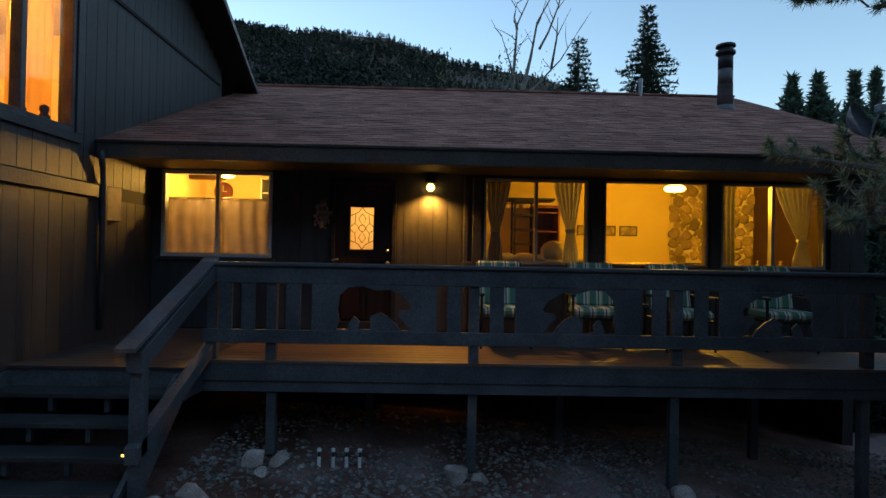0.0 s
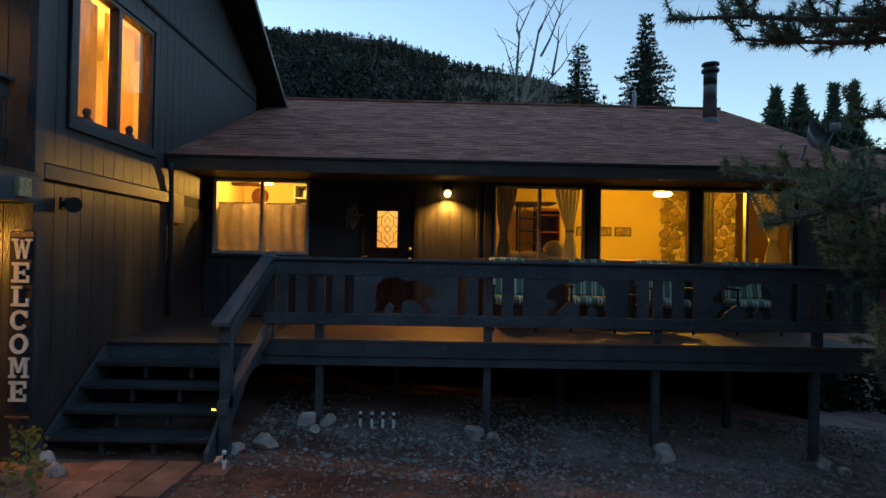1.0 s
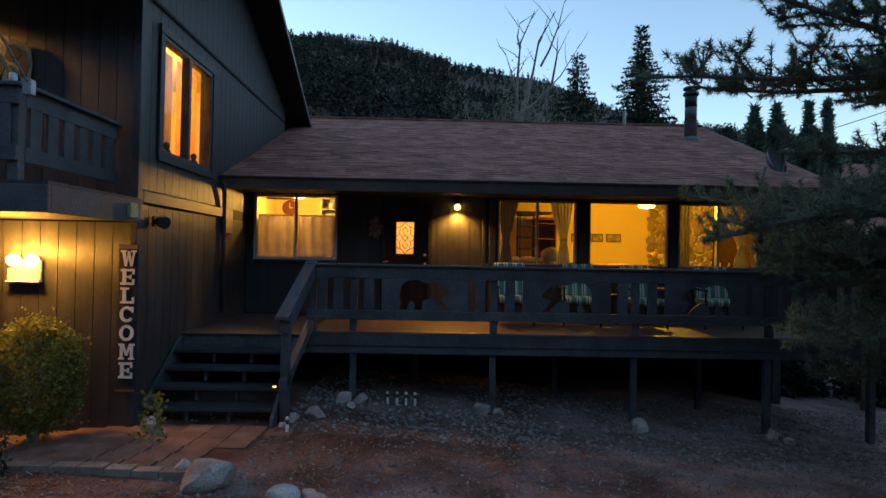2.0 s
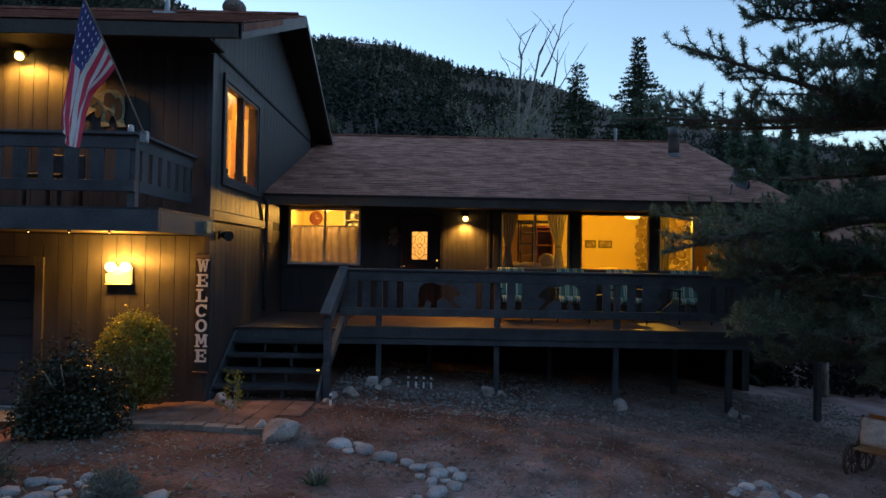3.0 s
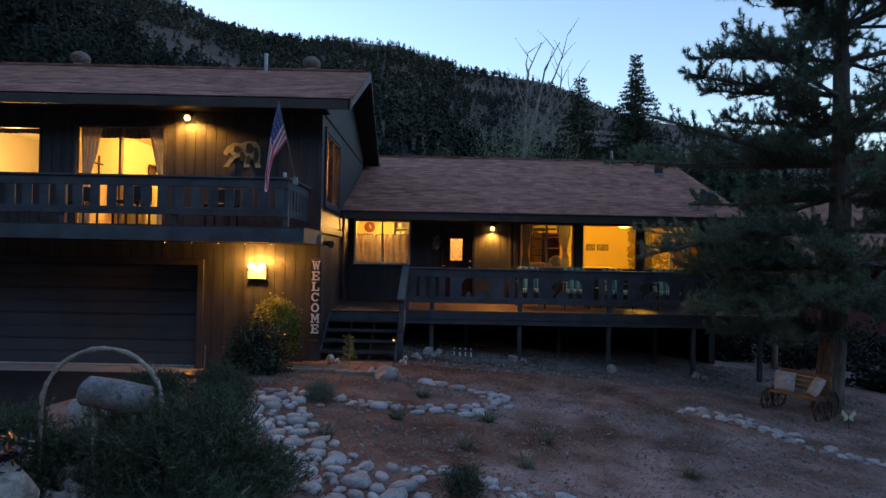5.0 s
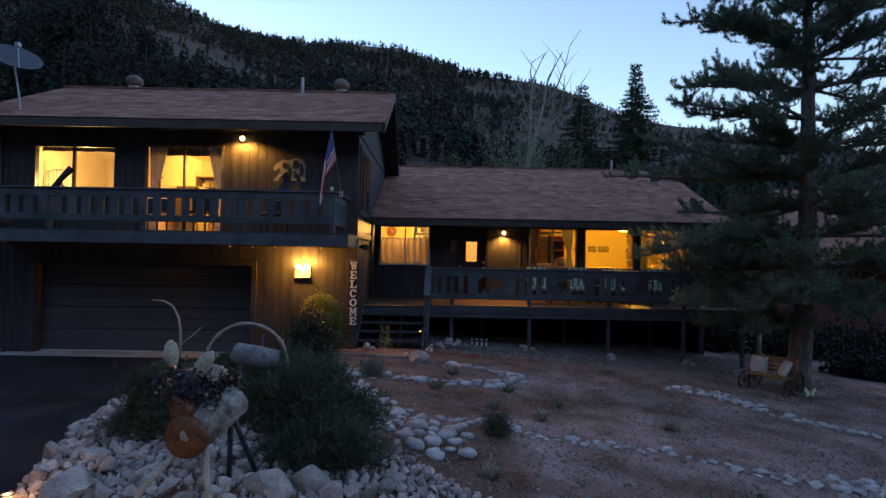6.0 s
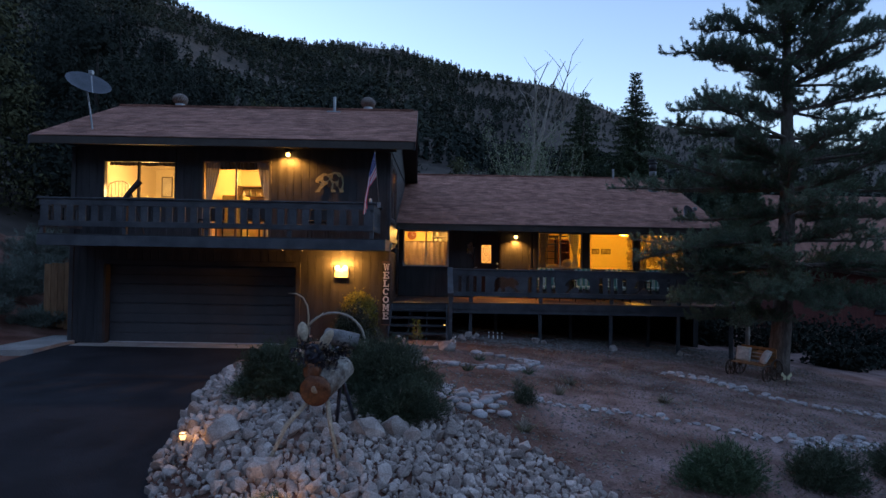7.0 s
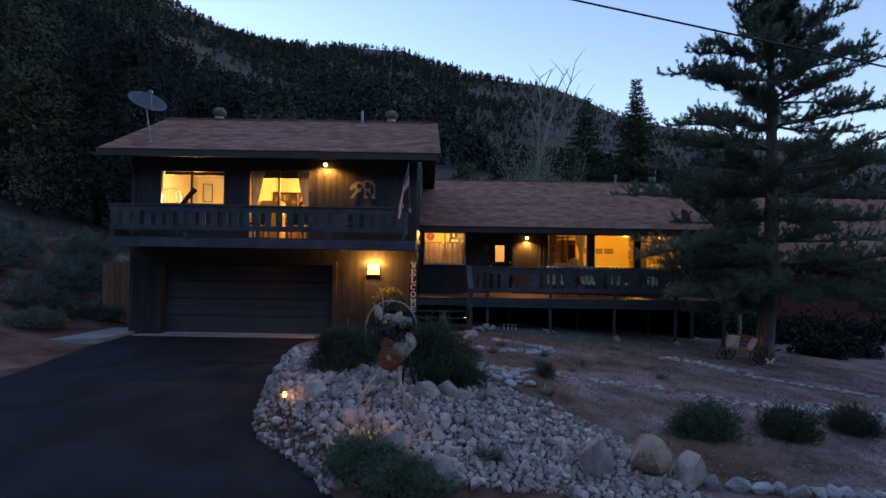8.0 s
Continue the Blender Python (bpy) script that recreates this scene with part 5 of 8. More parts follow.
for z in (3.98, 4.28, 4.58):
    x = -7.8
    while x < -6.35:
        w, h = rk.uniform(0.05, 0.13), rk.uniform(0.09, 0.2)
        bm = lathe(bmesh.new(), x + w / 2, 8.36, [(w * 0.45, z), (w * 0.5, z + h * 0.6), (w * 0.3, z + h * 0.85), (w * 0.32, z + h)], 10)
        solo("shelf_jar", bm, rk.choice((WHITE, STONE, RED_WOOD, SAGE)), "small jar on an open kitchen shelf", "jar", "jars on the upper shelves", smooth=True)
        x += w + rk.uniform(0.03, 0.12)
FRIDGE = material("sage_green_enamel", (0.36, 0.38, 0.20), (0.44, 0.46, 0.26), 3, 0.35, 0.05)
fg = thing("refrigerator", (-7.55, 7.2, UP_FLOOR), "pale sage-green refrigerator in the upper kitchen", "refrigerator")
part("body", boxed(-7.85, -7.25, 6.9, 7.5, UP_FLOOR, 4.45, 0.02), FRIDGE, fg)
part("freezer_door", boxed(-7.85, -7.25, 6.86, 6.895, 3.95, 4.45, 0.01), FRIDGE, fg)
part("lower_door", boxed(-7.85, -7.25, 6.86, 6.895, UP_FLOOR + 0.05, 3.93, 0.01), FRIDGE, fg)
bm = boxed(-7.915, -7.895, 6.1, 6.14, 4.3, 4.75)
box(bm, -7.915, -7.895, 5.98, 6.26, 4.55, 4.59)
solo("wall_cross", bm, DOOR_WOOD, "dark wooden cross hanging on the wall", "cross")


# ---- things on the porch ----
def stripe_material():
    m = material("striped_cushion_cloth", (0.05, 0.10, 0.07), (0.08, 0.14, 0.10), 6, 0.9, 0.4, 200)
    n, l = m.node_tree.nodes, m.node_tree.links
    p = n["Principled BSDF"]
    tc = n.new("ShaderNodeTexCoord")
    sep = n.new("ShaderNodeSeparateXYZ")
    l.new(tc.outputs["Object"], sep.inputs[0])
    mul = n.new("ShaderNodeMath")
    mul.operation, mul.inputs[1].default_value = "MULTIPLY", 6.5
    l.new(sep.outputs["X"], mul.inputs[0])
    fr = n.new("ShaderNodeMath")
    fr.operation = "FRACT"
    l.new(mul.outputs[0], fr.inputs[0])
    ramp = n.new("ShaderNodeValToRGB")
    ramp.color_ramp.interpolation = "CONSTANT"
    e = ramp.color_ramp.elements
    e[0].position, e[0].color = 0.0, (0.10, 0.24, 0.19, 1)
    e[1].position, e[1].color = 0.38, (0.66, 0.68, 0.58, 1)
    for pos, col in ((0.52, (0.05, 0.12, 0.09, 1)), (0.62, (0.66, 0.68, 0.58, 1)), (0.76, (0.45, 0.50, 0.28, 1)), (0.88, (0.10, 0.24, 0.19, 1))):
        k = e.new(pos)
        k.color = col
    l.new(fr.outputs[0], ramp.inputs["Fac"])
    l.new(ramp.outputs["Color"], p.inputs["Base Color"])
    return m


STRIPE = stripe_material()


def deck_chair():
    c = thing("deck_chair", (0, 0, 0), "black metal deck chair with green and white striped cushions", "chair", "chairs on the deck")
    for x in (-0.29, 0.29):
        part("front_leg", tube(bmesh.new(), [(x, -0.28, 0), (x, -0.28, 0.60)], 0.016), BLACK, c)
        part("back_leg", tube(bmesh.new(), [(x, 0.30, 0), (x, 0.26, 0.4), (x, 0.36, 0.97)], 0.016), BLACK, c)
        part("armrest", boxed(x - 0.03, x + 0.03, -0.31, 0.3, 0.60, 0.63, 0.008), BLACK, c)
    part("seat_frame", boxed(-0.29, 0.29, -0.28, 0.28, 0.33, 0.36), BLACK, c)
    part("seat_cushion", boxed(-0.27, 0.27, -0.30, 0.26, 0.361, 0.47, 0.035), STRIPE, c, "striped seat cushion")
    bm = boxed(-0.27, 0.27, -0.05, 0.05, 0.0, 0.55, 0.03)
    bmesh.ops.transform(bm, matrix=Matrix.Translation((0, 0.24, 0.45)) @ Matrix.Rotation(radians(-10), 4, "X"), verts=bm.verts)
    part("back_cushion", bm, STRIPE, c, "striped back cushion")
    return c


first = deck_chair()
first.matrix_basis = pose(1.86, 7.55, DK, 0, 0, 4)
for x, y, a in ((2.98, 7.62, -6), (3.96, 7.50, 5), (5.22, 7.58, -4)):
    copy_thing(first, pose(x, y, DK, 0, 0, a))
st = thing("deck_table", (3.47, 7.75, DK), "small black metal table between the deck chairs", "table")
part("tabletop", lathe(bmesh.new(), 3.47, 7.75, [(0.20, DK + 0.47), (0.21, DK + 0.48), (0.21, DK + 0.50), (0.20, DK + 0.505)], 24), BLACK, st)
for a in (0.5, 2.6, 4.7):
    part("leg", tube(bmesh.new(), [(3.47 + 0.17 * math.cos(a), 7.75 + 0.17 * math.sin(a), DK), (3.47 + 0.05 * math.cos(a), 7.75 + 0.05 * math.sin(a), DK + 0.25), (3.47 + 0.16 * math.cos(a), 7.75 + 0.16 * math.sin(a), DK + 0.47)], 0.01), BLACK, st)

# dried wreath spray on the wall left of the door
wr = thing("dried_wreath", (-0.47, MW - 0.03, 3.06), "silvery dried leaf spray hung beside the door", "wreath")
tw, lf = bmesh.new(), Tufts(301)
SILVER = material("silvery_dried_leaf", (0.30, 0.27, 0.24), (0.48, 0.44, 0.40), 9, 0.8, 0, 40, random_by=0.3)
for i in range(22):
    a = i * 2.4
    p0 = Vector((-0.47, MW - 0.05, 3.04))
    p1 = p0 + Vector((0.13 * math.cos(a) * (0.5 + 0.5 * lf.r.random()), -0.04 * lf.r.random(), 0.24 * math.sin(a) * (0.5 + 0.5 * lf.r.random())))
    tube(tw, [p0, p0.lerp(p1, 0.6) + Vector((0, -0.02, 0)), p1], 0.004, 4, False)
    for k in range(7):
        lf.leaf(p0.lerp(p1, 0.35 + 0.1 * k), lf.r.uniform(0.04, 0.075), 0.4)
part("twig_spray", tw, DEAD_WOOD, wr)
lf.under("leaf_spray", SILVER, wr)

# ---- things on the wing ----
sign = thing("welcome_sign", (-2.94, 4.74, 0.95), "tall dark board with white letters spelling a greeting", "sign")
part("sign_board", boxed(-2.915, -2.705, 4.705, 4.735, 0.98, 2.62, 0.006), SIDING_CORE, sign)
part("top_band", boxed(-2.917, -2.703, 4.698, 4.7045, 2.565, 2.615, 0.002), DECK, sign, "rust-brown band")
part("bottom_band", boxed(-2.917, -2.703, 4.698, 4.7045, 0.985, 1.01, 0.002), DECK, sign, "rust-brown band")
def bar(a, b, c, d):
    return [(a, b), (c, b), (c, d), (a, d)]


def arc(a0, a1):
    """Short chords of a heavy ring, from one angle to another."""
    def at(a, q):
        return (0.48 + q * 0.48 * math.cos(radians(a)), 0.5 + q * 0.5 * math.sin(radians(a)))
    return [[at(a, 1), at(a + 20, 1), at(a + 20, 0.52 + 0.14 * abs(math.sin(radians(a + 10)))), at(a, 0.52 + 0.14 * abs(math.sin(radians(a + 10))))] for a in range(a0, a1, 20)]


STROKES = {
    "W": [[(0.05, 1), (0.25, 1), (0.41, 0), (0.25, 0)], [(0.27, 0), (0.39, 0), (0.57, 0.95), (0.45, 0.95)], [(0.43, 0.95), (0.57, 0.95), (0.77, 0), (0.61, 0)], [(0.64, 0), (0.76, 0), (0.94, 1), (0.82, 1)], bar(-0.03, 0.88, 0.36, 1), bar(0.66, 0.88, 1.03, 1)],
    "E": [bar(0.12, 0.02, 0.36, 0.98), bar(0, 0.85, 0.92, 1), bar(0.3, 0.43, 0.68, 0.57), bar(0, 0, 0.92, 0.15), bar(0.78, 0.66, 0.92, 0.9), bar(0.78, 0.1, 0.92, 0.36), bar(0.6, 0.35, 0.7, 0.65)],
    "L": [bar(0.14, 0.02, 0.38, 0.98), bar(0, 0.87, 0.56, 1), bar(0, 0, 0.92, 0.15), bar(0.78, 0.1, 0.92, 0.40)],
    "C": arc(40, 320) + [bar(0.78, 0.62, 0.9, 0.96)],
    "O": arc(0, 360),
    "M": [bar(0.07, 0.02, 0.25, 0.98), bar(0.75, 0.02, 0.93, 0.98), [(0.12, 1), (0.32, 1), (0.57, 0.25), (0.43, 0.25)], [(0.68, 1), (0.88, 1), (0.57, 0.25), (0.43, 0.25)], bar(-0.03, 0, 0.36, 0.12), bar(0.64, 0, 1.03, 0.12), bar(-0.03, 0.88, 0.2, 1), bar(0.8, 0.88, 1.03, 1)],
}
for i, ch in enumerate("WELCOME"):
    bm = bmesh.new()
    for k, pts in enumerate(STROKES[ch]):
        prism(bm, [(-2.885 + 0.165 * u, 2.375 - i * 0.2065 + 0.176 * v) for u, v in pts], 4.694 - 0.0004 * k, 4.706)
    part("letter", bm, WHITE, sign)

art = bmesh.new()
prism(art, [(-4.305 + 1.02 * u, 4.61 + 1.22 * v) for u, v in BEAR], 4.725, 4.74)
for cx, cz, w, h in ((-4.40, 4.70, 0.075, 0.07), (-4.30, 4.56, 0.05, 0.10), (-4.16, 4.72, 0.085, 0.10), (-4.17, 4.50, 0.04, 0.09), (-4.03, 4.60, 0.05, 0.16), (-4.55, 4.60, 0.035, 0.03)):
    prism(art, [(cx + w * math.cos(a) * (1 + 0.25 * math.sin(3 * a + cx)), cz + h * math.sin(a)) for a in [6.283 * i / 10 for i in range(10)]], 4.716, 4.7245)
for f in art.faces:
    f.material_index = 0 if max(v.co.y for v in f.verts) < 4.7246 else 1
CREAMP = material("cream_enamel", (0.26, 0.25, 0.13), (0.40, 0.38, 0.22), 30, 0.5, 0.1)
solo("metal_wall_plaque", art, [BLACK, CREAMP], "black and cream cut metal plaque on the siding", "wall plaque")

# flag on a slanting pole at the balcony corner
fl = thing("flag_on_pole", (-2.86, 3.2, 3.9), "striped red, white and blue flag hanging from a slanting pole", "flag")
part("pole", tube(bmesh.new(), [(-2.86, 3.20, 3.90), (-2.85, 2.62, 4.42), (-2.84, 2.0, 4.93)], 0.009), DEAD_WOOD, fl)
part("bracket", boxed(-2.90, -2.82, 3.14, 3.20, 3.84, 3.97, 0.006), STEEL, fl)
# the cloth hangs in folds from the upper part of the pole: u down the stripes, v along the hoist
DROP = (((0, 0.0), (0.27, -0.09), (0.52, -0.10), (0.87, -0.15), (1.0, -0.13)), ((0, 0.0), (0.3, -0.12), (0.6, -0.18), (1.0, -0.21)), ((0, 0.0), (0.36, -0.18), (0.6, -0.22), (1.0, -0.24)))
LONG = (1.20, 1.10, 0.88)
bm = bmesh.new()
nu, nv = 40, 52
g = []
for j in range(nv + 1):
    v = j / nv
    row = []
    k = 0 if v < 0.5 else 1
    q = v * 2 - k
    for i in range(nu + 1):
        u = i / nu
        dx = between(DROP[k], u) * (1 - q) + between(DROP[k + 1], u) * q
        ln = LONG[k] * (1 - q) + LONG[k + 1] * q
        fold = min(1, u * 3)
        row.append(bm.verts.new((-2.84 - 0.01 * v + dx + 0.014 * fold * math.sin(v * 17 + 2.5 * u), 2.0 + 0.55 * v * (1 - 0.35 * fold * u) + 0.035 * fold * math.cos(v * 17 + 2.5 * u), 4.915 - 0.45 * v * (1 - 0.1 * u) - ln * u)))
    g.append(row)
for j in range(nv):
    for i in range(nu):
        f = bm.faces.new((g[j][i], g[j][i + 1], g[j + 1][i + 1], g[j + 1][i]))
        star = i % 3 == 1 and j % 4 == (1 if i % 6 == 1 else 3)
        f.material_index = (1 if star else 2) if (j < 28 and i < 16) else (j // 4) % 2
FR = material("red_flag_cloth", (0.70, 0.04, 0.09), (0.80, 0.07, 0.13), 8, 0.8, 0.2, 200)
FW = material("white_flag_cloth", (0.74, 0.72, 0.74), (0.82, 0.80, 0.82), 8, 0.8, 0.2, 200)
FB = material("blue_flag_cloth", (0.035, 0.05, 0.20), (0.06, 0.08, 0.27), 34, 0.8, 0.2, 200)
part("flag_cloth", bm, [FR, FW, FB], fl, "", True)

tl = thing("telescope", (-8.9, 4.05, 3.13), "black telescope on a tripod on the balcony", "telescope")
part("tube", tube(bmesh.new(), [(-9.12, 4.0, 4.02), (-8.98, 4.03, 4.22), (-8.80, 4.1, 4.47)], [0.055, 0.06, 0.075], 14), BLACK, tl)
part("eyepiece", tube(bmesh.new(), [(-9.12, 4.0, 4.02), (-9.17, 3.99, 3.95)], 0.025, 10), BLACK, tl)
for a in (0.4, 2.5, 4.6):
    part("leg", tube(bmesh.new(), [(-8.98, 4.03, 4.18), (-8.98 + 0.32 * math.cos(a), 4.03 + 0.32 * math.sin(a), 3.13)], 0.016, 8), BLACK, tl)
for x, y in ((-7.05, 4.1), (-5.9, 3.75), (-4.4, 4.0)):
    ch = thing("balcony_chair", (x, y, 3.13), "dark slatted chair on the balcony", "chair", "chairs on the balcony")
    part("seat", boxed(x - 0.24, x + 0.24, y - 0.24, y + 0.24, 3.52, 3.56, 0.006), BLACK, ch)
    part("backrest", boxed(x - 0.24, x + 0.24, y + 0.2, y + 0.24, 3.561, 3.86, 0.006), BLACK, ch)
    for dx in (-0.21, 0.21):
        for dy in (-0.21, 0.21):
            part("leg", boxed(x + dx - 0.015, x + dx + 0.015, y + dy - 0.015, y + dy + 0.015, 3.13, 3.52), BLACK, ch)
# turned cup shape stands in for the pale tag hanging at the flag bracket
bm = lathe(bmesh.new(), -3.06, 3.26, [(0.03, 3.966), (0.034, 3.98), (0.03, 4.05), (0.015, 4.06)], 14)
solo("rail_cup", bm, STEEL, "steel cup shape standing in for the white tag at the flag bracket", "cup", smooth=True)
fd = thing("motion_floodlight", (-2.76, 5.16, 2.9), "small black unlit floodlight on the gable wall", "floodlight")
part("base", boxed(-2.765, -2.735, 5.11, 5.21, 2.84, 2.96, 0.005), BLACK, fd)
part("head", tube(bmesh.new(), [(-2.74, 5.16, 2.90), (-2.68, 5.12, 2.90), (-2.58, 5.04, 2.88)], [0.03, 0.05, 0.075], 14), BLACK, fd)
# cream block added where lamplight falls on the end of the balcony rim
bm = boxed(-2.72, -2.66, 4.45, 4.6, 2.90, 3.06, 0.006)
solo("junction_box", bm, CREAMP, "pale block standing in for the lamp-lit end of the balcony rim", "box")

# ---- on the roofs ----
CPX, CPY, CPZ = 6.38, 11.2, 5.25
cp = thing("chimney_pipe", (CPX, CPY, CPZ), "tall steel stove pipe with a blackened top and cap", "chimney")


def pipe_ring(*pairs):
    return lathe(bmesh.new(), CPX, CPY, [(0.87 * q, CPZ + 0.8 * h) for q, h in pairs], 20)


PIPE = material("dull_weathered_flue", (0.13, 0.125, 0.125), (0.21, 0.20, 0.20), 4, 0.6, 0.15, 60, metal=0.3)
part("flashing", pipe_ring((0.24, -0.15), (0.22, 0.05), (0.17, 0.16)), PIPE, cp)
part("lower_pipe", pipe_ring((0.155, 0.1), (0.155, 0.62), (0.16, 0.63)), PIPE, cp, "", True)
part("upper_pipe", pipe_ring((0.15, 0.62), (0.15, 1.0)), PIPE, cp, "", True)
part("sooty_pipe", pipe_ring((0.151, 1.0), (0.151, 1.36)), BLACK, cp, "", True)
part("collar", pipe_ring((0.17, 1.33), (0.20, 1.36), (0.19, 1.42)), BLACK, cp)
part("cap", pipe_ring((0.14, 1.42), (0.14, 1.50), (0.20, 1.52), (0.19, 1.57), (0.06, 1.60)), BLACK, cp)
for x, y, zb, h, lb in ((5.42, 12.9, 5.98, 0.40, "thin pale plumbing vent on the ridge"), (-4.75, 7.55, 7.08, 0.50, "thin steel vent pipe through a flashing")):
    vp = thing("vent_pipe", (x, y, zb), lb, "vent pipe")
    part("pipe", tube(bmesh.new(), [(x, y, zb), (x, y, zb + h)], 0.045, 12), STEEL, vp)
    if zb > 6.5:
        part("flashing", boxed(x - 0.2, x + 0.2, y - 0.15, y + 0.12, zb - 0.02, zb + 0.035), STEEL, vp)
for x in (-3.86, -9.93):
    tv = thing("turbine_vent", (x, 8.56, 6.85), "round ribbed metal turbine vent on the ridge", "roof vent")
    part("neck", lathe(bmesh.new(), x, 8.56, [(0.15, 6.7), (0.15, 7.54)], 16), STEEL, tv)
    RUST = material("weathered_turbine_metal", (0.16, 0.12, 0.10), (0.26, 0.21, 0.18), 9, 0.6, 0.3, 60, metal=0.4)
    hd = bmesh.new()
    ring = []
    for q in (0.25, 0.7, 1.1, 1.45, 1.8, 2.2, 2.6, 2.95):
        ring.append([hd.verts.new((x + (0.22 + 0.02 * (k % 2)) * math.sin(q) * math.cos(0.157 * k + 0.4 * q), 8.56 + (0.22 + 0.02 * (k % 2)) * math.sin(q) * math.sin(0.157 * k + 0.4 * q), 7.69 - 0.19 * math.cos(q))) for k in range(40)])
    for a, b in zip(ring, ring[1:]):
        for k in range(40):
            hd.faces.new((a[k], a[(k + 1) % 40], b[(k + 1) % 40], b[k]))
    hd.faces.new(ring[0])
    hd.faces.new(ring[-1])
    part("turbine_head", hd, RUST, tv)


def dish(name, base, pole, centre, aim, rx, rz, label):
    t = thing(name, base, label, "satellite dish")
    part("mast", tube(bmesh.new(), [base, pole, Vector(centre) + Vector(aim).normalized() * -0.05], 0.022, 8), STEEL, t)
    bm = bmesh.new()
    rings = [[bm.verts.new((rx * q * math.cos(a), rz * q * math.sin(a), 0.16 * q * q)) for a in [6.283 * k / 28 for k in range(28)]] for q in (0.15, 0.4, 0.7, 1.0)]
    bm.faces.new(rings[0][::-1])
    for a, b in zip(rings, rings[1:]):
        for k in range(28):
            bm.faces.new((a[k], a[(k + 1) % 28], b[(k + 1) % 28], b[k]))
    bmesh.ops.solidify(bm, geom=list(bm.faces), thickness=0.012)
    m = Matrix.Translation(centre) @ Vector(aim).to_track_quat("Z", "Y").to_matrix().to_4x4()
    bmesh.ops.transform(bm, matrix=m, verts=bm.verts)
    DG = material("grey_dish_paint", (0.17, 0.19, 0.22), (0.24, 0.26, 0.30), 3, 0.45, 0.1)
    part("reflector", bm, DG, t, "", True)
    tip = Vector(centre) + Vector(aim).normalized() * (0.42 if rx > 0.4 else 0.36)
    foot = m @ Vector((0, -rz * 0.96, 0.14))
    part("feed_arm", tube(bmesh.new(), [foot, foot.lerp(tip, 0.5) - Vector(aim) * 0.02, tip], 0.012, 6), STEEL, t)
    part("receiver", boxed(tip.x - 0.05, tip.x + 0.05, tip.y - 0.05, tip.y + 0.05, tip.z - 0.03, tip.z + 0.07, 0.01), STEEL, t)


dish("satellite_dish", (-10.30, 4.6, 5.80), (-10.36, 4.6, 6.2), (-10.43, 4.55, 6.86), (0.50, -0.46, 0.74), 0.51, 0.48, "large grey satellite dish on the wing roof")
dish("satellite_dish", (6.02, 7.75, 3.94), (6.04, 7.70, 4.03), (6.06, 7.62, 4.17), (0.42, -0.74, 0.36), 0.22, 0.25, "small grey satellite dish on the porch roof")


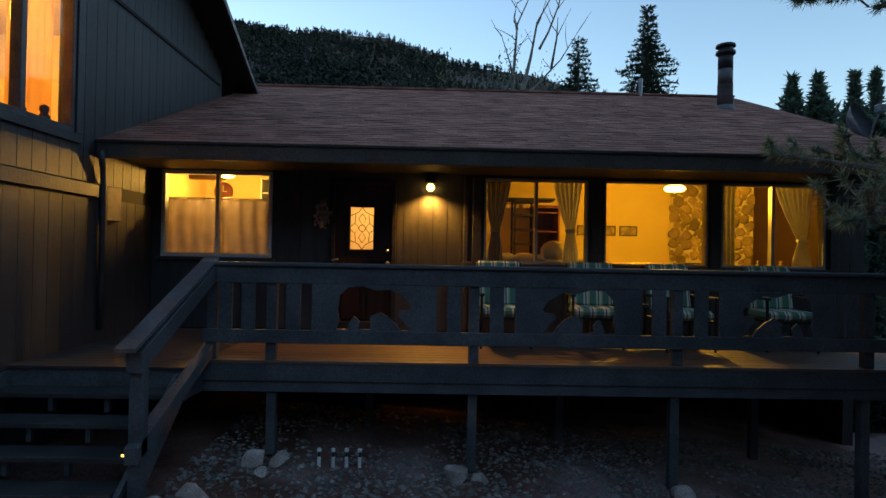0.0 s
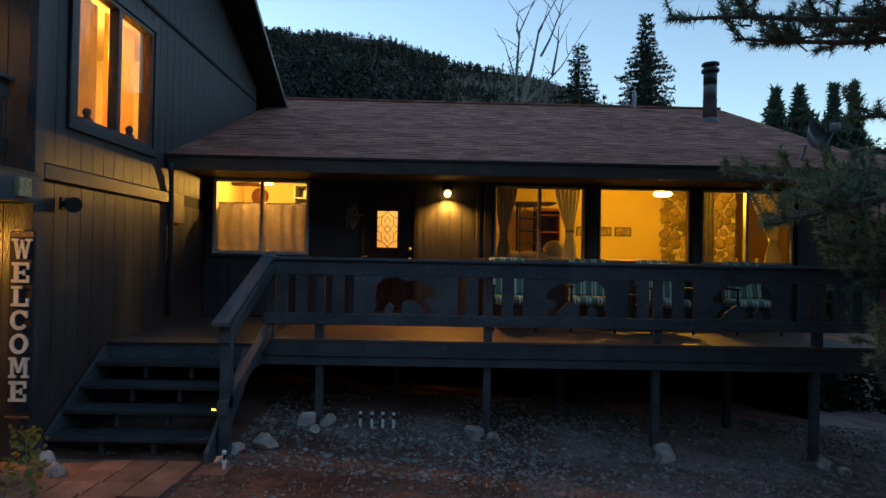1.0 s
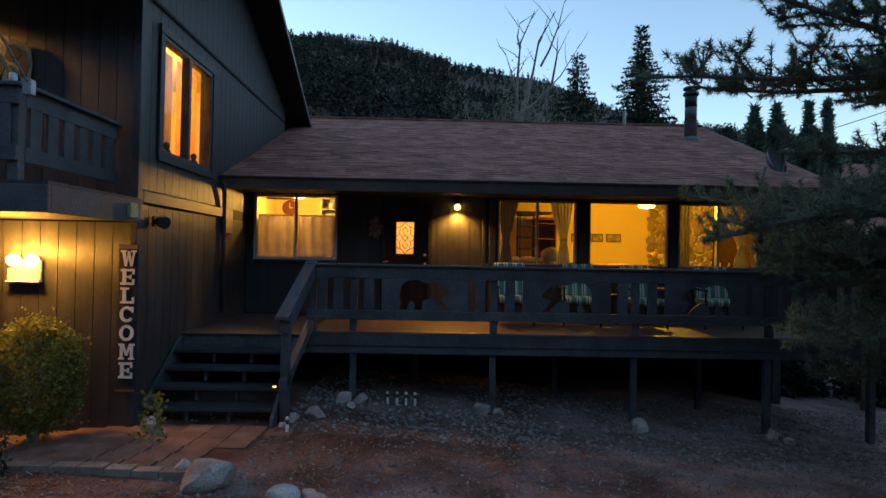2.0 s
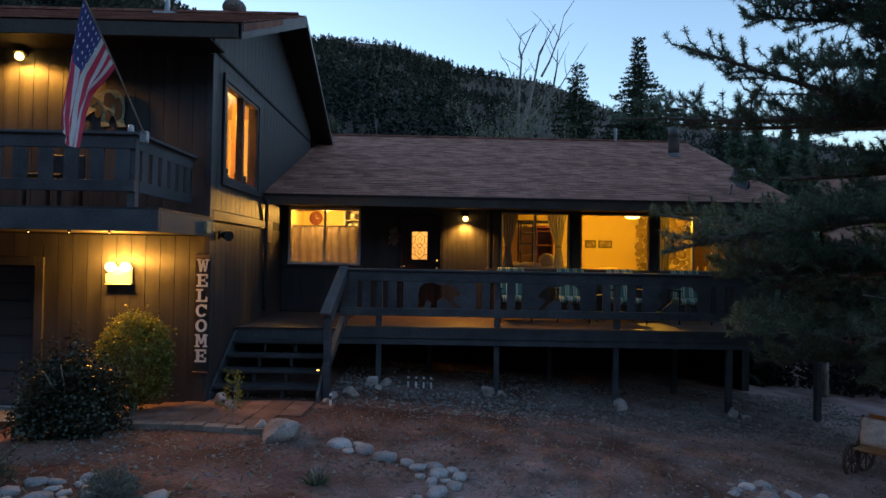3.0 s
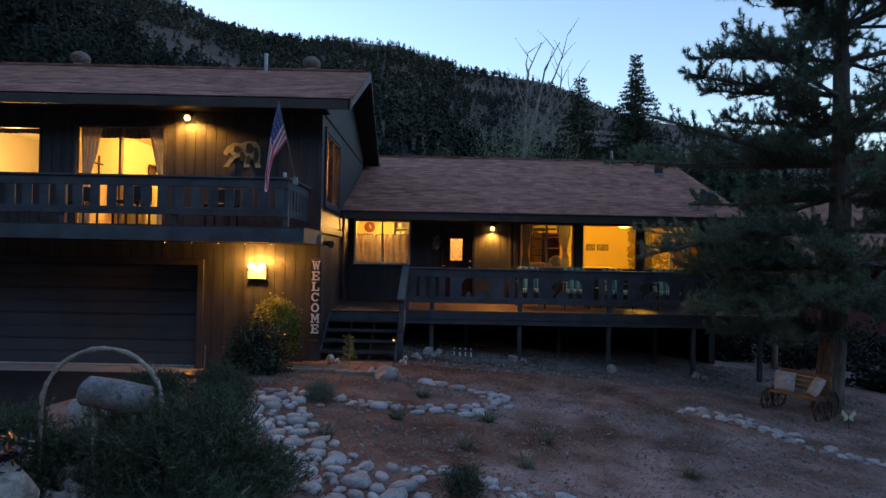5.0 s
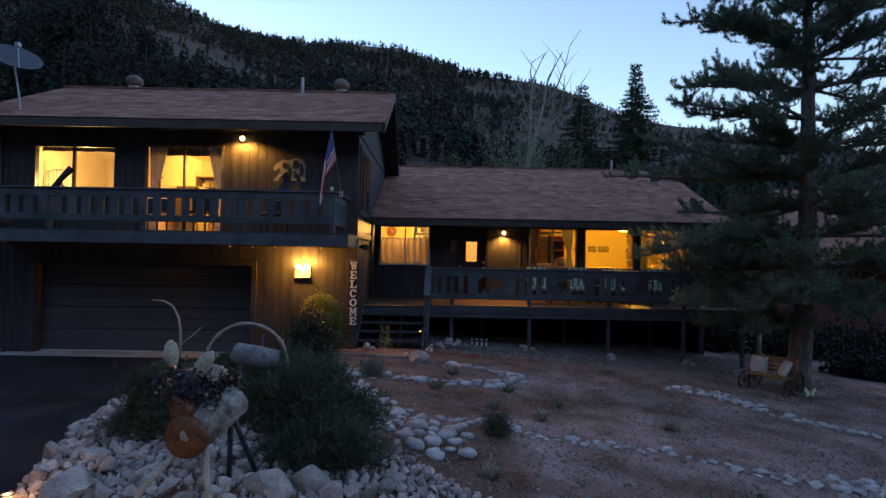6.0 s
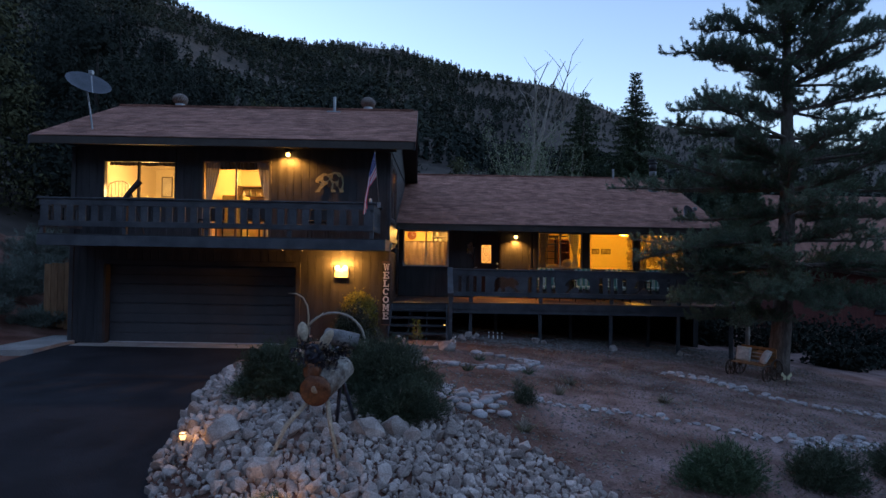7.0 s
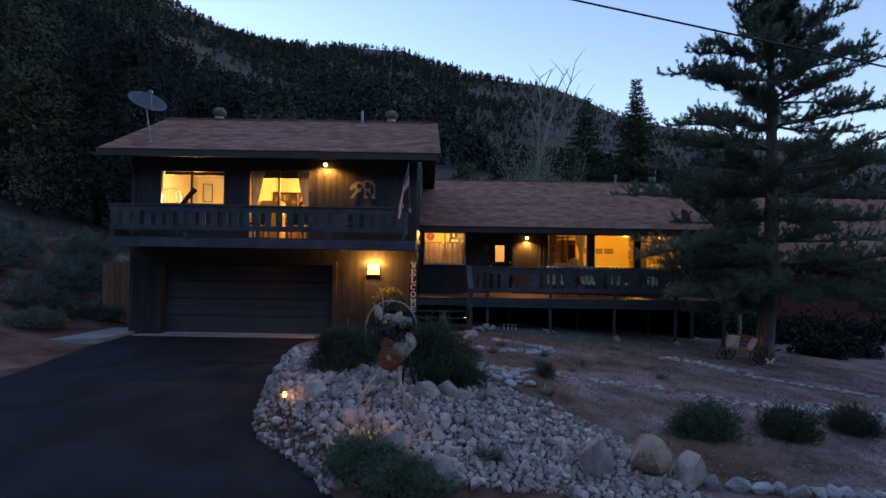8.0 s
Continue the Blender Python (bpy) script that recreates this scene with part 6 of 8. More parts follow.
# ---- vegetation ----
def big_pine():
    """The large pine beside the porch."""
    bx, by = 6.90, 4.10
    bz = ground_height(bx, by)
    t = thing("pine_tree", (bx, by, bz), "large spreading pine with a rough brown trunk beside the porch", "tree")
    r = random.Random(11)
    H = 10.6
    trunk = [(bx + 0.12 * math.sin(h * 0.5) + 0.02 * h, by + 0.1 * math.sin(h * 0.35 + 1), bz + h) for h in np.linspace(-0.15, H, 18)]
    bm = tube(bmesh.new(), trunk, [0.215 * (1 - 0.9 * max(0, i - 1) / 17) * (1.25 if i == 0 else 1) + 0.02 for i in range(18)], 14)
    for v in bm.verts:
        v.co += Vector((1, 1, 0)) * 0.02 * noise.noise(v.co * 6)
    part("trunk", bm, BARK, t, "", True)
    needles = Tufts(12)

    def trunk_at(z):
        i = min(16, max(0, int((z - bz + 0.15) / (H + 0.15) * 17)))
        return Vector(trunk[i]).lerp(Vector(trunk[i + 1]), 0.5)

    def brush(a, mid, e):
        """A thick round brush of needles along a twig, fullest at its end."""
        ln = (mid - a).length + (e - mid).length
        m = max(2, int(ln / 0.085))
        for j in range(m):
            f = 2 * (j + 0.5) / m
            c = a.lerp(mid, f) if f < 1 else mid.lerp(e, f - 1)
            needles.needle_tuft(c, e - mid, r.uniform(0.075, 0.095), 19, 0.0052, 1.4)
        needles.needle_tuft(e, e - mid, 0.085, 34, 0.0052, 1.6)

    def clad(limbs, pts, first, density, size=1.0):
        """Side twigs along a limb, turned up at their ends, each ending in close brushes of needles."""
        n = len(pts)
        for i in range(first, n):
            d = (pts[i] - pts[i - 1]).normalized()
            brush(pts[i - 1], pts[i - 1].lerp(pts[i], 0.5), pts[i])
            for k in range(density):
                side = d.cross(Vector((0, 0, 1))).normalized() * r.choice((-1, 1))
                tw = (d * r.uniform(0.3, 1.0) + side * r.uniform(0.3, 1.1) + Vector((0, 0, r.uniform(-0.3, 0.8)))).normalized()
                ln = r.uniform(0.22, 0.60) * (1.15 - 0.4 * i / n) * size
                o = pts[i] - d * r.uniform(0, 0.45)
                mid = o + tw * ln * 0.55
                e = mid + (tw * 0.5 + Vector((0, 0, 0.6))).normalized() * ln * 0.5
                tube(limbs, [o, mid, e], [0.011, 0.008, 0.005], 4, False)
                brush(o.lerp(mid, 0.35), mid, e)
                if r.random() < 0.5:
                    b = mid + (side * r.choice((-1, 1)) * 0.6 + d * 0.3 + Vector((0, 0, 0.5))).normalized() * ln * 0.4
                    tube(limbs, [mid, b], [0.007, 0.004], 4, False)
                    brush(mid.lerp(b, 0.2), mid.lerp(b, 0.6), b)
        e = pts[-1]
        needles.needle_tuft(e, e - pts[-2], 0.10, 40, 0.0052, 1.5)
        needles.needle_tuft(e.lerp(pts[-2], 0.25), e - pts[-2], 0.12, 30, 0.0052)

    def limb(z, a, reach, rise, droop, size=1.0, density=2, wander=0.07):
        """A limb with side branches that spread into a pad of foliage."""
        pts = limb_curve(trunk_at(bz + z), (math.cos(a), math.sin(a), rise), reach, droop, r, 7, wander)
        bm = bmesh.new()
        tube(bm, pts, [0.05 * (1 - 0.85 * i / 7) * (1.25 - z / H) + 0.008 for i in range(8)], 6, False)
        clad(bm, pts, 2 if reach > 1.6 else 1, density, size)
        for i in range(2, 7):
            for sd in (-1, 1):
                if r.random() < 0.34:
                    continue
                d = (pts[i] - pts[i - 1]).normalized()
                out = d.cross(Vector((0, 0, 1))).normalized() * sd
                ln = reach * r.uniform(0.16, 0.34) * (1.15 - i / 9)
                q = limb_curve(pts[i], d * 0.8 + out * r.uniform(0.5, 1.0) + Vector((0, 0, r.uniform(-0.05, 0.35))), ln, 0.5, r, 3, 0.10)
                tube(bm, q, [0.018, 0.014, 0.010, 0.006], 4, False)
                clad(bm, q, 1, 2, size * 0.85)
        part("limb", bm, BARK, t)

    # whorls: height, reach, how many limbs
    WHORLS = ((2.2, 2.4, 6), (2.55, 2.8, 6), (2.9, 2.9, 6), (3.5, 2.5, 5), (4.1, 2.5, 5), (4.6, 2.6, 6), (5.1, 2.9, 6), (5.6, 2.6, 5), (6.3, 1.8, 4), (6.9, 2.2, 5), (7.3, 2.6, 6), (7.8, 2.4, 6), (8.3, 2.0, 6), (8.8, 1.5, 5), (9.3, 1.05, 5), (9.7, 0.75, 5), (10.1, 0.5, 4))
    for k, (z, reach, n) in enumerate(WHORLS):
        for q in range(n):
            a = k * 1.1 + 6.283 * (q + r.uniform(-0.25, 0.25)) / n
            e = reach * r.uniform(0.75, 1.05)
            if math.cos(a) < -0.4 and 3.0 < z < 4.9:
                e *= 0.72
            if math.cos(a) < -0.3 and 4.85 < z < 5.5:
                e *= 0.55
            if math.cos(a) > 0.2 and z < 7.0:
                e *= 1.3
            limb(z + r.uniform(-0.28, 0.28), a, e, r.uniform(-0.04, 0.14) + 0.06 * max(0, z - 5), (-0.2 if z < 2.8 else -0.4) if z < 4.5 else 0.35)
    # the longest limbs, towards the porch roof and away over the lane
    for z, a, reach, rise in ((3.40, 3.22, 4.0, 0.01), (3.30, 3.08, 3.7, 0.02), (3.48, 3.40, 3.6, 0.02), (4.46, 3.03, 4.3, 0.04), (4.36, 3.18, 3.8, 0.04), (4.52, 2.92, 3.5, 0.04), (3.75, 2.95, 2.6, 0.05), (6.5, 0.4, 3.4, 0.08), (7.2, -0.1, 3.3, 0.1), (8.1, 0.0, 2.8, 0.12), (8.6, 0.3, 2.5, 0.2), (8.9, -0.3, 2.1, 0.25), (7.2, 0.9, 3.0, 0.08), (6.2, -0.6, 3.4, 0.08), (2.3, 3.3, 3.0, 0.0), (2.55, 3.0, 3.0, 0.0), (2.0, 3.1, 2.6, -0.02), (5.75, 3.35, 3.3, 0.06), (6.0, 3.65, 3.3, 0.06), (5.9, 3.0, 2.5, 0.08), (6.45, 3.1, 3.0, 0.10), (1.75, 3.35, 2.4, 0.02), (1.6, 3.7, 2.2, 0.0), (1.9, 4.1, 2.5, 0.0), (2.1, 4.5, 2.2, 0.0), (1.6, 2.9, 2.2, 0.0), (2.3, 3.85, 2.8, 0.02), (2.7, 4.3, 2.6, 0.02), (2.0, 5.2, 2.2, 0.0), (7.7, 3.2, 3.0, 0.10), (8.3, 3.0, 2.2, 0.2), (3.4, 0.1, 4.2, 0.03), (4.4, -0.2, 4.2, 0.03), (5.4, 0.1, 3.8, 0.08), (6.1, -0.15, 3.4, 0.1), (2.7, -0.1, 4.0, 0.0), (2.1, 0.2, 3.4, -0.02), (2.4, -0.5, 3.8, 0.0), (1.9, -0.2, 3.6, 0.0), (3.0, 0.4, 3.8, 0.02)):
        limb(z, a, reach, rise, -0.1, 0.9, 2, 0.07)
    needles.under("crown", NEEDLE, t, "dark green needle tufts")
    for z, a, ln in ((1.9, 3.5, 1.6), (2.3, 3.9, 1.8), (2.0, 5.6, 1.9), (2.9, 4.4, 1.2), (1.75, 5.95, 2.3)):
        pts = limb_curve(trunk_at(bz + z), (math.cos(a), math.sin(a), 0.1), ln, -0.6, r, 6, 0.18)
        dead = bmesh.new()
        tube(dead, pts, [0.04 - 0.0055 * i for i in range(7)], 5, False)
        for i in (2, 4):
            q = limb_curve(pts[i], (r.gauss(0, 1), r.gauss(0, 1), 0.3), ln * 0.45, -0.3, r, 4, 0.2)
            tube(dead, q, 0.008, 4, False)
        part("dead_branch", dead, DEAD_WOOD, t, "bare grey broken branch")


big_pine()


def conifer(name, x, y, h, rad, label, seed, blunt=0.0, mat=NEEDLE, tuft=0.35, group="", dens=1.0):
    """A narrow conifer: trunk and whorls of drooping sprays."""
    z0 = ground_height(x, y) - 0.1
    t = thing(name, (x, y, z0), label, "tree", group)
    r = random.Random(seed)
    part("trunk", tube(bmesh.new(), [(x, y, z0), (x + 0.05, y, z0 + h * 0.5), (x, y, z0 + h * 0.97)], [0.025 * h ** 0.9 + 0.04, 0.014 * h + 0.02, 0.02], 8), BARK, t, "", True)
    nd = Tufts(seed + 1)
    n = int(h * 24 * dens)
    for i in range(n):
        u = (i + 0.5) / n
        zz = z0 + h * (0.06 + 0.94 * u)
        prof = (1 - u) ** (0.85 if not blunt else 0.5) if not blunt else min(1, (1.02 - u) * 3) * (0.75 + 0.25 * math.sin(u * 9 + seed))
        R = rad * max(0.06, prof) * r.uniform(0.65, 1.12) * (1 + 0.22 * math.sin(u * 31 + seed))
        a = i * 2.399 + r.uniform(-0.4, 0.4)
        d = Vector((math.cos(a), math.sin(a), -0.15 if not blunt else 0.9))
        m = max(1, int(R / (tuft * 0.6)) + 1)
        for k in range(m):
            q = (k + 1) / m
            c = Vector((x, y, zz)) + Vector((d.x * R * q, d.y * R * q, (d.z * R * q * 0.5)))
            sz = tuft * r.uniform(0.7, 1.2) * (1.0 - 0.55 * u if not blunt else 1)
            nd.needle_tuft(c, d + Vector((0, 0, 0.3)), sz * 0.85, 10, sz * 0.17, 1.4)
    nd.under("crown", mat, t)
    return t


SEQ = material("dense_green_conifer", (0.035, 0.060, 0.028), (0.075, 0.105, 0.050), 1.2, 0.7, 0, 20, random_by=0.35)
conifer("tall_conifer", 13.1, 33, 16.9, 4.7, "tall pointed conifer behind the roof", 21, mat=SEQ, tuft=0.5, dens=1.6)
conifer("round_pine", 10.3, 37.5, 16.4, 5.2, "bushy pine behind the roof ridge", 22, 0, SEQ, 0.6)
conifer("round_pine", 6.4, 37.5, 10.5, 3.0, "low dark pine behind the ridge", 24, 0, SEQ, 0.6)
for i, (x, y, h, w) in enumerate(((9.55, 14.2, 7.2, 0.46), (10.25, 14.3, 7.4, 0.54), (11.35, 14.6, 7.6, 0.54), (12.05, 14.8, 7.8, 0.50))):
    conifer("cypress", x, y, h, w, "slim upright cypress in a row beyond the house", 31 + i, 1.0, NEEDLE, 0.22, "row of cypresses", 3.0)


def rounded_pine(x, y, h, rad, seed):
    """A full pine seen from afar: a trunk and a crown of many leafy clumps with gaps between."""
    r = random.Random(seed)
    z0 = ground_height(x, y) - 0.1
    t = thing("hill_pine", (x, y, z0), "dark full-crowned pine at the foot of the hill", "tree", "pines behind the house")
    part("trunk", tube(bmesh.new(), [(x, y, z0), (x + r.gauss(0, 0.15), y, z0 + h * 0.5), (x, y, z0 + h * 0.95)], [0.018 * h + 0.03, 0.011 * h + 0.02, 0.02], 7), SHADED_BARK, t, "", True)
    nd = Tufts(seed + 900)
    for i in range(int(30 + h * 3.2)):
        u = r.random() ** 0.85
        prof = math.sin(math.pi * min(1, 0.16 + 0.84 * u)) ** 0.65 * (1 - 0.45 * u)
        a, q = r.uniform(0, 6.283), math.sqrt(r.uniform(0.15, 1))
        c = Vector((x + rad * prof * q * math.cos(a), y + rad * prof * q * math.sin(a), z0 + h * (0.05 + 0.93 * u)))
        s = rad * r.uniform(0.15, 0.28) * (1.1 - 0.5 * u)
        for _ in range(64):
            o = Vector((r.gauss(0, 1), r.gauss(0, 1), r.gauss(0, 0.6)))
            nd.facing(c + o * s, o + Vector((0.5 * math.cos(a), 0.5 * math.sin(a), 0.25)), r.uniform(0.17, 0.34))
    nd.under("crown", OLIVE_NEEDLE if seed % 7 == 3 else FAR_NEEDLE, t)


OLIVE_NEEDLE = material("olive_conifer", (0.055, 0.058, 0.030), (0.105, 0.105, 0.055), 0.4, 0.85, 0, 0.8, random_by=0.2, spec=0.1)
LEFT_TREES = ((-19, 19, 11, 3.2), (-24, 17, 12, 3.4), (-29, 17.5, 14, 3.6), (-14, 21, 11, 2.8), (-18.5, 20, 13, 3.2), (-17, 24, 11, 3.0), (-21, 20, 9, 2.8), (-25, 27, 13, 3.4), (-14, 30, 12, 3.0), (-30, 22, 12, 3.4), (-20, 33, 13, 3.2), (-9, 34, 11, 2.8), (-26, 15, 9, 2.6), (-35, 30, 14, 3.6), (-4, 30, 9, 2.6), (0, 36, 10, 2.8), (-16, 17, 7, 2.2), (-12, 40, 13, 3.2), (17, 30, 9, 2.4), (20, 36, 11, 2.8), (3.5, 42, 11, 3), (-28, 18, 10, 3.2), (-33, 25, 13, 3.8), (-23, 23, 11, 3.4), (-31, 34, 15, 4), (-19, 28, 11, 3.2), (-38, 24, 13, 3.8), (-24, 36, 14, 3.8), (-15, 36, 12, 3.4), (-8, 40, 12, 3.2), (-29, 12, 8, 2.8), (-34, 17, 11, 3.4), (-40, 35, 15, 4), (23, 42, 12, 3), (27, 34, 10, 3), (-6, 36, 10, 3), (-22, 16.5, 7.5, 2.6))
for i, (x, y, h, w) in enumerate(LEFT_TREES):
    rounded_pine(x, y, h, w, 51 + i)


def bare_tree():
    x, y = 4.9, 33
    z = ground_height(x, y)
    t = thing("bare_tree", (x, y, z), "leafless pale tree with long upright limbs", "tree")
    r = random.Random(5)
    bm = bmesh.new()
    tube(bm, [(4.9, y, z - 0.2), (5.0, y, z + 4), (5.19, y, 8.9), (5.75, y, 11.2), (6.2, y, 12.7)], [0.30, 0.26, 0.22, 0.18, 0.14], 8)
    part("trunk", bm, DEAD_WOOD, t)
    LIMBS = (((5.45, 10.3), (5.48, 13.2), (5.63, 15.7), (6.48, 17.7)), ((6.1, 12.4), (6.45, 13.9), (6.79, 15.9), (7.8, 17.8)), ((6.9, 14.3), (7.36, 15.2), (7.9, 16.7), (8.24, 18.2)),
             ((6.1, 11.6), (6.79, 12.3), (8.24, 13.9), (9.31, 15.7)), ((5.5, 12.2), (5.2, 13.2), (4.67, 14.8)), ((5.62, 15.4), (5.55, 16.4), (5.7, 17.3)), ((7.6, 13.2), (7.7, 14.6), (7.75, 15.8)))
    for k, line in enumerate(LIMBS):
        bm = bmesh.new()
        pts = [Vector((px, y + 0.15 * k * (1 if k % 2 else -1) * min(1, i), pz)) for i, (px, pz) in enumerate(line)]
        n = len(pts) - 1
        r0 = 0.12 if k < 2 else 0.08
        tube(bm, pts, [r0 * (1 - 0.8 * i / n) for i in range(n + 1)], 6, False)
        for i in range(1, n):
            for sd in (-1, 1):
                q = limb_curve(pts[i].lerp(pts[i + 1], r.random()), (sd * r.uniform(0.3, 0.8), r.gauss(0, 0.3), 0.9), r.uniform(0.8, 1.9), 0.2, r, 4, 0.1)
                tube(bm, q, [0.032, 0.026, 0.02, 0.014, 0.01], 4, False)
        part("limb", bm, DEAD_WOOD, t)
    willow = thing("leafy_tree", (5.2, 31, ground_height(5.2, 31)), "feathery pale green tree coming into leaf behind the ridge", "tree")
    nd, tw = Tufts(71), bmesh.new()
    for i in range(64):
        a = r.uniform(0, 6.28)
        base = Vector((5.0 + 0.6 * math.cos(a), 31 + 0.6 * math.sin(a), ground_height(5.2, 31)))
        pts = limb_curve(base, (0.30 * math.cos(a), 0.30 * math.sin(a), 1.4), r.uniform(6.5, 12.2), 0.1, r, 8, 0.1)
        tube(tw, pts, [0.06 - 0.0065 * k for k in range(9)], 4, False)
        for p in pts[3:]:
            for _ in range(46):
                nd.leaf(p + Vector((r.gauss(0, 0.22), r.gauss(0, 0.22), r.gauss(0, 0.5))), r.uniform(0.10, 0.20), 0.20, 1.2)
    part("branchwork", tw, DEAD_WOOD, willow)
    PALE = material("pale_spring_leaf", (0.17, 0.205, 0.105), (0.29, 0.325, 0.19), 2, 0.7, 0, 20, random_by=0.3)
    nd.under("crown", PALE, willow)


bare_tree()


def hillside_forest():
    """Thousands of conifers and scrub over the mountainside, too many to count."""
    r, ng = random.Random(90), np.random.default_rng(90)
    rows = []
    while len(rows) < 13000:
        tan = r.uniform(-1.25, 1.0)
        dist = 58 + 300 * r.random() ** 0.6
        y = dist / math.sqrt(1 + tan * tan) - 5
        x = tan * (y + 5)
        dens = noise.noise((x * 0.018, y * 0.018, 7))
        if dens < -0.22 and r.random() < 0.75:
            continue
        scrub = smooth_step(-0.05, 0.25, tan) * smooth_step(120, 200, dist)
        if r.random() < scrub * 0.35:
            continue
        h = r.uniform(2.2, 5.4) * (1.3 if r.random() < 0.15 else 1) * (0.8 + 0.3 * dens) * (1 - 0.5 * scrub)
        rows.append((x, y, ground_height(x, y), h, h * r.uniform(0.26, 0.42)))
    t = np.array(rows)
    n = 27
    u = ng.random((len(t), n)) ** 1.2
    ang = ng.uniform(0, 6.283, (len(t), n))
    wide = (np.sin(np.minimum(1, 0.18 + 0.95 * u) * math.pi) ** 0.7) * np.sqrt(ng.random((len(t), n)))
    c = np.stack([t[:, 0:1] + t[:, 4:5] * wide * np.cos(ang), t[:, 1:2] + t[:, 4:5] * wide * np.sin(ang), t[:, 2:3] + t[:, 3:4] * (0.08 + 0.9 * u)], -1)
    out = np.stack([np.cos(ang) * 0.8, np.sin(ang) * 0.8, 0.1 + 0.8 * u], -1) + ng.normal(0, 0.25, c.shape)
    out /= np.linalg.norm(out, axis=-1, keepdims=True)
    one = np.cross(out, ng.normal(0, 1, c.shape))
    one /= np.linalg.norm(one, axis=-1, keepdims=True)
    two = np.cross(out, one)
    size = t[:, 3, None, None] * ng.uniform(0.11, 0.19, (len(t), n, 1))
    v = np.stack([c + one * size, c - one * size * 0.5 + two * size * 0.8, c - one * size * 0.5 - two * size * 0.8], 2).reshape(-1, 3)
    f = np.arange(len(v)).reshape(-1, 3)
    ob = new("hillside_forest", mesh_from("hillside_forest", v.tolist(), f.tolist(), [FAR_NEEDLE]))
    tagged(ob, "dark conifer forest covering the mountainside", "forest", "", "stuff")


hillside_forest()


# ---- stones ----
def stone_mesh(name, seed, pts, flat=0.75, mat=ROCK, smooth=False):
    r = random.Random(seed)
    bm = bmesh.new()
    for _ in range(pts):
        d = Vector((r.gauss(0, 1), r.gauss(0, 1), r.gauss(0, 1))).normalized()
        bm.verts.new((d.x * r.uniform(0.8, 1.05), d.y * r.uniform(0.65, 0.9), d.z * flat * r.uniform(0.8, 1)))
    res = bmesh.ops.convex_hull(bm, input=bm.verts)
    loose = [v for v in bm.verts if not v.link_faces]
    bmesh.ops.delete(bm, geom=loose, context="VERTS")
    me = bpy.data.meshes.new(name)
    bm.to_mesh(me)
    bm.free()
    me.materials.append(mat)
    return me


PEBBLES = [stone_mesh("stone", 200 + i, 17) for i in range(10)]


def cobble_mesh(seed):
    """A worn flat cobble with rounded shoulders."""
    r = random.Random(seed)
    bm = bmesh.new()
    bmesh.ops.create_icosphere(bm, subdivisions=2, radius=1)
    for v in bm.verts:
        k = 1 + 0.28 * noise.noise(v.co * 1.3 + Vector((seed, 0, 0))) + 0.10 * noise.noise(v.co * 3.1 + Vector((0, seed, 0)))
        z = v.co.z
        v.co = Vector((v.co.x * k, v.co.y * k * r.uniform(0.78, 0.8), max(-0.3, min(0.34, z * 0.55 * k))))
    me = bpy.data.meshes.new("flat_stone")
    bm.to_mesh(me)
    bm.free()
    me.materials.append(FLAG_STONE)
    me.shade_smooth()
    return me


FLATS = [cobble_mesh(230 + i) for i in range(8)]
SHARDS = [stone_mesh("flat_stone", 260 + i, 22, 0.42, FLAG_STONE) for i in range(8)]


def boulder_mesh(seed, mat=ROCK):
    bm = bmesh.new()
    bmesh.ops.create_icosphere(bm, subdivisions=3, radius=1)
    rc = random.Random(seed + 70)
    cuts = [(Vector((rc.gauss(0, 1), rc.gauss(0, 1), rc.gauss(0, 0.8))).normalized(), rc.uniform(0.55, 0.82)) for _ in range(15)] + [(Vector((0, 0, -1)), 0.82)]
    for v in bm.verts:
        n = noise.noise(v.co * 1.1 + Vector((seed * 3.1, 0, 0))) * 0.38 + noise.noise(v.co * 3.0 + Vector((0, seed, 0))) * 0.14
        c = v.co.normalized() * (1 + n)
        for q, e in cuts:
            over = c.dot(q) - e
            if over > 0:
                c = c - q * over
        v.co = c
    me = bpy.data.meshes.new("boulder")
    bm.to_mesh(me)
    bm.free()
    me.materials.append(mat)
    me.shade_smooth()
    me.set_sharp_from_angle(angle=radians(22))
    return me


ROCK_TAN = material("tan_sandstone", (0.30, 0.20, 0.14), (0.48, 0.35, 0.26), 4, 0.85, 0.7, 30, random_by=0.1, spec=0.25)
BOULDERS = [boulder_mesh(i) for i in range(5)] + [boulder_mesh(9, ROCK_TAN)]


def boulder(x, y, sx, sy, sz, k, label, turn=0.0, sink=0.3, group=""):
    ob = new("boulder", BOULDERS[k])
    ob.matrix_world = Matrix.LocRotScale((x, y, ground_height(x, y) + sz * (0.82 - sink)), Euler((0.1, 0.08, turn)), (sx, sy, sz))
    return tagged(ob, label, "boulder", group)


for i, (x, y, s) in enumerate(((-0.85, 5.35, 0.15), (-1.08, 5.2, 0.10), (-0.62, 6.2, 0.15), (-0.40, 6.25, 0.12), (1.28, 6.25, 0.15), (1.50, 6.2, 0.11), (3.45, 6.25, 0.15), (3.42, 6.05, 0.12), (5.35, 6.25, 0.14), (5.5, 6.1, 0.10), (-1.1, 4.85, 0.08), (-0.5, 6.0, 0.08))):
    boulder(x, y, s, s * 0.8, s * 0.75, i % 5, "pale rock at the foot of a deck post", i * 1.3, 0.25, "rocks along the deck")
boulder(-1.22, 3.05, 0.29, 0.20, 0.17, 1, "pale grey boulder at the end of the walk", 0.4)
boulder(-1.50, 3.22, 0.10, 0.09, 0.10, 3, "small pale rock beside the larger boulder", 1.4)
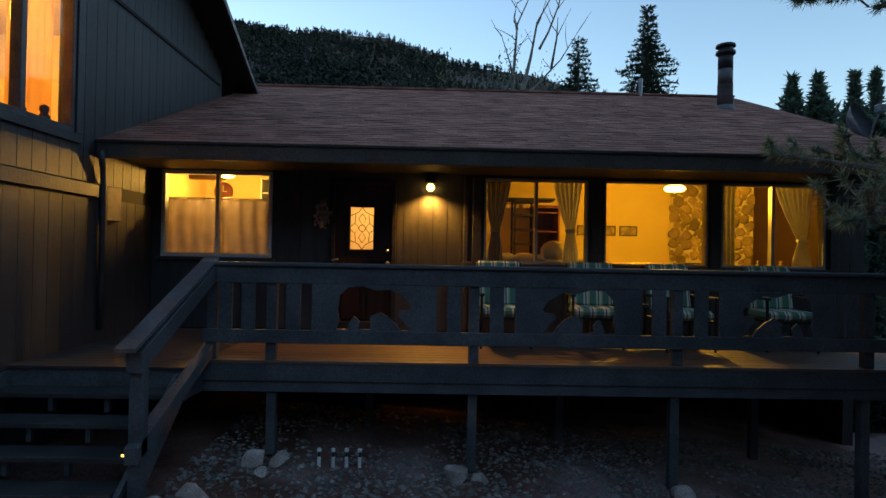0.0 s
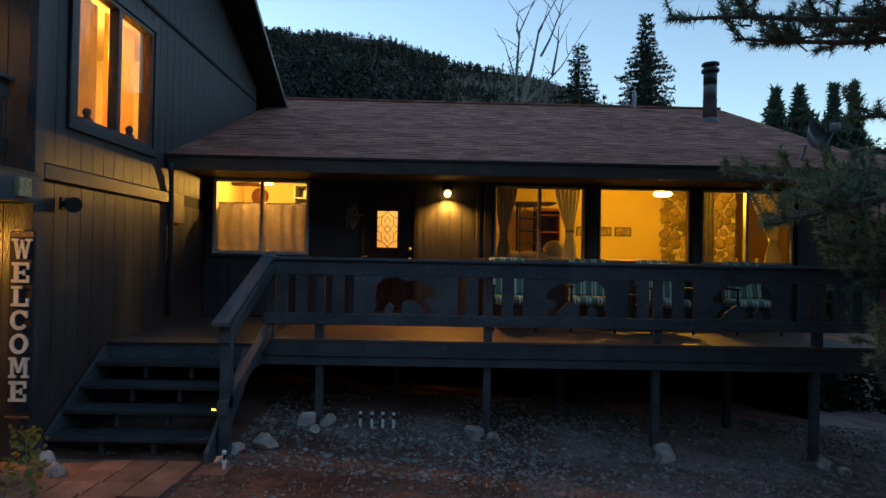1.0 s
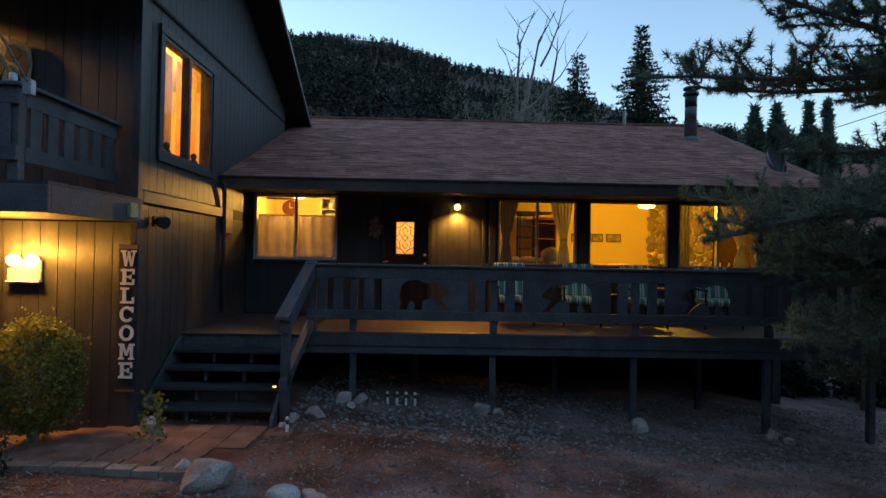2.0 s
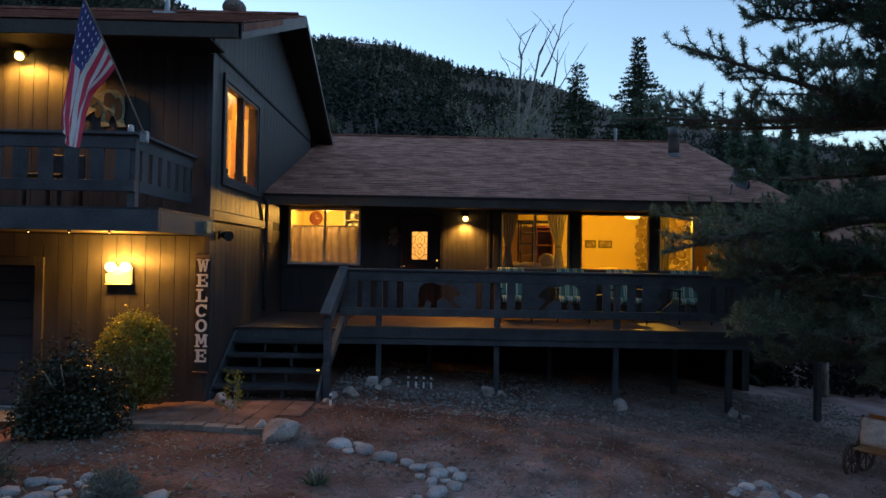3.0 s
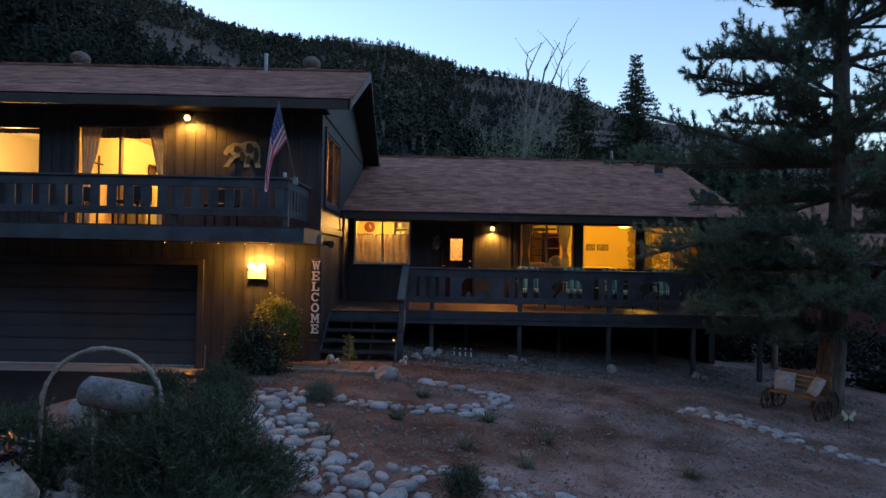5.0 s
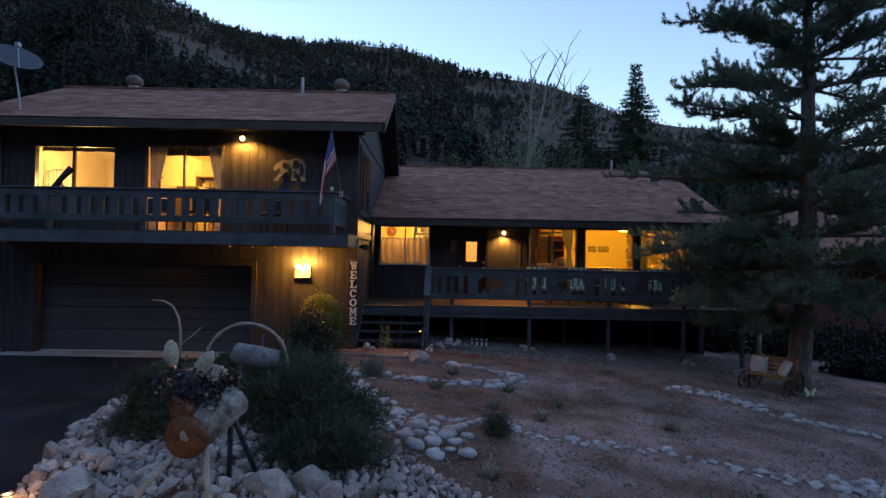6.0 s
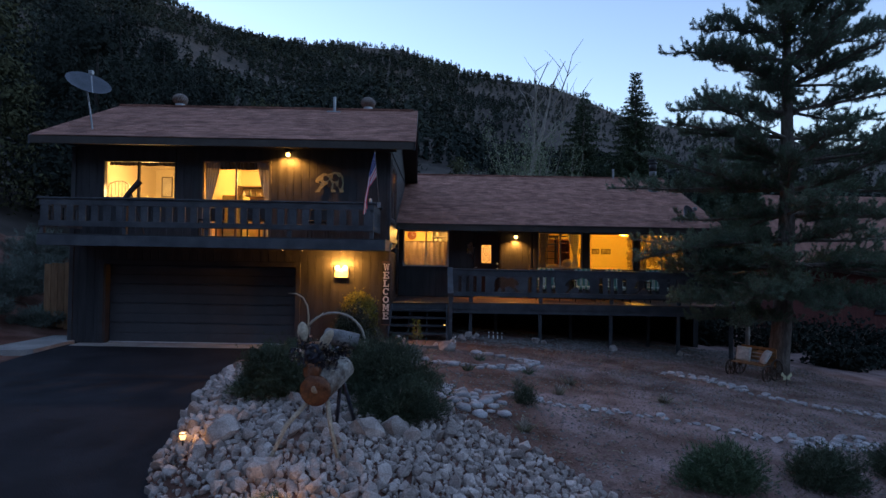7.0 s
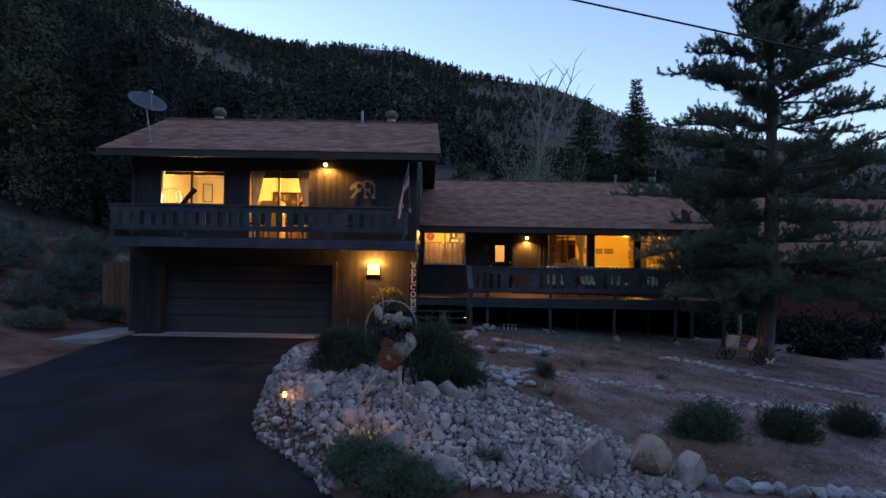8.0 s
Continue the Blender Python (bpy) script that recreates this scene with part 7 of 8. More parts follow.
boulder(0.5, -4.72, 0.30, 0.24, 0.33, 5, "large tan upright boulder at the edge of the rock bed", 0.3)
boulder(0.88, -4.95, 0.25, 0.20, 0.29, 2, "pale boulder at the corner of the rock bed", 1.3)
boulder(-0.2, -4.95, 0.28, 0.22, 0.30, 3, "pale boulder in the rock bed", 0.8)
boulder(-2.55, -5.2, 0.22, 0.18, 0.30, 4, "large pale boulder beside the path light", 2.2)
boulder(-1.95, -5.45, 0.22, 0.2, 0.22, 1, "pale boulder at the front of the rock bed", 0.2)
boulder(-2.2, -3.5, 0.22, 0.16, 0.16, 2, "flat pale boulder on the rock bed", 0.2)
boulder(-1.9, -3.32, 0.22, 0.17, 0.15, 3, "pale boulder on the rock bed", 1.0)
boulder(-3.75, -3.6, 0.24, 0.22, 0.18, 0, "pale boulder near the path light", 1.9)
boulder(-3.15, -4.3, 0.20, 0.16, 0.14, 4, "flat grey boulder on the rock bed", 0.5)
boulder(-3.6, -1.0, 0.32, 0.26, 0.30, 3, "large smooth grey boulder among the junipers", 0.3, 0.2)


def in_bed(x, y):
    """The rock bed between driveway and yard."""
    if y < -5.5 or y > -0.4:
        return False
    l = between(EDGE, y) + 0.02
    rgt = between(((-5.6, 1.0), (-4.6, 0.75), (-3.6, 0.1), (-2.8, -0.7), (-2.0, -2.0), (-1.2, -3.6), (-0.3, -4.6)), y)
    return l < x < rgt


bed = thing("rock_bed", (-2.5, -4, 0.6), "bed of loose pale crushed rocks beside the driveway", "rocks")
r = random.Random(400)
rest_v, rest_f = [], []
made = 0
cells = {}
tries = 0
while tries < 62000:
    tries += 1
    x, y = r.uniform(-5.5, 1.0), r.uniform(-5.5, -0.4)
    if not in_bed(x, y):
        continue
    s = r.choice((0.05, 0.06, 0.07, 0.08, 0.09, 0.11, 0.13)) * r.uniform(0.8, 1.15)
    if x > -1.2:
        s *= 0.8
    if tries > 22000:
        s *= 0.62
    if tries > 40000:
        s *= 0.62
    key = (int(x / 0.07), int(y / 0.07))
    near = [c for i in (-2, -1, 0, 1, 2) for j in (-2, -1, 0, 1, 2) for c in cells.get((key[0] + i, key[1] + j), ())]
    if any((x - a) ** 2 + (y - b) ** 2 < ((0.62 if tries < 40000 else 0.5) * (s + q)) ** 2 for a, b, q in near):
        continue
    cells.setdefault(key, []).append((x, y, s))
    me = r.choice(PEBBLES)
    m = Matrix.LocRotScale((x, y, ground_height(x, y) + s * 0.35), Euler((r.uniform(0, 6), r.uniform(0, 6), r.uniform(0, 6))), (s, s, s))
    if y < -3.7 and -4.4 < x < -0.8 and made < 300:
        ob = new("stone", me)
        ob.parent = bed
        ob.matrix_basis = Matrix.Translation(-ORIGIN[bed.name]) @ m
        made += 1
    else:
        k = len(rest_v)
        rest_v += [m @ v.co - ORIGIN[bed.name] for v in me.vertices]
        rest_f += [tuple(k + i for i in p.vertices) for p in me.polygons]
ob = new("rubble", mesh_from("rubble", rest_v, rest_f, [ROCK]))
ob.parent = bed
tagged(ob, "", "", "", "stuff")


# ---- the yard ----
def scatter_flats(name, line, width, count, size, label, seed, mat_meshes=None):
    """Flat pale stones laid along a line."""
    meshes = mat_meshes or FLATS
    rr = random.Random(seed)
    x0, y0 = line[0]
    t = thing(name, (x0, y0, ground_height(x0, y0)), label, "stones")
    laid = []
    lens = [math.dist(a, b) for a, b in zip(line, line[1:])]
    for _ in range(count * 12):
        if len(laid) >= count:
            break
        d = rr.uniform(0, sum(lens))
        for (a, b), ln in zip(zip(line, line[1:]), lens):
            if d <= ln:
                break
            d -= ln
        k = d / ln
        x = a[0] + (b[0] - a[0]) * k + rr.gauss(0, width * 0.45)
        y = a[1] + (b[1] - a[1]) * k + rr.gauss(0, width * 0.45)
        s = size * rr.uniform(0.5, 1.4)
        if any(math.dist((x, y), q[:2]) < 0.85 * (s + q[2]) for q in laid):
            continue
        laid.append((x, y, s))
        ob = new("flat_stone", rr.choice(meshes))
        ob.parent = t
        ob.matrix_basis = Matrix.LocRotScale(Vector((x, y, ground_height(x, y) + s * 0.10)) - ORIGIN[t.name], Euler((rr.gauss(0, 0.08), rr.gauss(0, 0.08), rr.uniform(0, 6.28))), (s, s, s))
    return t


scatter_flats("stone_edging", [(-1.5, -1.08), (-0.43, -0.95), (0.49, -1.40), (1.22, -1.35), (2.15, -1.55), (2.75, -1.92), (3.4, -2.05), (4.4, -1.85), (6.0, -1.8)], 0.11, 90, 0.085, "line of pale flat stones edging the yard path", 501, SHARDS + FLATS[:2])
scatter_flats("stone_edging", [(3.4, -2.1), (4.4, -1.85), (5.6, -1.9), (7.5, -1.7)], 0.30, 60, 0.11, "pale flat stones widening along the yard path", 502, SHARDS + FLATS[:2])
scatter_flats("stone_edging", [(3.9, 2.6), (4.45, 2.0), (4.75, 1.2), (5.55, 0.7), (6.4, 0.4), (7.6, -0.4)], 0.16, 64, 0.095, "line of pale flat stones near the bench", 503, SHARDS + FLATS[:2])
scatter_flats("stone_edging", [(3.7, 2.9), (4.2, 2.5), (4.6, 1.9)], 0.28, 30, 0.10, "cluster of pale flat stones near the bench", 504, SHARDS + FLATS[:2])
scatter_flats("dry_stream", [(-2.4, 1.2), (-2.5, 0.5), (-2.2, -0.2), (-1.9, -0.8), (-1.4, -1.4), (-0.9, -2.0)], 0.40, 210, 0.108, "dry stream of pale flat stones through the yard", 505)
scatter_flats("stone_ring", [(-1.6, 1.1), (-1.06, 1.1), (-0.5, 1.15), (0.0, 1.25), (0.45, 1.8), (0.55, 2.3), (0.1, 2.6), (-0.5, 3.0)], 0.17, 62, 0.11, "rough ring of pale stones in the yard", 506)

# low kerb of rough blocks at the front of the yard
kerb = thing("stone_kerb", (1.1, -5, 0.1), "low kerb of rough pale blocks along the lane", "kerb")
rr = random.Random(510)
x = 1.02
while x < 9.0:
    w = rr.uniform(0.14, 0.30)
    ob = new("kerb_block", rr.choice(SHARDS))
    ob.parent = kerb
    y = -5.0 + 0.02 * math.sin(x * 3) + 0.03 * x
    ob.matrix_basis = Matrix.LocRotScale(Vector((x + w / 2, y, ground_height(x, y) + 0.03)) - ORIGIN[kerb.name], Euler((rr.gauss(0, 0.1), rr.gauss(0, 0.1), rr.gauss(0, 0.15))), (w * 0.60, 0.13, 0.24 * rr.uniform(0.8, 1.3)))
    x += w * 0.98

# paved walk in front of the stairs
pv = thing("paved_walk", (-2, 4, 0.5), "small walk of reddish clay pavers at the foot of the stairs", "paving", "", "structure")
rr = random.Random(520)
for i in range(11):
    for j in range(6):
        x0, y0 = -4.2 + i * 0.295, 3.22 + j * 0.27
        if x0 > -1.2 - 0.12 * (5 - j):
            continue
        z = ground_height(x0 + 0.14, y0 + 0.13)
        board("paver", TERRACOTTA, pv, x0, x0 + 0.285, y0, y0 + 0.26, z - 0.05, z + 0.012 + rr.uniform(0, 0.008))
BORDER = material("buff_concrete_block", (0.21, 0.165, 0.135), (0.33, 0.265, 0.22), 4, 0.85, 0.5, 50, random_by=0.2)
for i in range(8):
    x0 = -3.0 + i * 0.225
    z = ground_height(x0 + 0.1, 3.12)
    board("border_block", BORDER, pv, x0, x0 + 0.215, 3.08, 3.20, z - 0.06, z + 0.055 + rr.uniform(0, 0.01))


# ---- shrubs ----
def shrub(name, x, y, rx, ry, h, mat, label, seed, n=900, leaf=0.05, kind="leaf", group="", lift=0.0, ball=0.0):
    """A bush: stems and many small leaves or blades on an uneven dome."""
    z = ground_height(x, y) + lift
    t = thing(name, (x, y, z - 0.02), label, "shrub", group)
    lf, st = Tufts(seed), bmesh.new()
    r = lf.r
    for i in range(14):
        a = r.uniform(0, 6.28)
        q = r.uniform(0.3, 0.85)
        e = Vector((x + rx * q * math.cos(a), y + ry * q * math.sin(a), z + h * r.uniform(0.5, 0.9)))
        tube(st, [(x, y, z - 0.04), Vector((x, y, z)).lerp(e, 0.5) + Vector((0, 0, h * 0.1)), e], [0.014, 0.009, 0.004], 4, False)
    for i in range(n):
        a, u = r.uniform(0, 6.283), r.random()
        el = math.asin(u)
        q = r.uniform(0.35, 1.0) ** 0.6 * (0.92 + 0.55 * noise.noise((1.9 * math.cos(a) + seed, 1.9 * math.sin(a), 2.2 * u)) + (0.22 if r.random() < 0.08 else 0))
        d = Vector((math.cos(a) * math.cos(el), math.sin(a) * math.cos(el), u))
        if ball:
            el = math.asin(2 * u - 1)
            d = Vector((math.cos(a) * math.cos(el), math.sin(a) * math.cos(el), math.sin(el)))
            q = 0.92 * q if q > 0.7 else q + 0.25
        c = Vector((x + rx * q * d.x, y + ry * q * d.y, z + 0.02 + (h * q * d.z if not ball else h - ball + ball * q * d.z)))
        if kind == "leaf":
            lf.leaf(c, leaf * r.uniform(0.6, 1.3), 0.42, 0.3)
        elif kind == "needle":
            lf.needle_tuft(c, d + Vector((0, 0, 0.4)), leaf * r.uniform(0.7, 1.2), 7, leaf * 0.06, 1.0)
        elif kind == "fine":
            for _ in range(3):
                lf.needle_tuft(c + Vector((r.gauss(0, 0.05), r.gauss(0, 0.05), r.gauss(0, 0.04))), d + Vector((0, 0, 0.5)), leaf * 0.55 * r.uniform(0.6, 1.2), 8, leaf * 0.028, 0.8)
        else:
            lf.blade(Vector((x + rx * 0.55 * q * d.x, y + ry * 0.55 * q * d.y, z - 0.02)), Vector((d.x * 0.6, d.y * 0.6, 0.9)), h * r.uniform(0.5, 1.05), leaf)
    part("branchwork", st, DEAD_WOOD, t)
    lf.under("foliage", mat, t)
    return t


GREYLOG = material("weathered_grey_log", (0.14, 0.135, 0.135), (0.25, 0.24, 0.24), 5, 0.85, 0.5, 40)
GRASS = material("green_grass_clump", (0.05, 0.095, 0.045), (0.11, 0.16, 0.085), 4, 0.7, 0, 30, random_by=0.35)
SOFTG = material("soft_grey_green_leaf", (0.085, 0.125, 0.075), (0.17, 0.215, 0.135), 4, 0.7, 0, 30, random_by=0.3)
DRYG = material("dry_straw_grass", (0.16, 0.13, 0.08), (0.30, 0.26, 0.17), 4, 0.8, 0, 30, random_by=0.35)
shrub("yellow_shrub", -3.40, 4.12, 0.50, 0.44, 1.33, YELLOW_LEAF, "rounded yellow-green bush under the garage lamp", 601, 9500, 0.038, ball=0.62)
DARK_LEAF = material("dark_glossy_leaf", (0.022, 0.028, 0.015), (0.055, 0.062, 0.034), 3, 0.38, 0, 30, random_by=0.35)
shrub("dark_shrub", -3.38, 2.82, 0.52, 0.46, 0.86, DARK_LEAF, "dark glossy-leaved bush in front of the yellow one", 602, 17000, 0.034)
shrub("juniper", -3.58, -2.3, 0.50, 0.55, 0.56, JUNIPER, "dark spreading juniper behind the log sculpture", 603, 2600, 0.12, "fine")
shrub("juniper", -1.95, -2.90, 0.55, 0.42, 0.46, JUNIPER, "dark juniper spilling towards the rocks", 618, 2000, 0.11, "fine")
shrub("juniper", -2.2, -2.25, 0.80, 0.60, 0.72, JUNIPER, "dark spreading juniper behind the log sculpture", 604, 3000, 0.12, "fine")
shrub("juniper", -2.85, -1.75, 0.55, 0.5, 0.42, JUNIPER, "low dark juniper between the larger two", 605, 1600, 0.12, "fine")
shrub("low_juniper", -4.05, 0.95, 0.42, 0.30, 0.30, JUNIPER, "low dark ground-cover juniper", 606, 900, 0.10, "fine")
shrub("low_juniper", -3.25, 1.15, 0.40, 0.32, 0.34, JUNIPER, "low dark ground-cover juniper", 607, 900, 0.10, "fine")
shrub("low_juniper", -3.0, 0.55, 0.34, 0.30, 0.24, JUNIPER, "low dark ground-cover juniper", 608, 700, 0.10, "fine")
shrub("round_shrub", -0.17, -1.45, 0.16, 0.15, 0.26, JUNIPER, "small dark round shrub beside the path", 609, 500, 0.06, "fine")
shrub("round_shrub", -1.95, 1.05, 0.20, 0.18, 0.26, SAGE, "small grey-green shrub by the stones", 610, 500, 0.06, "fine")
shrub("front_shrub", 1.72, -3.45, 0.50, 0.36, 0.42, GRASS, "dark green shrub near the lane", 611, 1500, 0.11, "fine")
shrub("front_shrub", 3.05, -3.2, 0.42, 0.34, 0.38, JUNIPER, "dark green shrub near the lane", 612, 1200, 0.11, "fine")
shrub("front_shrub", 4.35, -2.75, 0.42, 0.34, 0.36, JUNIPER, "sparse dark shrub near the lane", 613, 800, 0.11, "fine")
shrub("grass_clump", -2.85, -5.35, 0.42, 0.34, 0.34, SOFTG, "soft grey-green clump at the point of the rock bed", 614, 1500, 0.10, "fine")
shrub("grass_clump", -2.35, -5.62, 0.46, 0.30, 0.30, SOFTG, "soft grey-green clump at the point of the rock bed", 615, 1500, 0.10, "fine")
shrub("grass_clump", -1.45, -4.9, 0.22, 0.18, 0.22, SAGE, "grey-green tuft growing in the rocks", 616, 400, 0.008, "blade")


def seedling(x, y, h):
    """A thin young plant: one stem, a few side twigs and sparse small leaves."""
    z = ground_height(x, y)
    t = thing("seedling", (x, y, z), "thin leafy seedling in front of the stairs", "seedling")
    st, lf = bmesh.new(), Tufts(617)
    r = lf.r
    stem = limb_curve((x, y, z - 0.03), (0.03, 0, 1), h, 0, r, 6, 0.05)
    tube(st, stem, [0.008 - 0.001 * i for i in range(7)], 5)
    for i in range(2, 7):
        for sd in range(3):
            a = i * 1.9 + sd * 2.1
            tip = stem[i] + Vector((math.cos(a), math.sin(a), 0.55)) * (0.20 - 0.022 * i)
            tube(st, [stem[i], tip], [0.004, 0.002], 4, False)
            for k in range(11):
                lf.leaf(stem[i].lerp(tip, 0.35 + 0.07 * k) + Vector((r.gauss(0, 0.012), r.gauss(0, 0.012), r.gauss(0, 0.012))), r.uniform(0.035, 0.062), 0.38, 0.4)
    part("stem", st, DEAD_WOOD, t)
    lf.under("foliage", YELLOW_LEAF, t)


seedling(-1.96, 3.6, 0.58)
rr = random.Random(620)
for i, (x, y) in enumerate(((-0.9, 0.6), (-0.1, -0.2), (0.5, -0.6), (-0.6, 1.8), (0.9, 0.3), (-1.6, -0.3), (0.25, 0.9), (2.3, -0.4), (-0.35, -2.6))):
    shrub("grass_tuft", x, y, 0.12, 0.10, 0.2, DRYG if i % 3 else GRASS, "small tuft of grass in the bare soil", 621 + i, 70, 0.006, "blade", "grass tufts in the yard")
SAGES = ((-12.6, 6.5, 0.9, 0.7), (-13.8, 5.2, 1.0, 0.8), (-14.6, 7.4, 1.1, 0.9), (-13.0, 8.6, 1.0, 0.9), (-15.5, 4.2, 1.0, 0.7), (-16.5, 6.4, 1.2, 0.9), (-12.9, 3.9, 0.7, 0.5), (-17.5, 8.8, 1.3, 1.0), (-15.2, 9.6, 1.2, 1.0), (-14.0, 11.0, 1.2, 1.0), (-18.5, 5.0, 1.2, 0.8), (-16.0, 2.4, 0.9, 0.6), (-19.5, 11, 1.4, 1.1), (-17, 12.5, 1.3, 1.1))
for i, (x, y, w, h) in enumerate(SAGES):
    shrub("sagebrush", x, y, w, w * 0.9, h * (1.05 if i % 3 else 0.6), SAGE, "grey-green sagebrush on the bank beside the garage", 650 + i, 560, 0.33, "fine", "sagebrush on the bank")


# undergrowth added between pine and neighbouring house, with shade put into its leaf colour
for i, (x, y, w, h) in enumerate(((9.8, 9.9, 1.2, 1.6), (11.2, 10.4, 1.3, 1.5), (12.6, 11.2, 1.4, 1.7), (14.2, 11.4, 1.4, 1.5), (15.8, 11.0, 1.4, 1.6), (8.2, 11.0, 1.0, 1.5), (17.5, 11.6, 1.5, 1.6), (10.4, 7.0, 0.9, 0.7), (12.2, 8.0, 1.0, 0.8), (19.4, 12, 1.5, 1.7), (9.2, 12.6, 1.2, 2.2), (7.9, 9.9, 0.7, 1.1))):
    shrub("undergrowth_bush", x, y, w, w * 0.8, h * 0.72, FAR_NEEDLE, "leafy bush beyond the pine, its shade put into a dark leaf colour", 680 + i, 1300, 0.13, "leaf", "undergrowth beyond the pine")


# ---- the log animal sculpture: one plain mesh ----
def log_sculpture():
    bx, by = -2.69, -3.90
    bm = bmesh.new()

    def paint(start, k):
        for f in list(bm.faces)[start:]:
            f.material_index = k

    Z = 1.35
    n = len(bm.faces)
    tube(bm, [(bx + 0.01, by + 0.03, Z + 0.01), (bx + 0.11, by + 0.16, Z + 0.10), (bx + 0.22, by + 0.31, Z + 0.20), (bx + 0.235, by + 0.33, Z + 0.215)], [0.155, 0.155, 0.140, 0.11], 20)
    bm.faces.ensure_lookup_table()
    paint(n, 0)
    n = len(bm.faces)
    tube(bm, [(bx, by + 0.06, Z), (bx - 0.005, by - 0.05, Z - 0.005), (bx - 0.007, by - 0.062, Z - 0.006)], [0.155, 0.162, 0.152], 22)
    tube(bm, [(bx - 0.04, by + 0.08, Z + 0.19), (bx - 0.05, by - 0.05, Z + 0.185), (bx - 0.052, by - 0.056, Z + 0.184)], [0.088, 0.09, 0.08], 14)
    bm.faces.ensure_lookup_table()
    paint(n, 1)
    n = len(bm.faces)
    tube(bm, [(bx - 0.004, by - 0.058, Z + 0.01), (bx - 0.004, by - 0.066, Z + 0.01)], [0.045, 0.04], 12)
    for x0, y0, x1, y1 in ((-0.08, 0.02, -0.44, -0.20), (0.10, 0.05, 0.26, -0.10)):
        tube(bm, [(bx + x0, by + y0, Z - 0.12), (bx + (x0 + x1) / 2 - 0.03, by + (y0 + y1) / 2, Z - 0.36), (bx + x1, by + y1, ground_height(bx + x1, by + y1) - 0.02)], [0.026, 0.024, 0.020], 8)
    for s, ex, ez, lean in ((-1, -0.17, 0.58, -0.01), (1, 0.07, 0.50, 0.09)):
        c = Vector((bx + ex, by + 0.05, Z + ez))
        tube(bm, [c + Vector((-lean, 0, -0.13)), c + Vector((-lean * 0.4, 0, -0.06)), c, c + Vector((lean * 0.5, 0, 0.07)), c + Vector((lean * 0.8, 0, 0.105))], [0.022, 0.048, 0.058, 0.045, 0.012], 10)
    c = Vector((bx - 0.12, by + 0.08, Z + 0.55))
    tube(bm, [c, c + Vector((0.0, 0, 0.2)), c + Vector((-0.015, 0, 0.30)), c + Vector((-0.06, 0, 0.385)), c + Vector((-0.13, 0, 0.425)), c + Vector((-0.22, 0, 0.43))], [0.011, 0.010, 0.009, 0.008, 0.006, 0.003], 7)
    tube(bm, [c + Vector((0.01, 0, 0.1)), c + Vector((0.10, 0.02, 0.18)), c + Vector((0.15, 0.02, 0.23))], [0.007, 0.005, 0.003], 5)
    bm.faces.ensure_lookup_table()
    paint(n, 2)
    n = len(bm.faces)
    tube(bm, [(bx - 0.04, by + 0.08, Z + 0.15), (bx - 0.05, by + 0.08, Z + 0.34), (bx - 0.06, by + 0.07, Z + 0.46)], [0.11, 0.11, 0.09], 12)
    for dx, dy, dz in ((-0.2, 0.5, 0), (0.0, 0.62, 0.0)):
        tube(bm, [(bx + 0.2, by + 0.28, Z + 0.1), (bx + 0.32 + dx, by + dy, ground_height(bx + 0.32 + dx, by + dy) - 0.02)], 0.022, 6)
    bm.faces.ensure_lookup_table()
    paint(n, 3)
    r = random.Random(33)
    for i in range(640):
        a = r.uniform(0, 6.28)
        q = r.uniform(0.85, 1.35)
        h = r.uniform(-0.12, 0.16)
        wide = 0.13 + (0.06 if h < 0.02 else 0)
        c = Vector((bx - 0.05 + wide * math.cos(a) * q, by + 0.06 + 0.11 * math.sin(a) * q, Z + 0.35 + h - 0.04 * math.cos(a)))
        d = Vector((r.gauss(0, 1), r.gauss(0, 1), r.gauss(0, 1))).normalized()
        s = d.cross(Vector((0.3, 0.5, 0.8))).normalized() * 0.014
        if i % 3 == 0:
            w = r.random()
            c = Vector((bx + 0.12 + 0.12 * w + r.gauss(0, 0.05), by + 0.10 + 0.2 * w, Z + 0.30 + 0.06 * w + r.gauss(0, 0.045)))
        f = bm.faces.new([bm.verts.new(p) for p in (c - d * 0.03, c + s, c + d * 0.03, c - s)])
        f.material_index = 3 if r.random() < 0.86 else 2
    CUT = material("red_stained_log_end", (0.12, 0.040, 0.016), (0.22, 0.075, 0.030), 16, 0.45, 0.3, 40)
    PALEW = material("peeled_pale_wood", (0.40, 0.31, 0.22), (0.52, 0.42, 0.31), 8, 0.7, 0.3, 40)
    BIRCH = material("peeling_birch_bark", (0.12, 0.085, 0.065), (0.42, 0.37, 0.32), 9, 0.8, 0.6, 40)
    GARL = material("dark_tinsel_garland", (0.015, 0.015, 0.022), (0.05, 0.05, 0.07), 20, 0.4, 0.1, 60)
    solo("log_sculpture", bm, [BIRCH, CUT, PALEW, GARL], "rustic log animal sculpture with stick legs and tinsel garland", "garden sculpture", smooth=True)


log_sculpture()

# weathered log propped on stakes under a bent wooden hoop
hx, hy = -2.82, -2.30
hz = ground_height(hx, hy)
t = thing("driftwood_ornament", (hx, hy, hz), "weathered grey log propped on stakes under a bent wooden hoop", "garden ornament")
pts = [(hx + 0.40 * math.cos(a), hy + 0.05 * math.cos(a), 1.58 + 0.40 * math.sin(a)) for a in [math.pi * k / 16 for k in range(17)]]
pts = [(hx + 0.41, hy + 0.05, hz - 0.05)] + pts + [(hx - 0.41, hy - 0.05, hz - 0.05)]
part("hoop", tube(bmesh.new(), pts, [0.017 + 0.004 * math.sin(k * 2.1) for k in range(len(pts))], 8), DEAD_WOOD, t, "arched hoop of bent pale branch", True)
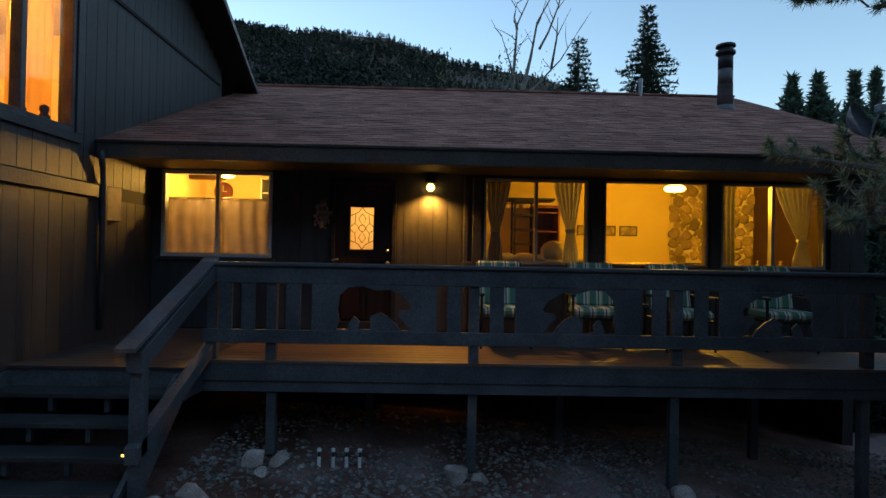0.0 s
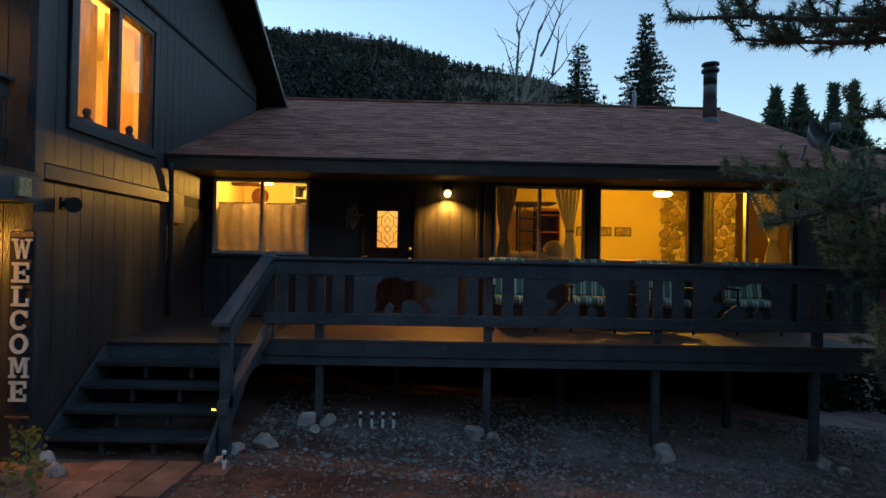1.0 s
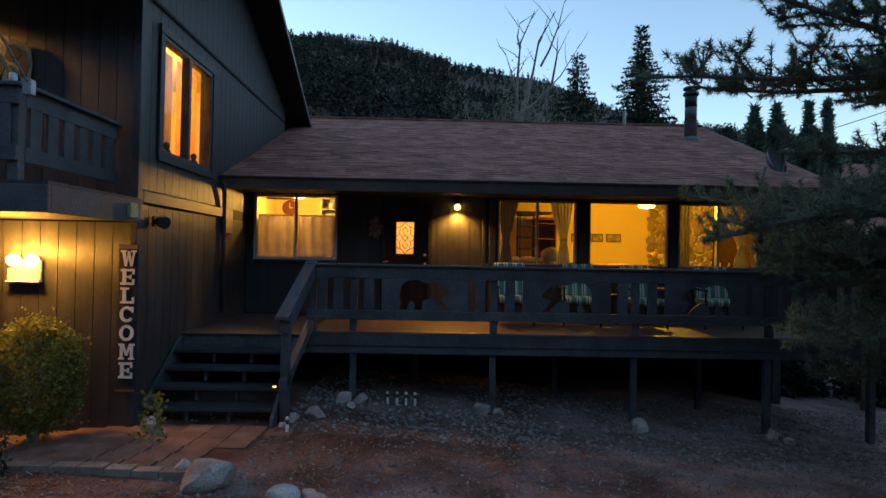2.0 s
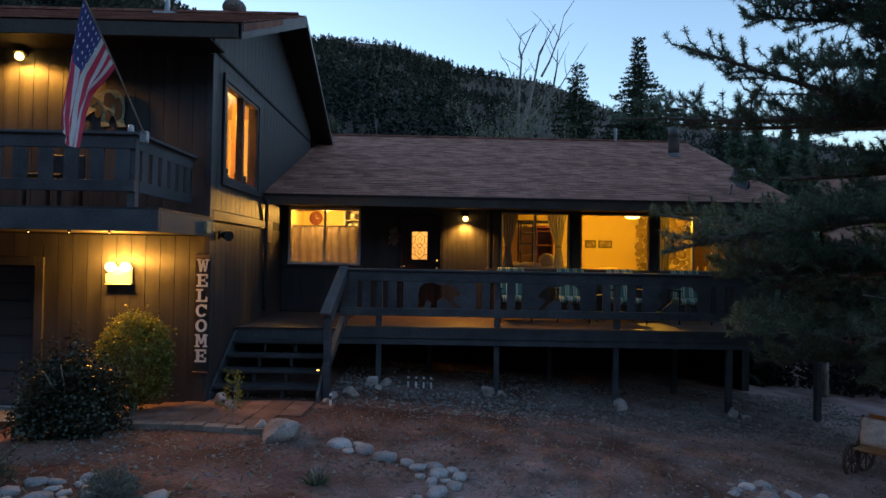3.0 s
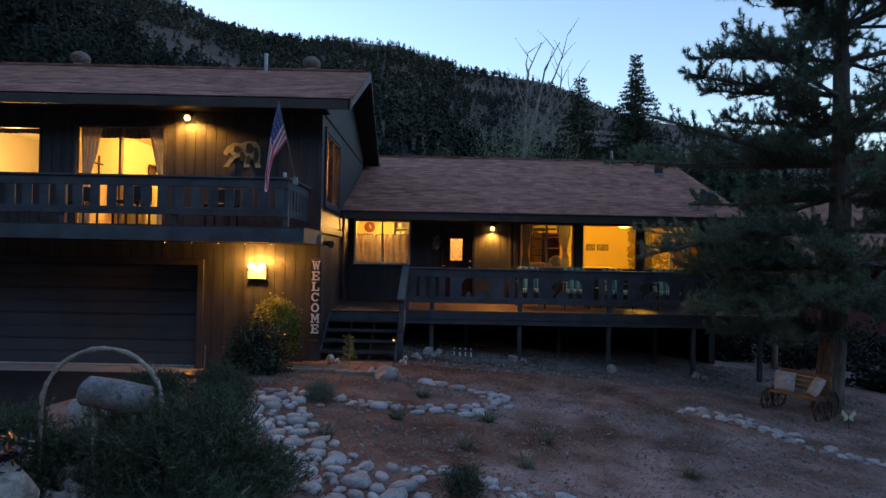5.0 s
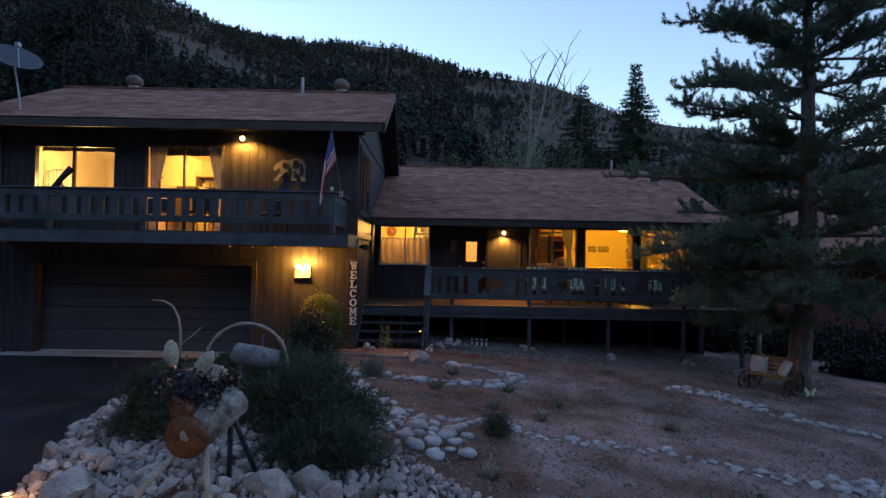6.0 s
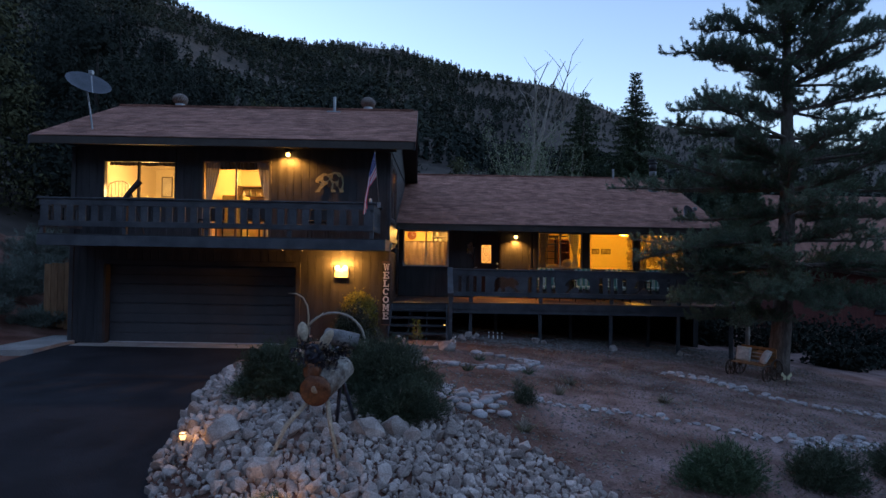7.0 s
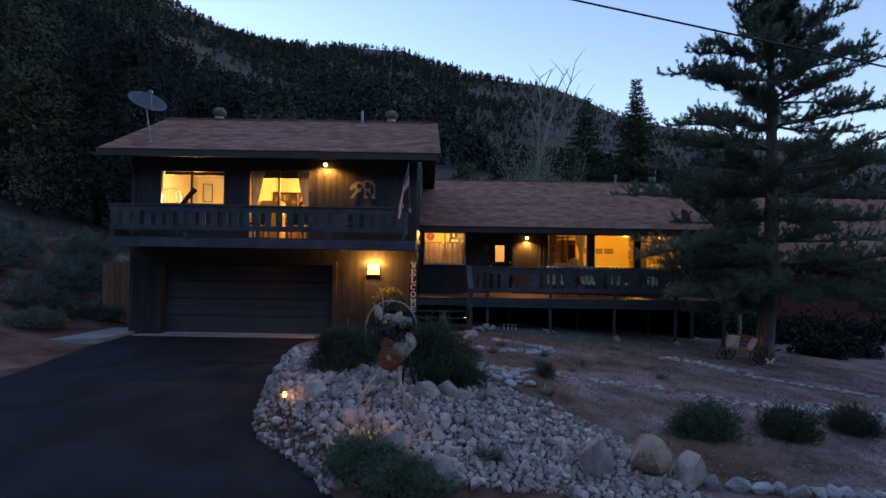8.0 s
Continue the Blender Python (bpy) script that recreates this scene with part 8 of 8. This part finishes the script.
bm = tube(bmesh.new(), [(hx - 0.13, hy - 0.03, 1.70), (hx - 0.10, hy - 0.025, 1.69), (hx + 0.1, hy, 1.65), (hx + 0.31, hy + 0.04, 1.60)], [0.07, 0.105, 0.115, 0.105], 14)
for v in bm.verts:
    v.co += Vector((0.3, 0.3, 1)) * 0.02 * noise.noise(v.co * 6)
part("log", bm, GREYLOG, t, "", True)
for dx in (-0.05, 0.22):
    part("stake", tube(bmesh.new(), [(hx + dx * 1.2, hy + 0.02, hz - 0.05), (hx + dx, hy, 1.62)], 0.02, 7), DEAD_WOOD, t)


# ---- path lights ----
def path_light(x, y):
    z = ground_height(x, y)
    t = thing("path_light", (x, y, z), "small lit path light on a black stake in the rocks", "path light", "path lights")
    part("stake", tube(bmesh.new(), [(x, y, z - 0.05), (x, y, z + 0.15)], 0.010, 8), BLACK, t)
    part("lens", lathe(bmesh.new(), x, y, [(0.024, z + 0.15), (0.036, z + 0.205)], 14), SHADE_LIT, t, "glowing amber lens")
    part("cap", lathe(bmesh.new(), x, y, [(0.042, z + 0.206), (0.04, z + 0.218), (0.01, z + 0.226)], 14), STEEL, t)


path_light(-4.125, -3.755)
path_light(-2.81, -4.97)
for x, y in ((-0.03, 6.3), (0.10, 6.33), (0.225, 6.36), (0.35, 6.38), (-1.02, 4.72)):
    z = ground_height(x, y)
    t = thing("solar_stake", (x, y, z), "small unlit white solar stake light under the deck", "path light", "solar stakes")
    part("tube", lathe(bmesh.new(), x, y, [(0.018, z - 0.02), (0.018, z + 0.09), (0.012, z + 0.10)], 10), WHITE, t)
    part("neck", lathe(bmesh.new(), x, y, [(0.010, z + 0.10), (0.010, z + 0.15)], 8), BLACK, t)
    part("cap", lathe(bmesh.new(), x, y, [(0.020, z + 0.15), (0.022, z + 0.175), (0.008, z + 0.185)], 10), WHITE, t)


# ---- wagon bench ----
def wagon_bench():
    m = pose(5.94, 3.55, ground_height(5.94, 3.55), 0, 0, -60) @ Matrix.Scale(0.88, 4)
    BW = material("varnished_bench_slat", (0.24, 0.10, 0.035), (0.36, 0.17, 0.07), 5, 0.5, 0.3, 40, stretch=(1, 1, 1), random_by=0.15)
    t = thing("wagon_bench", (0, 0, 0), "wooden garden bench with wagon-wheel ends under the pine", "bench")
    WH = material("dark_wheel_wood", (0.045, 0.028, 0.020), (0.09, 0.06, 0.045), 6, 0.7, 0.3, 40)
    for x in (-0.50, 0.50):
        for yy, rad in ((-0.20, 0.21), (0.22, 0.27)):
            ring = bmesh.new()
            pts = [(x, yy + rad * math.cos(a), rad + rad * math.sin(a)) for a in [6.283 * k / 20 for k in range(21)]]
            tube(ring, pts, 0.024, 6, False)
            w = part("wheel", ring, WH, t)
            part("hub", boxed(x - 0.04, x + 0.04, yy - 0.035, yy + 0.035, rad - 0.035, rad + 0.035, 0.01), WH, w)
            for k in range(8):
                a = 6.283 * k / 8
                part("spoke", tube(bmesh.new(), [(x, yy, rad), (x, yy + (rad - 0.01) * math.cos(a), rad + (rad - 0.01) * math.sin(a))], 0.010, 5), WH, w)
        part("back_post", boxed(x * 0.9 - 0.025, x * 0.9 + 0.025, 0.24, 0.28, 0.30, 0.80), BW, t)
    for i in range(4):
        part("seat_slat", boxed(-0.46, 0.46, -0.26 + i * 0.12, -0.155 + i * 0.12, 0.38, 0.405, 0.006), BW, t)
    for i in range(4):
        part("back_slat", boxed(-0.46, 0.46, 0.225, 0.24, 0.46 + i * 0.095, 0.535 + i * 0.095, 0.005), BW, t)
    t.matrix_basis = m
    PIL = material("printed_cushion_cloth", (0.42, 0.40, 0.37), (0.62, 0.60, 0.56), 14, 0.9, 0.3, 160)
    for x, tilt, tw in ((-0.30, -14, 4), (0.30, -28, -40)):
        bm = bmesh.new()
        bmesh.ops.create_grid(bm, x_segments=12, y_segments=12, size=0.5)
        top = list(bm.verts)
        for v in top:
            u, w = v.co.x * 2, v.co.y * 2
            v.co = Vector((v.co.x * 0.40, v.co.y * 0.40, 0.065 * (1 - u ** 4) * (1 - w ** 4)))
        dup = bmesh.ops.duplicate(bm, geom=list(bm.faces))
        for v in [g for g in dup["geom"] if isinstance(g, bmesh.types.BMVert)]:
            v.co.z = -v.co.z
        bmesh.ops.remove_doubles(bm, verts=bm.verts, dist=0.0005)
        bmesh.ops.recalc_face_normals(bm, faces=bm.faces)
        me = bpy.data.meshes.new("cushion")
        bm.to_mesh(me)
        bm.free()
        me.materials.append(PIL)
        me.shade_smooth()
        ob = tagged(new("cushion", me), "pale printed square cushion leaning on the bench", "cushion", "cushions on the bench")
        ob.matrix_world = m @ pose(x, 0.06, 0.59, 90 + tilt, 0, tw)


wagon_bench()
bx, by = 6.23, 2.72
bz = ground_height(bx, by)
t = thing("garden_ornament", (bx, by, bz), "pale yellow winged ornament on a thin stake", "garden ornament")
part("stake", tube(bmesh.new(), [(bx, by, bz - 0.05), (bx, by, bz + 0.22)], 0.005, 6), BLACK, t)
wg = bmesh.new()
for s in (-1, 1):
    prism(wg, [(bx, bz + 0.20), (bx + s * 0.10, bz + 0.31), (bx + s * 0.12, bz + 0.24), (bx + s * 0.07, bz + 0.20), (bx + s * 0.08, bz + 0.13), (bx + s * 0.02, bz + 0.15)], by - 0.004, by + 0.004)
part("wings", wg, material("pale_yellow_enamel", (0.60, 0.58, 0.34), (0.72, 0.70, 0.46), 9, 0.5, 0.1), t)

# weathered post under the pine
bm = tube(bmesh.new(), [(8.70, 8.9, ground_height(8.7, 8.9) - 0.05), (8.72, 8.9, 0.45), (8.69, 8.88, 0.95)], [0.08, 0.065, 0.05], 10)
for v in bm.verts:
    v.co += Vector((1, 1, 0)) * 0.03 * noise.noise(v.co * 7)
solo("weathered_stump", bm, DEAD_WOOD, "thin pale weathered stump in the shade beyond the bench", "stump", smooth=True)

# pot and stake beside the garage wall
ptx, pty = -4.05, 2.25
z = ground_height(ptx, pty)
bm = lathe(bmesh.new(), ptx, pty, [(0.09, z - 0.01), (0.16, z + 0.05), (0.19, z + 0.10), (0.17, z + 0.10), (0.14, z + 0.06)], 20)
solo("clay_bowl", bm, RED_WOOD, "shallow dark red clay bowl on the ground", "bowl", smooth=True)
bm = tube(bmesh.new(), [(-4.5, 3.6, 0.38), (-4.48, 3.6, 0.75), (-4.47, 3.6, 1.05)], 0.012, 6)
solo("garden_stake", bm, STEEL, "thin pale garden stake by the driveway", "stake")
boulder(-2.45, 4.55, 0.10, 0.09, 0.14, 2, "small pale stone at the foot of the wall", 0.4)
boulder(-2.3, 4.45, 0.09, 0.08, 0.09, 3, "small pale stone at the foot of the wall", 1.4)

# ---- wooden fence beside the garage ----
fn = thing("wooden_fence", (-12, 6, 0.5), "short run of weathered brown board fence beside the garage", "fence")
FW_ = material("weathered_fence_board", (0.22, 0.105, 0.05), (0.34, 0.18, 0.095), 4, 0.85, 0.4, 40, random_by=0.2, stretch=(5, 5, 0.6))
for i in range(9):
    x0 = -12.52 + i * 0.19
    zz = ground_height(x0, 6.2)
    board("fence_board", FW_, fn, x0, x0 + 0.175, 6.2, 6.22, zz, 2.36 + 0.02 * (i % 2) + 0.012 * i)
for zz in (0.8, 1.6):
    board("rail", FW_, fn, -12.52, -10.87, 6.22, 6.26, zz, zz + 0.08)

# ---- neighbouring house beyond the pine ----
nh = thing("neighbour_house", (24, 17, -0.6), "dark red house with a brown shingle roof beyond the pine", "house")
REDW = material("dark_red_board_wall", (0.11, 0.028, 0.022), (0.17, 0.05, 0.04), 3, 0.8, 0.3, 20, stretch=(4, 4, 0.5))
part("wall", boxed(13.6, 31, 14.5, 22, -1.2, 2.75), REDW, nh)
bm = roof_slab(bmesh.new(), 13.0, 31.6, 13.0, 31.6, 13.8, 2.65, 18.2, 6.1, 0.15)
roof_slab(bm, 13.0, 31.6, 13.0, 31.6, 22.7, 2.65, 18.21, 6.1, 0.15)
part("roof", bm, [SHINGLE, SOFFIT], nh)
for x in (17.2, 21.4, 27):
    w = part("window", boxed(x, x + 1.2, 14.44, 14.5, 0.7, 1.9), BLACK, nh)
    part("frame", boxed(x - 0.06, x + 1.26, 14.42, 14.46, 0.62, 0.69), TRIM, w)
part("door", boxed(25.2, 26.1, 14.44, 14.5, -0.6, 1.5), BLACK, nh)

# overhead service cable
bm = tube(bmesh.new(), [(-14 + 2.2 * k, -5.2 + 0.02 * k, 8.24 - 0.425 * k + 0.004 * (k - 7) ** 2) for k in range(15)], 0.011, 6)
solo("overhead_cable", bm, BLACK, "black overhead cable crossing above the yard", "cable", smooth=True)
bm = tube(bmesh.new(), [(7.3 + 1.6 * q, 12.8 + 0.2 * q, 4.95 + 0.62 * q + 0.016 * (q - 5) ** 2 - 0.4) for q in range(11)], 0.011, 6)
solo("service_cable", bm, BLACK, "thin black service cable rising from the end of the roof", "cable", smooth=True)


# ---- litter: gravel, chips and dry needles over the soil ----
def litter(name, count, region, size, mat, label, seed, flat=False):
    rr = random.Random(seed)
    vs, fs = [], []
    while count > 0:
        x, y = rr.uniform(*region[:2]), rr.uniform(*region[2:])
        if x < between(EDGE, y) + 0.25 or y < -4.9 or in_bed(x, y) or (y > 8.4):
            continue
        if noise.noise((x * 0.9, y * 0.9, seed)) + rr.uniform(-0.5, 0.5) < -0.15:
            continue
        if y > 3.1 and y < 5.0 and -4.3 < x < -1.2:
            continue
        count -= 1
        z = ground_height(x, y)
        s = size * rr.uniform(0.5, 1.4)
        k = len(vs)
        if flat:
            a = rr.uniform(0, 6.28)
            d = Vector((math.cos(a), math.sin(a), rr.uniform(-0.3, 0.7))) * s
            e = Vector((-math.sin(a), math.cos(a), rr.uniform(-0.3, 0.3))) * s * 0.16
            c = Vector((x, y, z + 0.006 + 0.3 * s))
            vs += [c - d - e, c - d + e, c + d + e, c + d - e]
            fs.append((k, k + 1, k + 2, k + 3))
        else:
            pts = [Vector((rr.gauss(0, 1), rr.gauss(0, 1), rr.gauss(0, 1))).normalized() * s * rr.uniform(0.7, 1.1) for _ in range(4)]
            base = [Vector((math.cos(a) * s, math.sin(a) * s * 0.8, rr.uniform(-0.2, 0.5) * s)) for a in (0.3, 1.5, 2.9, 4.2, 5.4)]
            top = Vector((rr.gauss(0, 0.3) * s, rr.gauss(0, 0.3) * s, s * rr.uniform(0.6, 1.0)))
            vs += [Vector((x, y, z)) + p for p in base] + [Vector((x, y, z)) + top]
            fs += [(k + i, k + (i + 1) % 5, k + 5) for i in range(5)]
    ob = new(name, mesh_from(name, vs, fs, [mat]))
    tagged(ob, label, "litter", "", "stuff")


CHIP = material("bark_chips", (0.10, 0.055, 0.035), (0.24, 0.17, 0.13), 3, 0.9, 0, 30, random_by=0.5)
GRAVEL = material("grey_gravel", (0.13, 0.115, 0.105), (0.27, 0.24, 0.22), 6, 0.9, 0, 40, random_by=0.4)
litter("gravel", 9000, (-1.2, 8.5, 4.9, 8.4), 0.026, GRAVEL, "loose pale gravel under and before the deck", 701)
litter("gravel", 10000, (-3.2, 9, -4.9, 5.4), 0.019, GRAVEL, "thin scatter of grey gravel over the yard soil", 702)
litter("bark_mulch", 38000, (-4.6, 9, -4.9, 5.8), 0.024, CHIP, "scattered bark chips and dry needles on the soil", 703, True)
litter("dry_straw", 7000, (-4.4, 9, -4.9, 5.0), 0.026, DRYG, "dry straw lying over the yard", 704, True)


# ---- siding boards and roof shingles, piece by piece ----
siding(main_wall, "x", MX0 + 0.03, MX1, MW - 0.001, 1.49, 3.62, [(o[0] - 0.01, o[1] + 0.01, o[2] - 0.05, o[3] + 0.01) for o in MAIN_OPEN])
siding(wing_wall, "x", WING_X0, WING_X1 - 0.02, WING_Y0 - 0.001, 0.42, 2.86, [(GARAGE_OPEN[0] - 0.12, GARAGE_OPEN[1] + 0.12, 0.0, 2.54)])
siding(wing_wall, "x", WING_X0, WING_X1 - 0.02, WING_Y0 - 0.001, 3.14, 5.42, [(o[0] - 0.01, o[1] + 0.01, o[2] - 0.05, o[3] + 0.01) for o in (BED_WIN, SLIDER)])
siding(side_wall, "y", WING_Y0 + 0.09, 8.56, WING_X1 + 0.001, 0.5, 3.1, [], 0.2, 1)
siding(side_wall, "y", WING_Y0 + 0.09, WING_Y1, WING_X1 + 0.001, 3.26, 5.2, [(SIDE_WIN[0] - 0.1, SIDE_WIN[1] + 0.1, SIDE_WIN[2] - 0.1, SIDE_WIN[3] + 0.1)], 0.2, 1, wing_top)
# thin batten across the gable, falling slightly to fit the camera's view
bt = thing("gable_batten", (WING_X1, 7, 5.6), "thin dark batten across the gable siding", "batten", "", "structure")
part("batten", prism(bmesh.new(), [(WING_Y0 + 0.1, 5.49), (10.9, 5.42), (10.9, 5.46), (WING_Y0 + 0.1, 5.53)], WING_X1 + 0.014, WING_X1 + 0.035, "x"), SIDING_CORE, bt)


def shingles(parent, x0e, x1e, x0r, x1r, ye, ze, yr, zr, seed, near):
    """Courses of separate tabs from eave to ridge; the lowest ones are objects of their own."""
    rr = random.Random(seed)
    run, rise = yr - ye, zr - ze
    ln = math.hypot(run, rise)
    slope = math.atan2(rise, run)
    rows = int(ln / 0.135)
    vs, fs = [], []
    tab = UNIT.copy()
    tab.materials.append(SHINGLE)
    made = 0
    o = ORIGIN[parent.name]
    for j in range(rows):
        u = (j + 0.5) / rows
        a, b = x0e + (x1e - x0e) * u, x1e + (x1r - x1e) * u
        a = x0e + (x0r - x0e) * u
        x = a - rr.uniform(0, 0.25)
        while x < b - 0.03:
            w = rr.uniform(0.24, 0.34)
            p0, p1 = max(a, x), min(b, x + w - 0.006)
            x += w
            if p1 - p0 < 0.03:
                continue
            lift = 0.010 + rr.uniform(0, 0.006)
            m = Matrix.LocRotScale((( p0 + p1) / 2, ye + run * u, ze + rise * u + lift), Euler((slope - 0.035, 0, 0)), (p1 - p0, ln / rows * 1.15, 0.010))
            if made < near:
                ob = new("shingle", tab)
                ob.parent = parent
                ob.matrix_basis = Matrix.Translation(-o) @ m
                made += 1
            else:
                k = len(vs)
                vs += [m @ v.co - o for v in UNIT.vertices]
                fs += [tuple(k + i for i in p.vertices) for p in UNIT.polygons]
    ob = new("shingle_courses", mesh_from("shingle_courses", vs, fs, [SHINGLE]))
    ob.parent = parent
    tagged(ob, "", "", "", "stuff")


shingles(main_roof, -2.78, 7.15, -2.78, 7.45, ME_Y - 0.03, ME_Z - 0.02, MR_Y, MR_Z - 0.02, 801, 290)
shingles(wing_roof, -11.45, -2.08, -11.45, -2.22, WING_EAVE_Y - 0.03, WING_EAVE_Z - 0.02, WING_RIDGE_Y, WING_RIDGE_Z - 0.02, 802, 200)
bm = bmesh.new()
for i in range(46):
    x = -2.75 + i * 0.222
    box(bm, x, x + 0.215, MR_Y - 0.13, MR_Y + 0.02, MR_Z - 0.03, MR_Z + 0.006, 0, Matrix.Translation((0, 0, 0)))
tagged(part("ridge_caps", bm, SHINGLE, main_roof), "", "", "", "stuff")
bm = bmesh.new()
for i in range(41):
    x = -11.45 + i * 0.222
    box(bm, x, x + 0.215, WING_RIDGE_Y - 0.13, WING_RIDGE_Y + 0.02, WING_RIDGE_Z - 0.04, WING_RIDGE_Z + 0.006)
tagged(part("ridge_caps", bm, SHINGLE, wing_roof), "", "", "", "stuff")
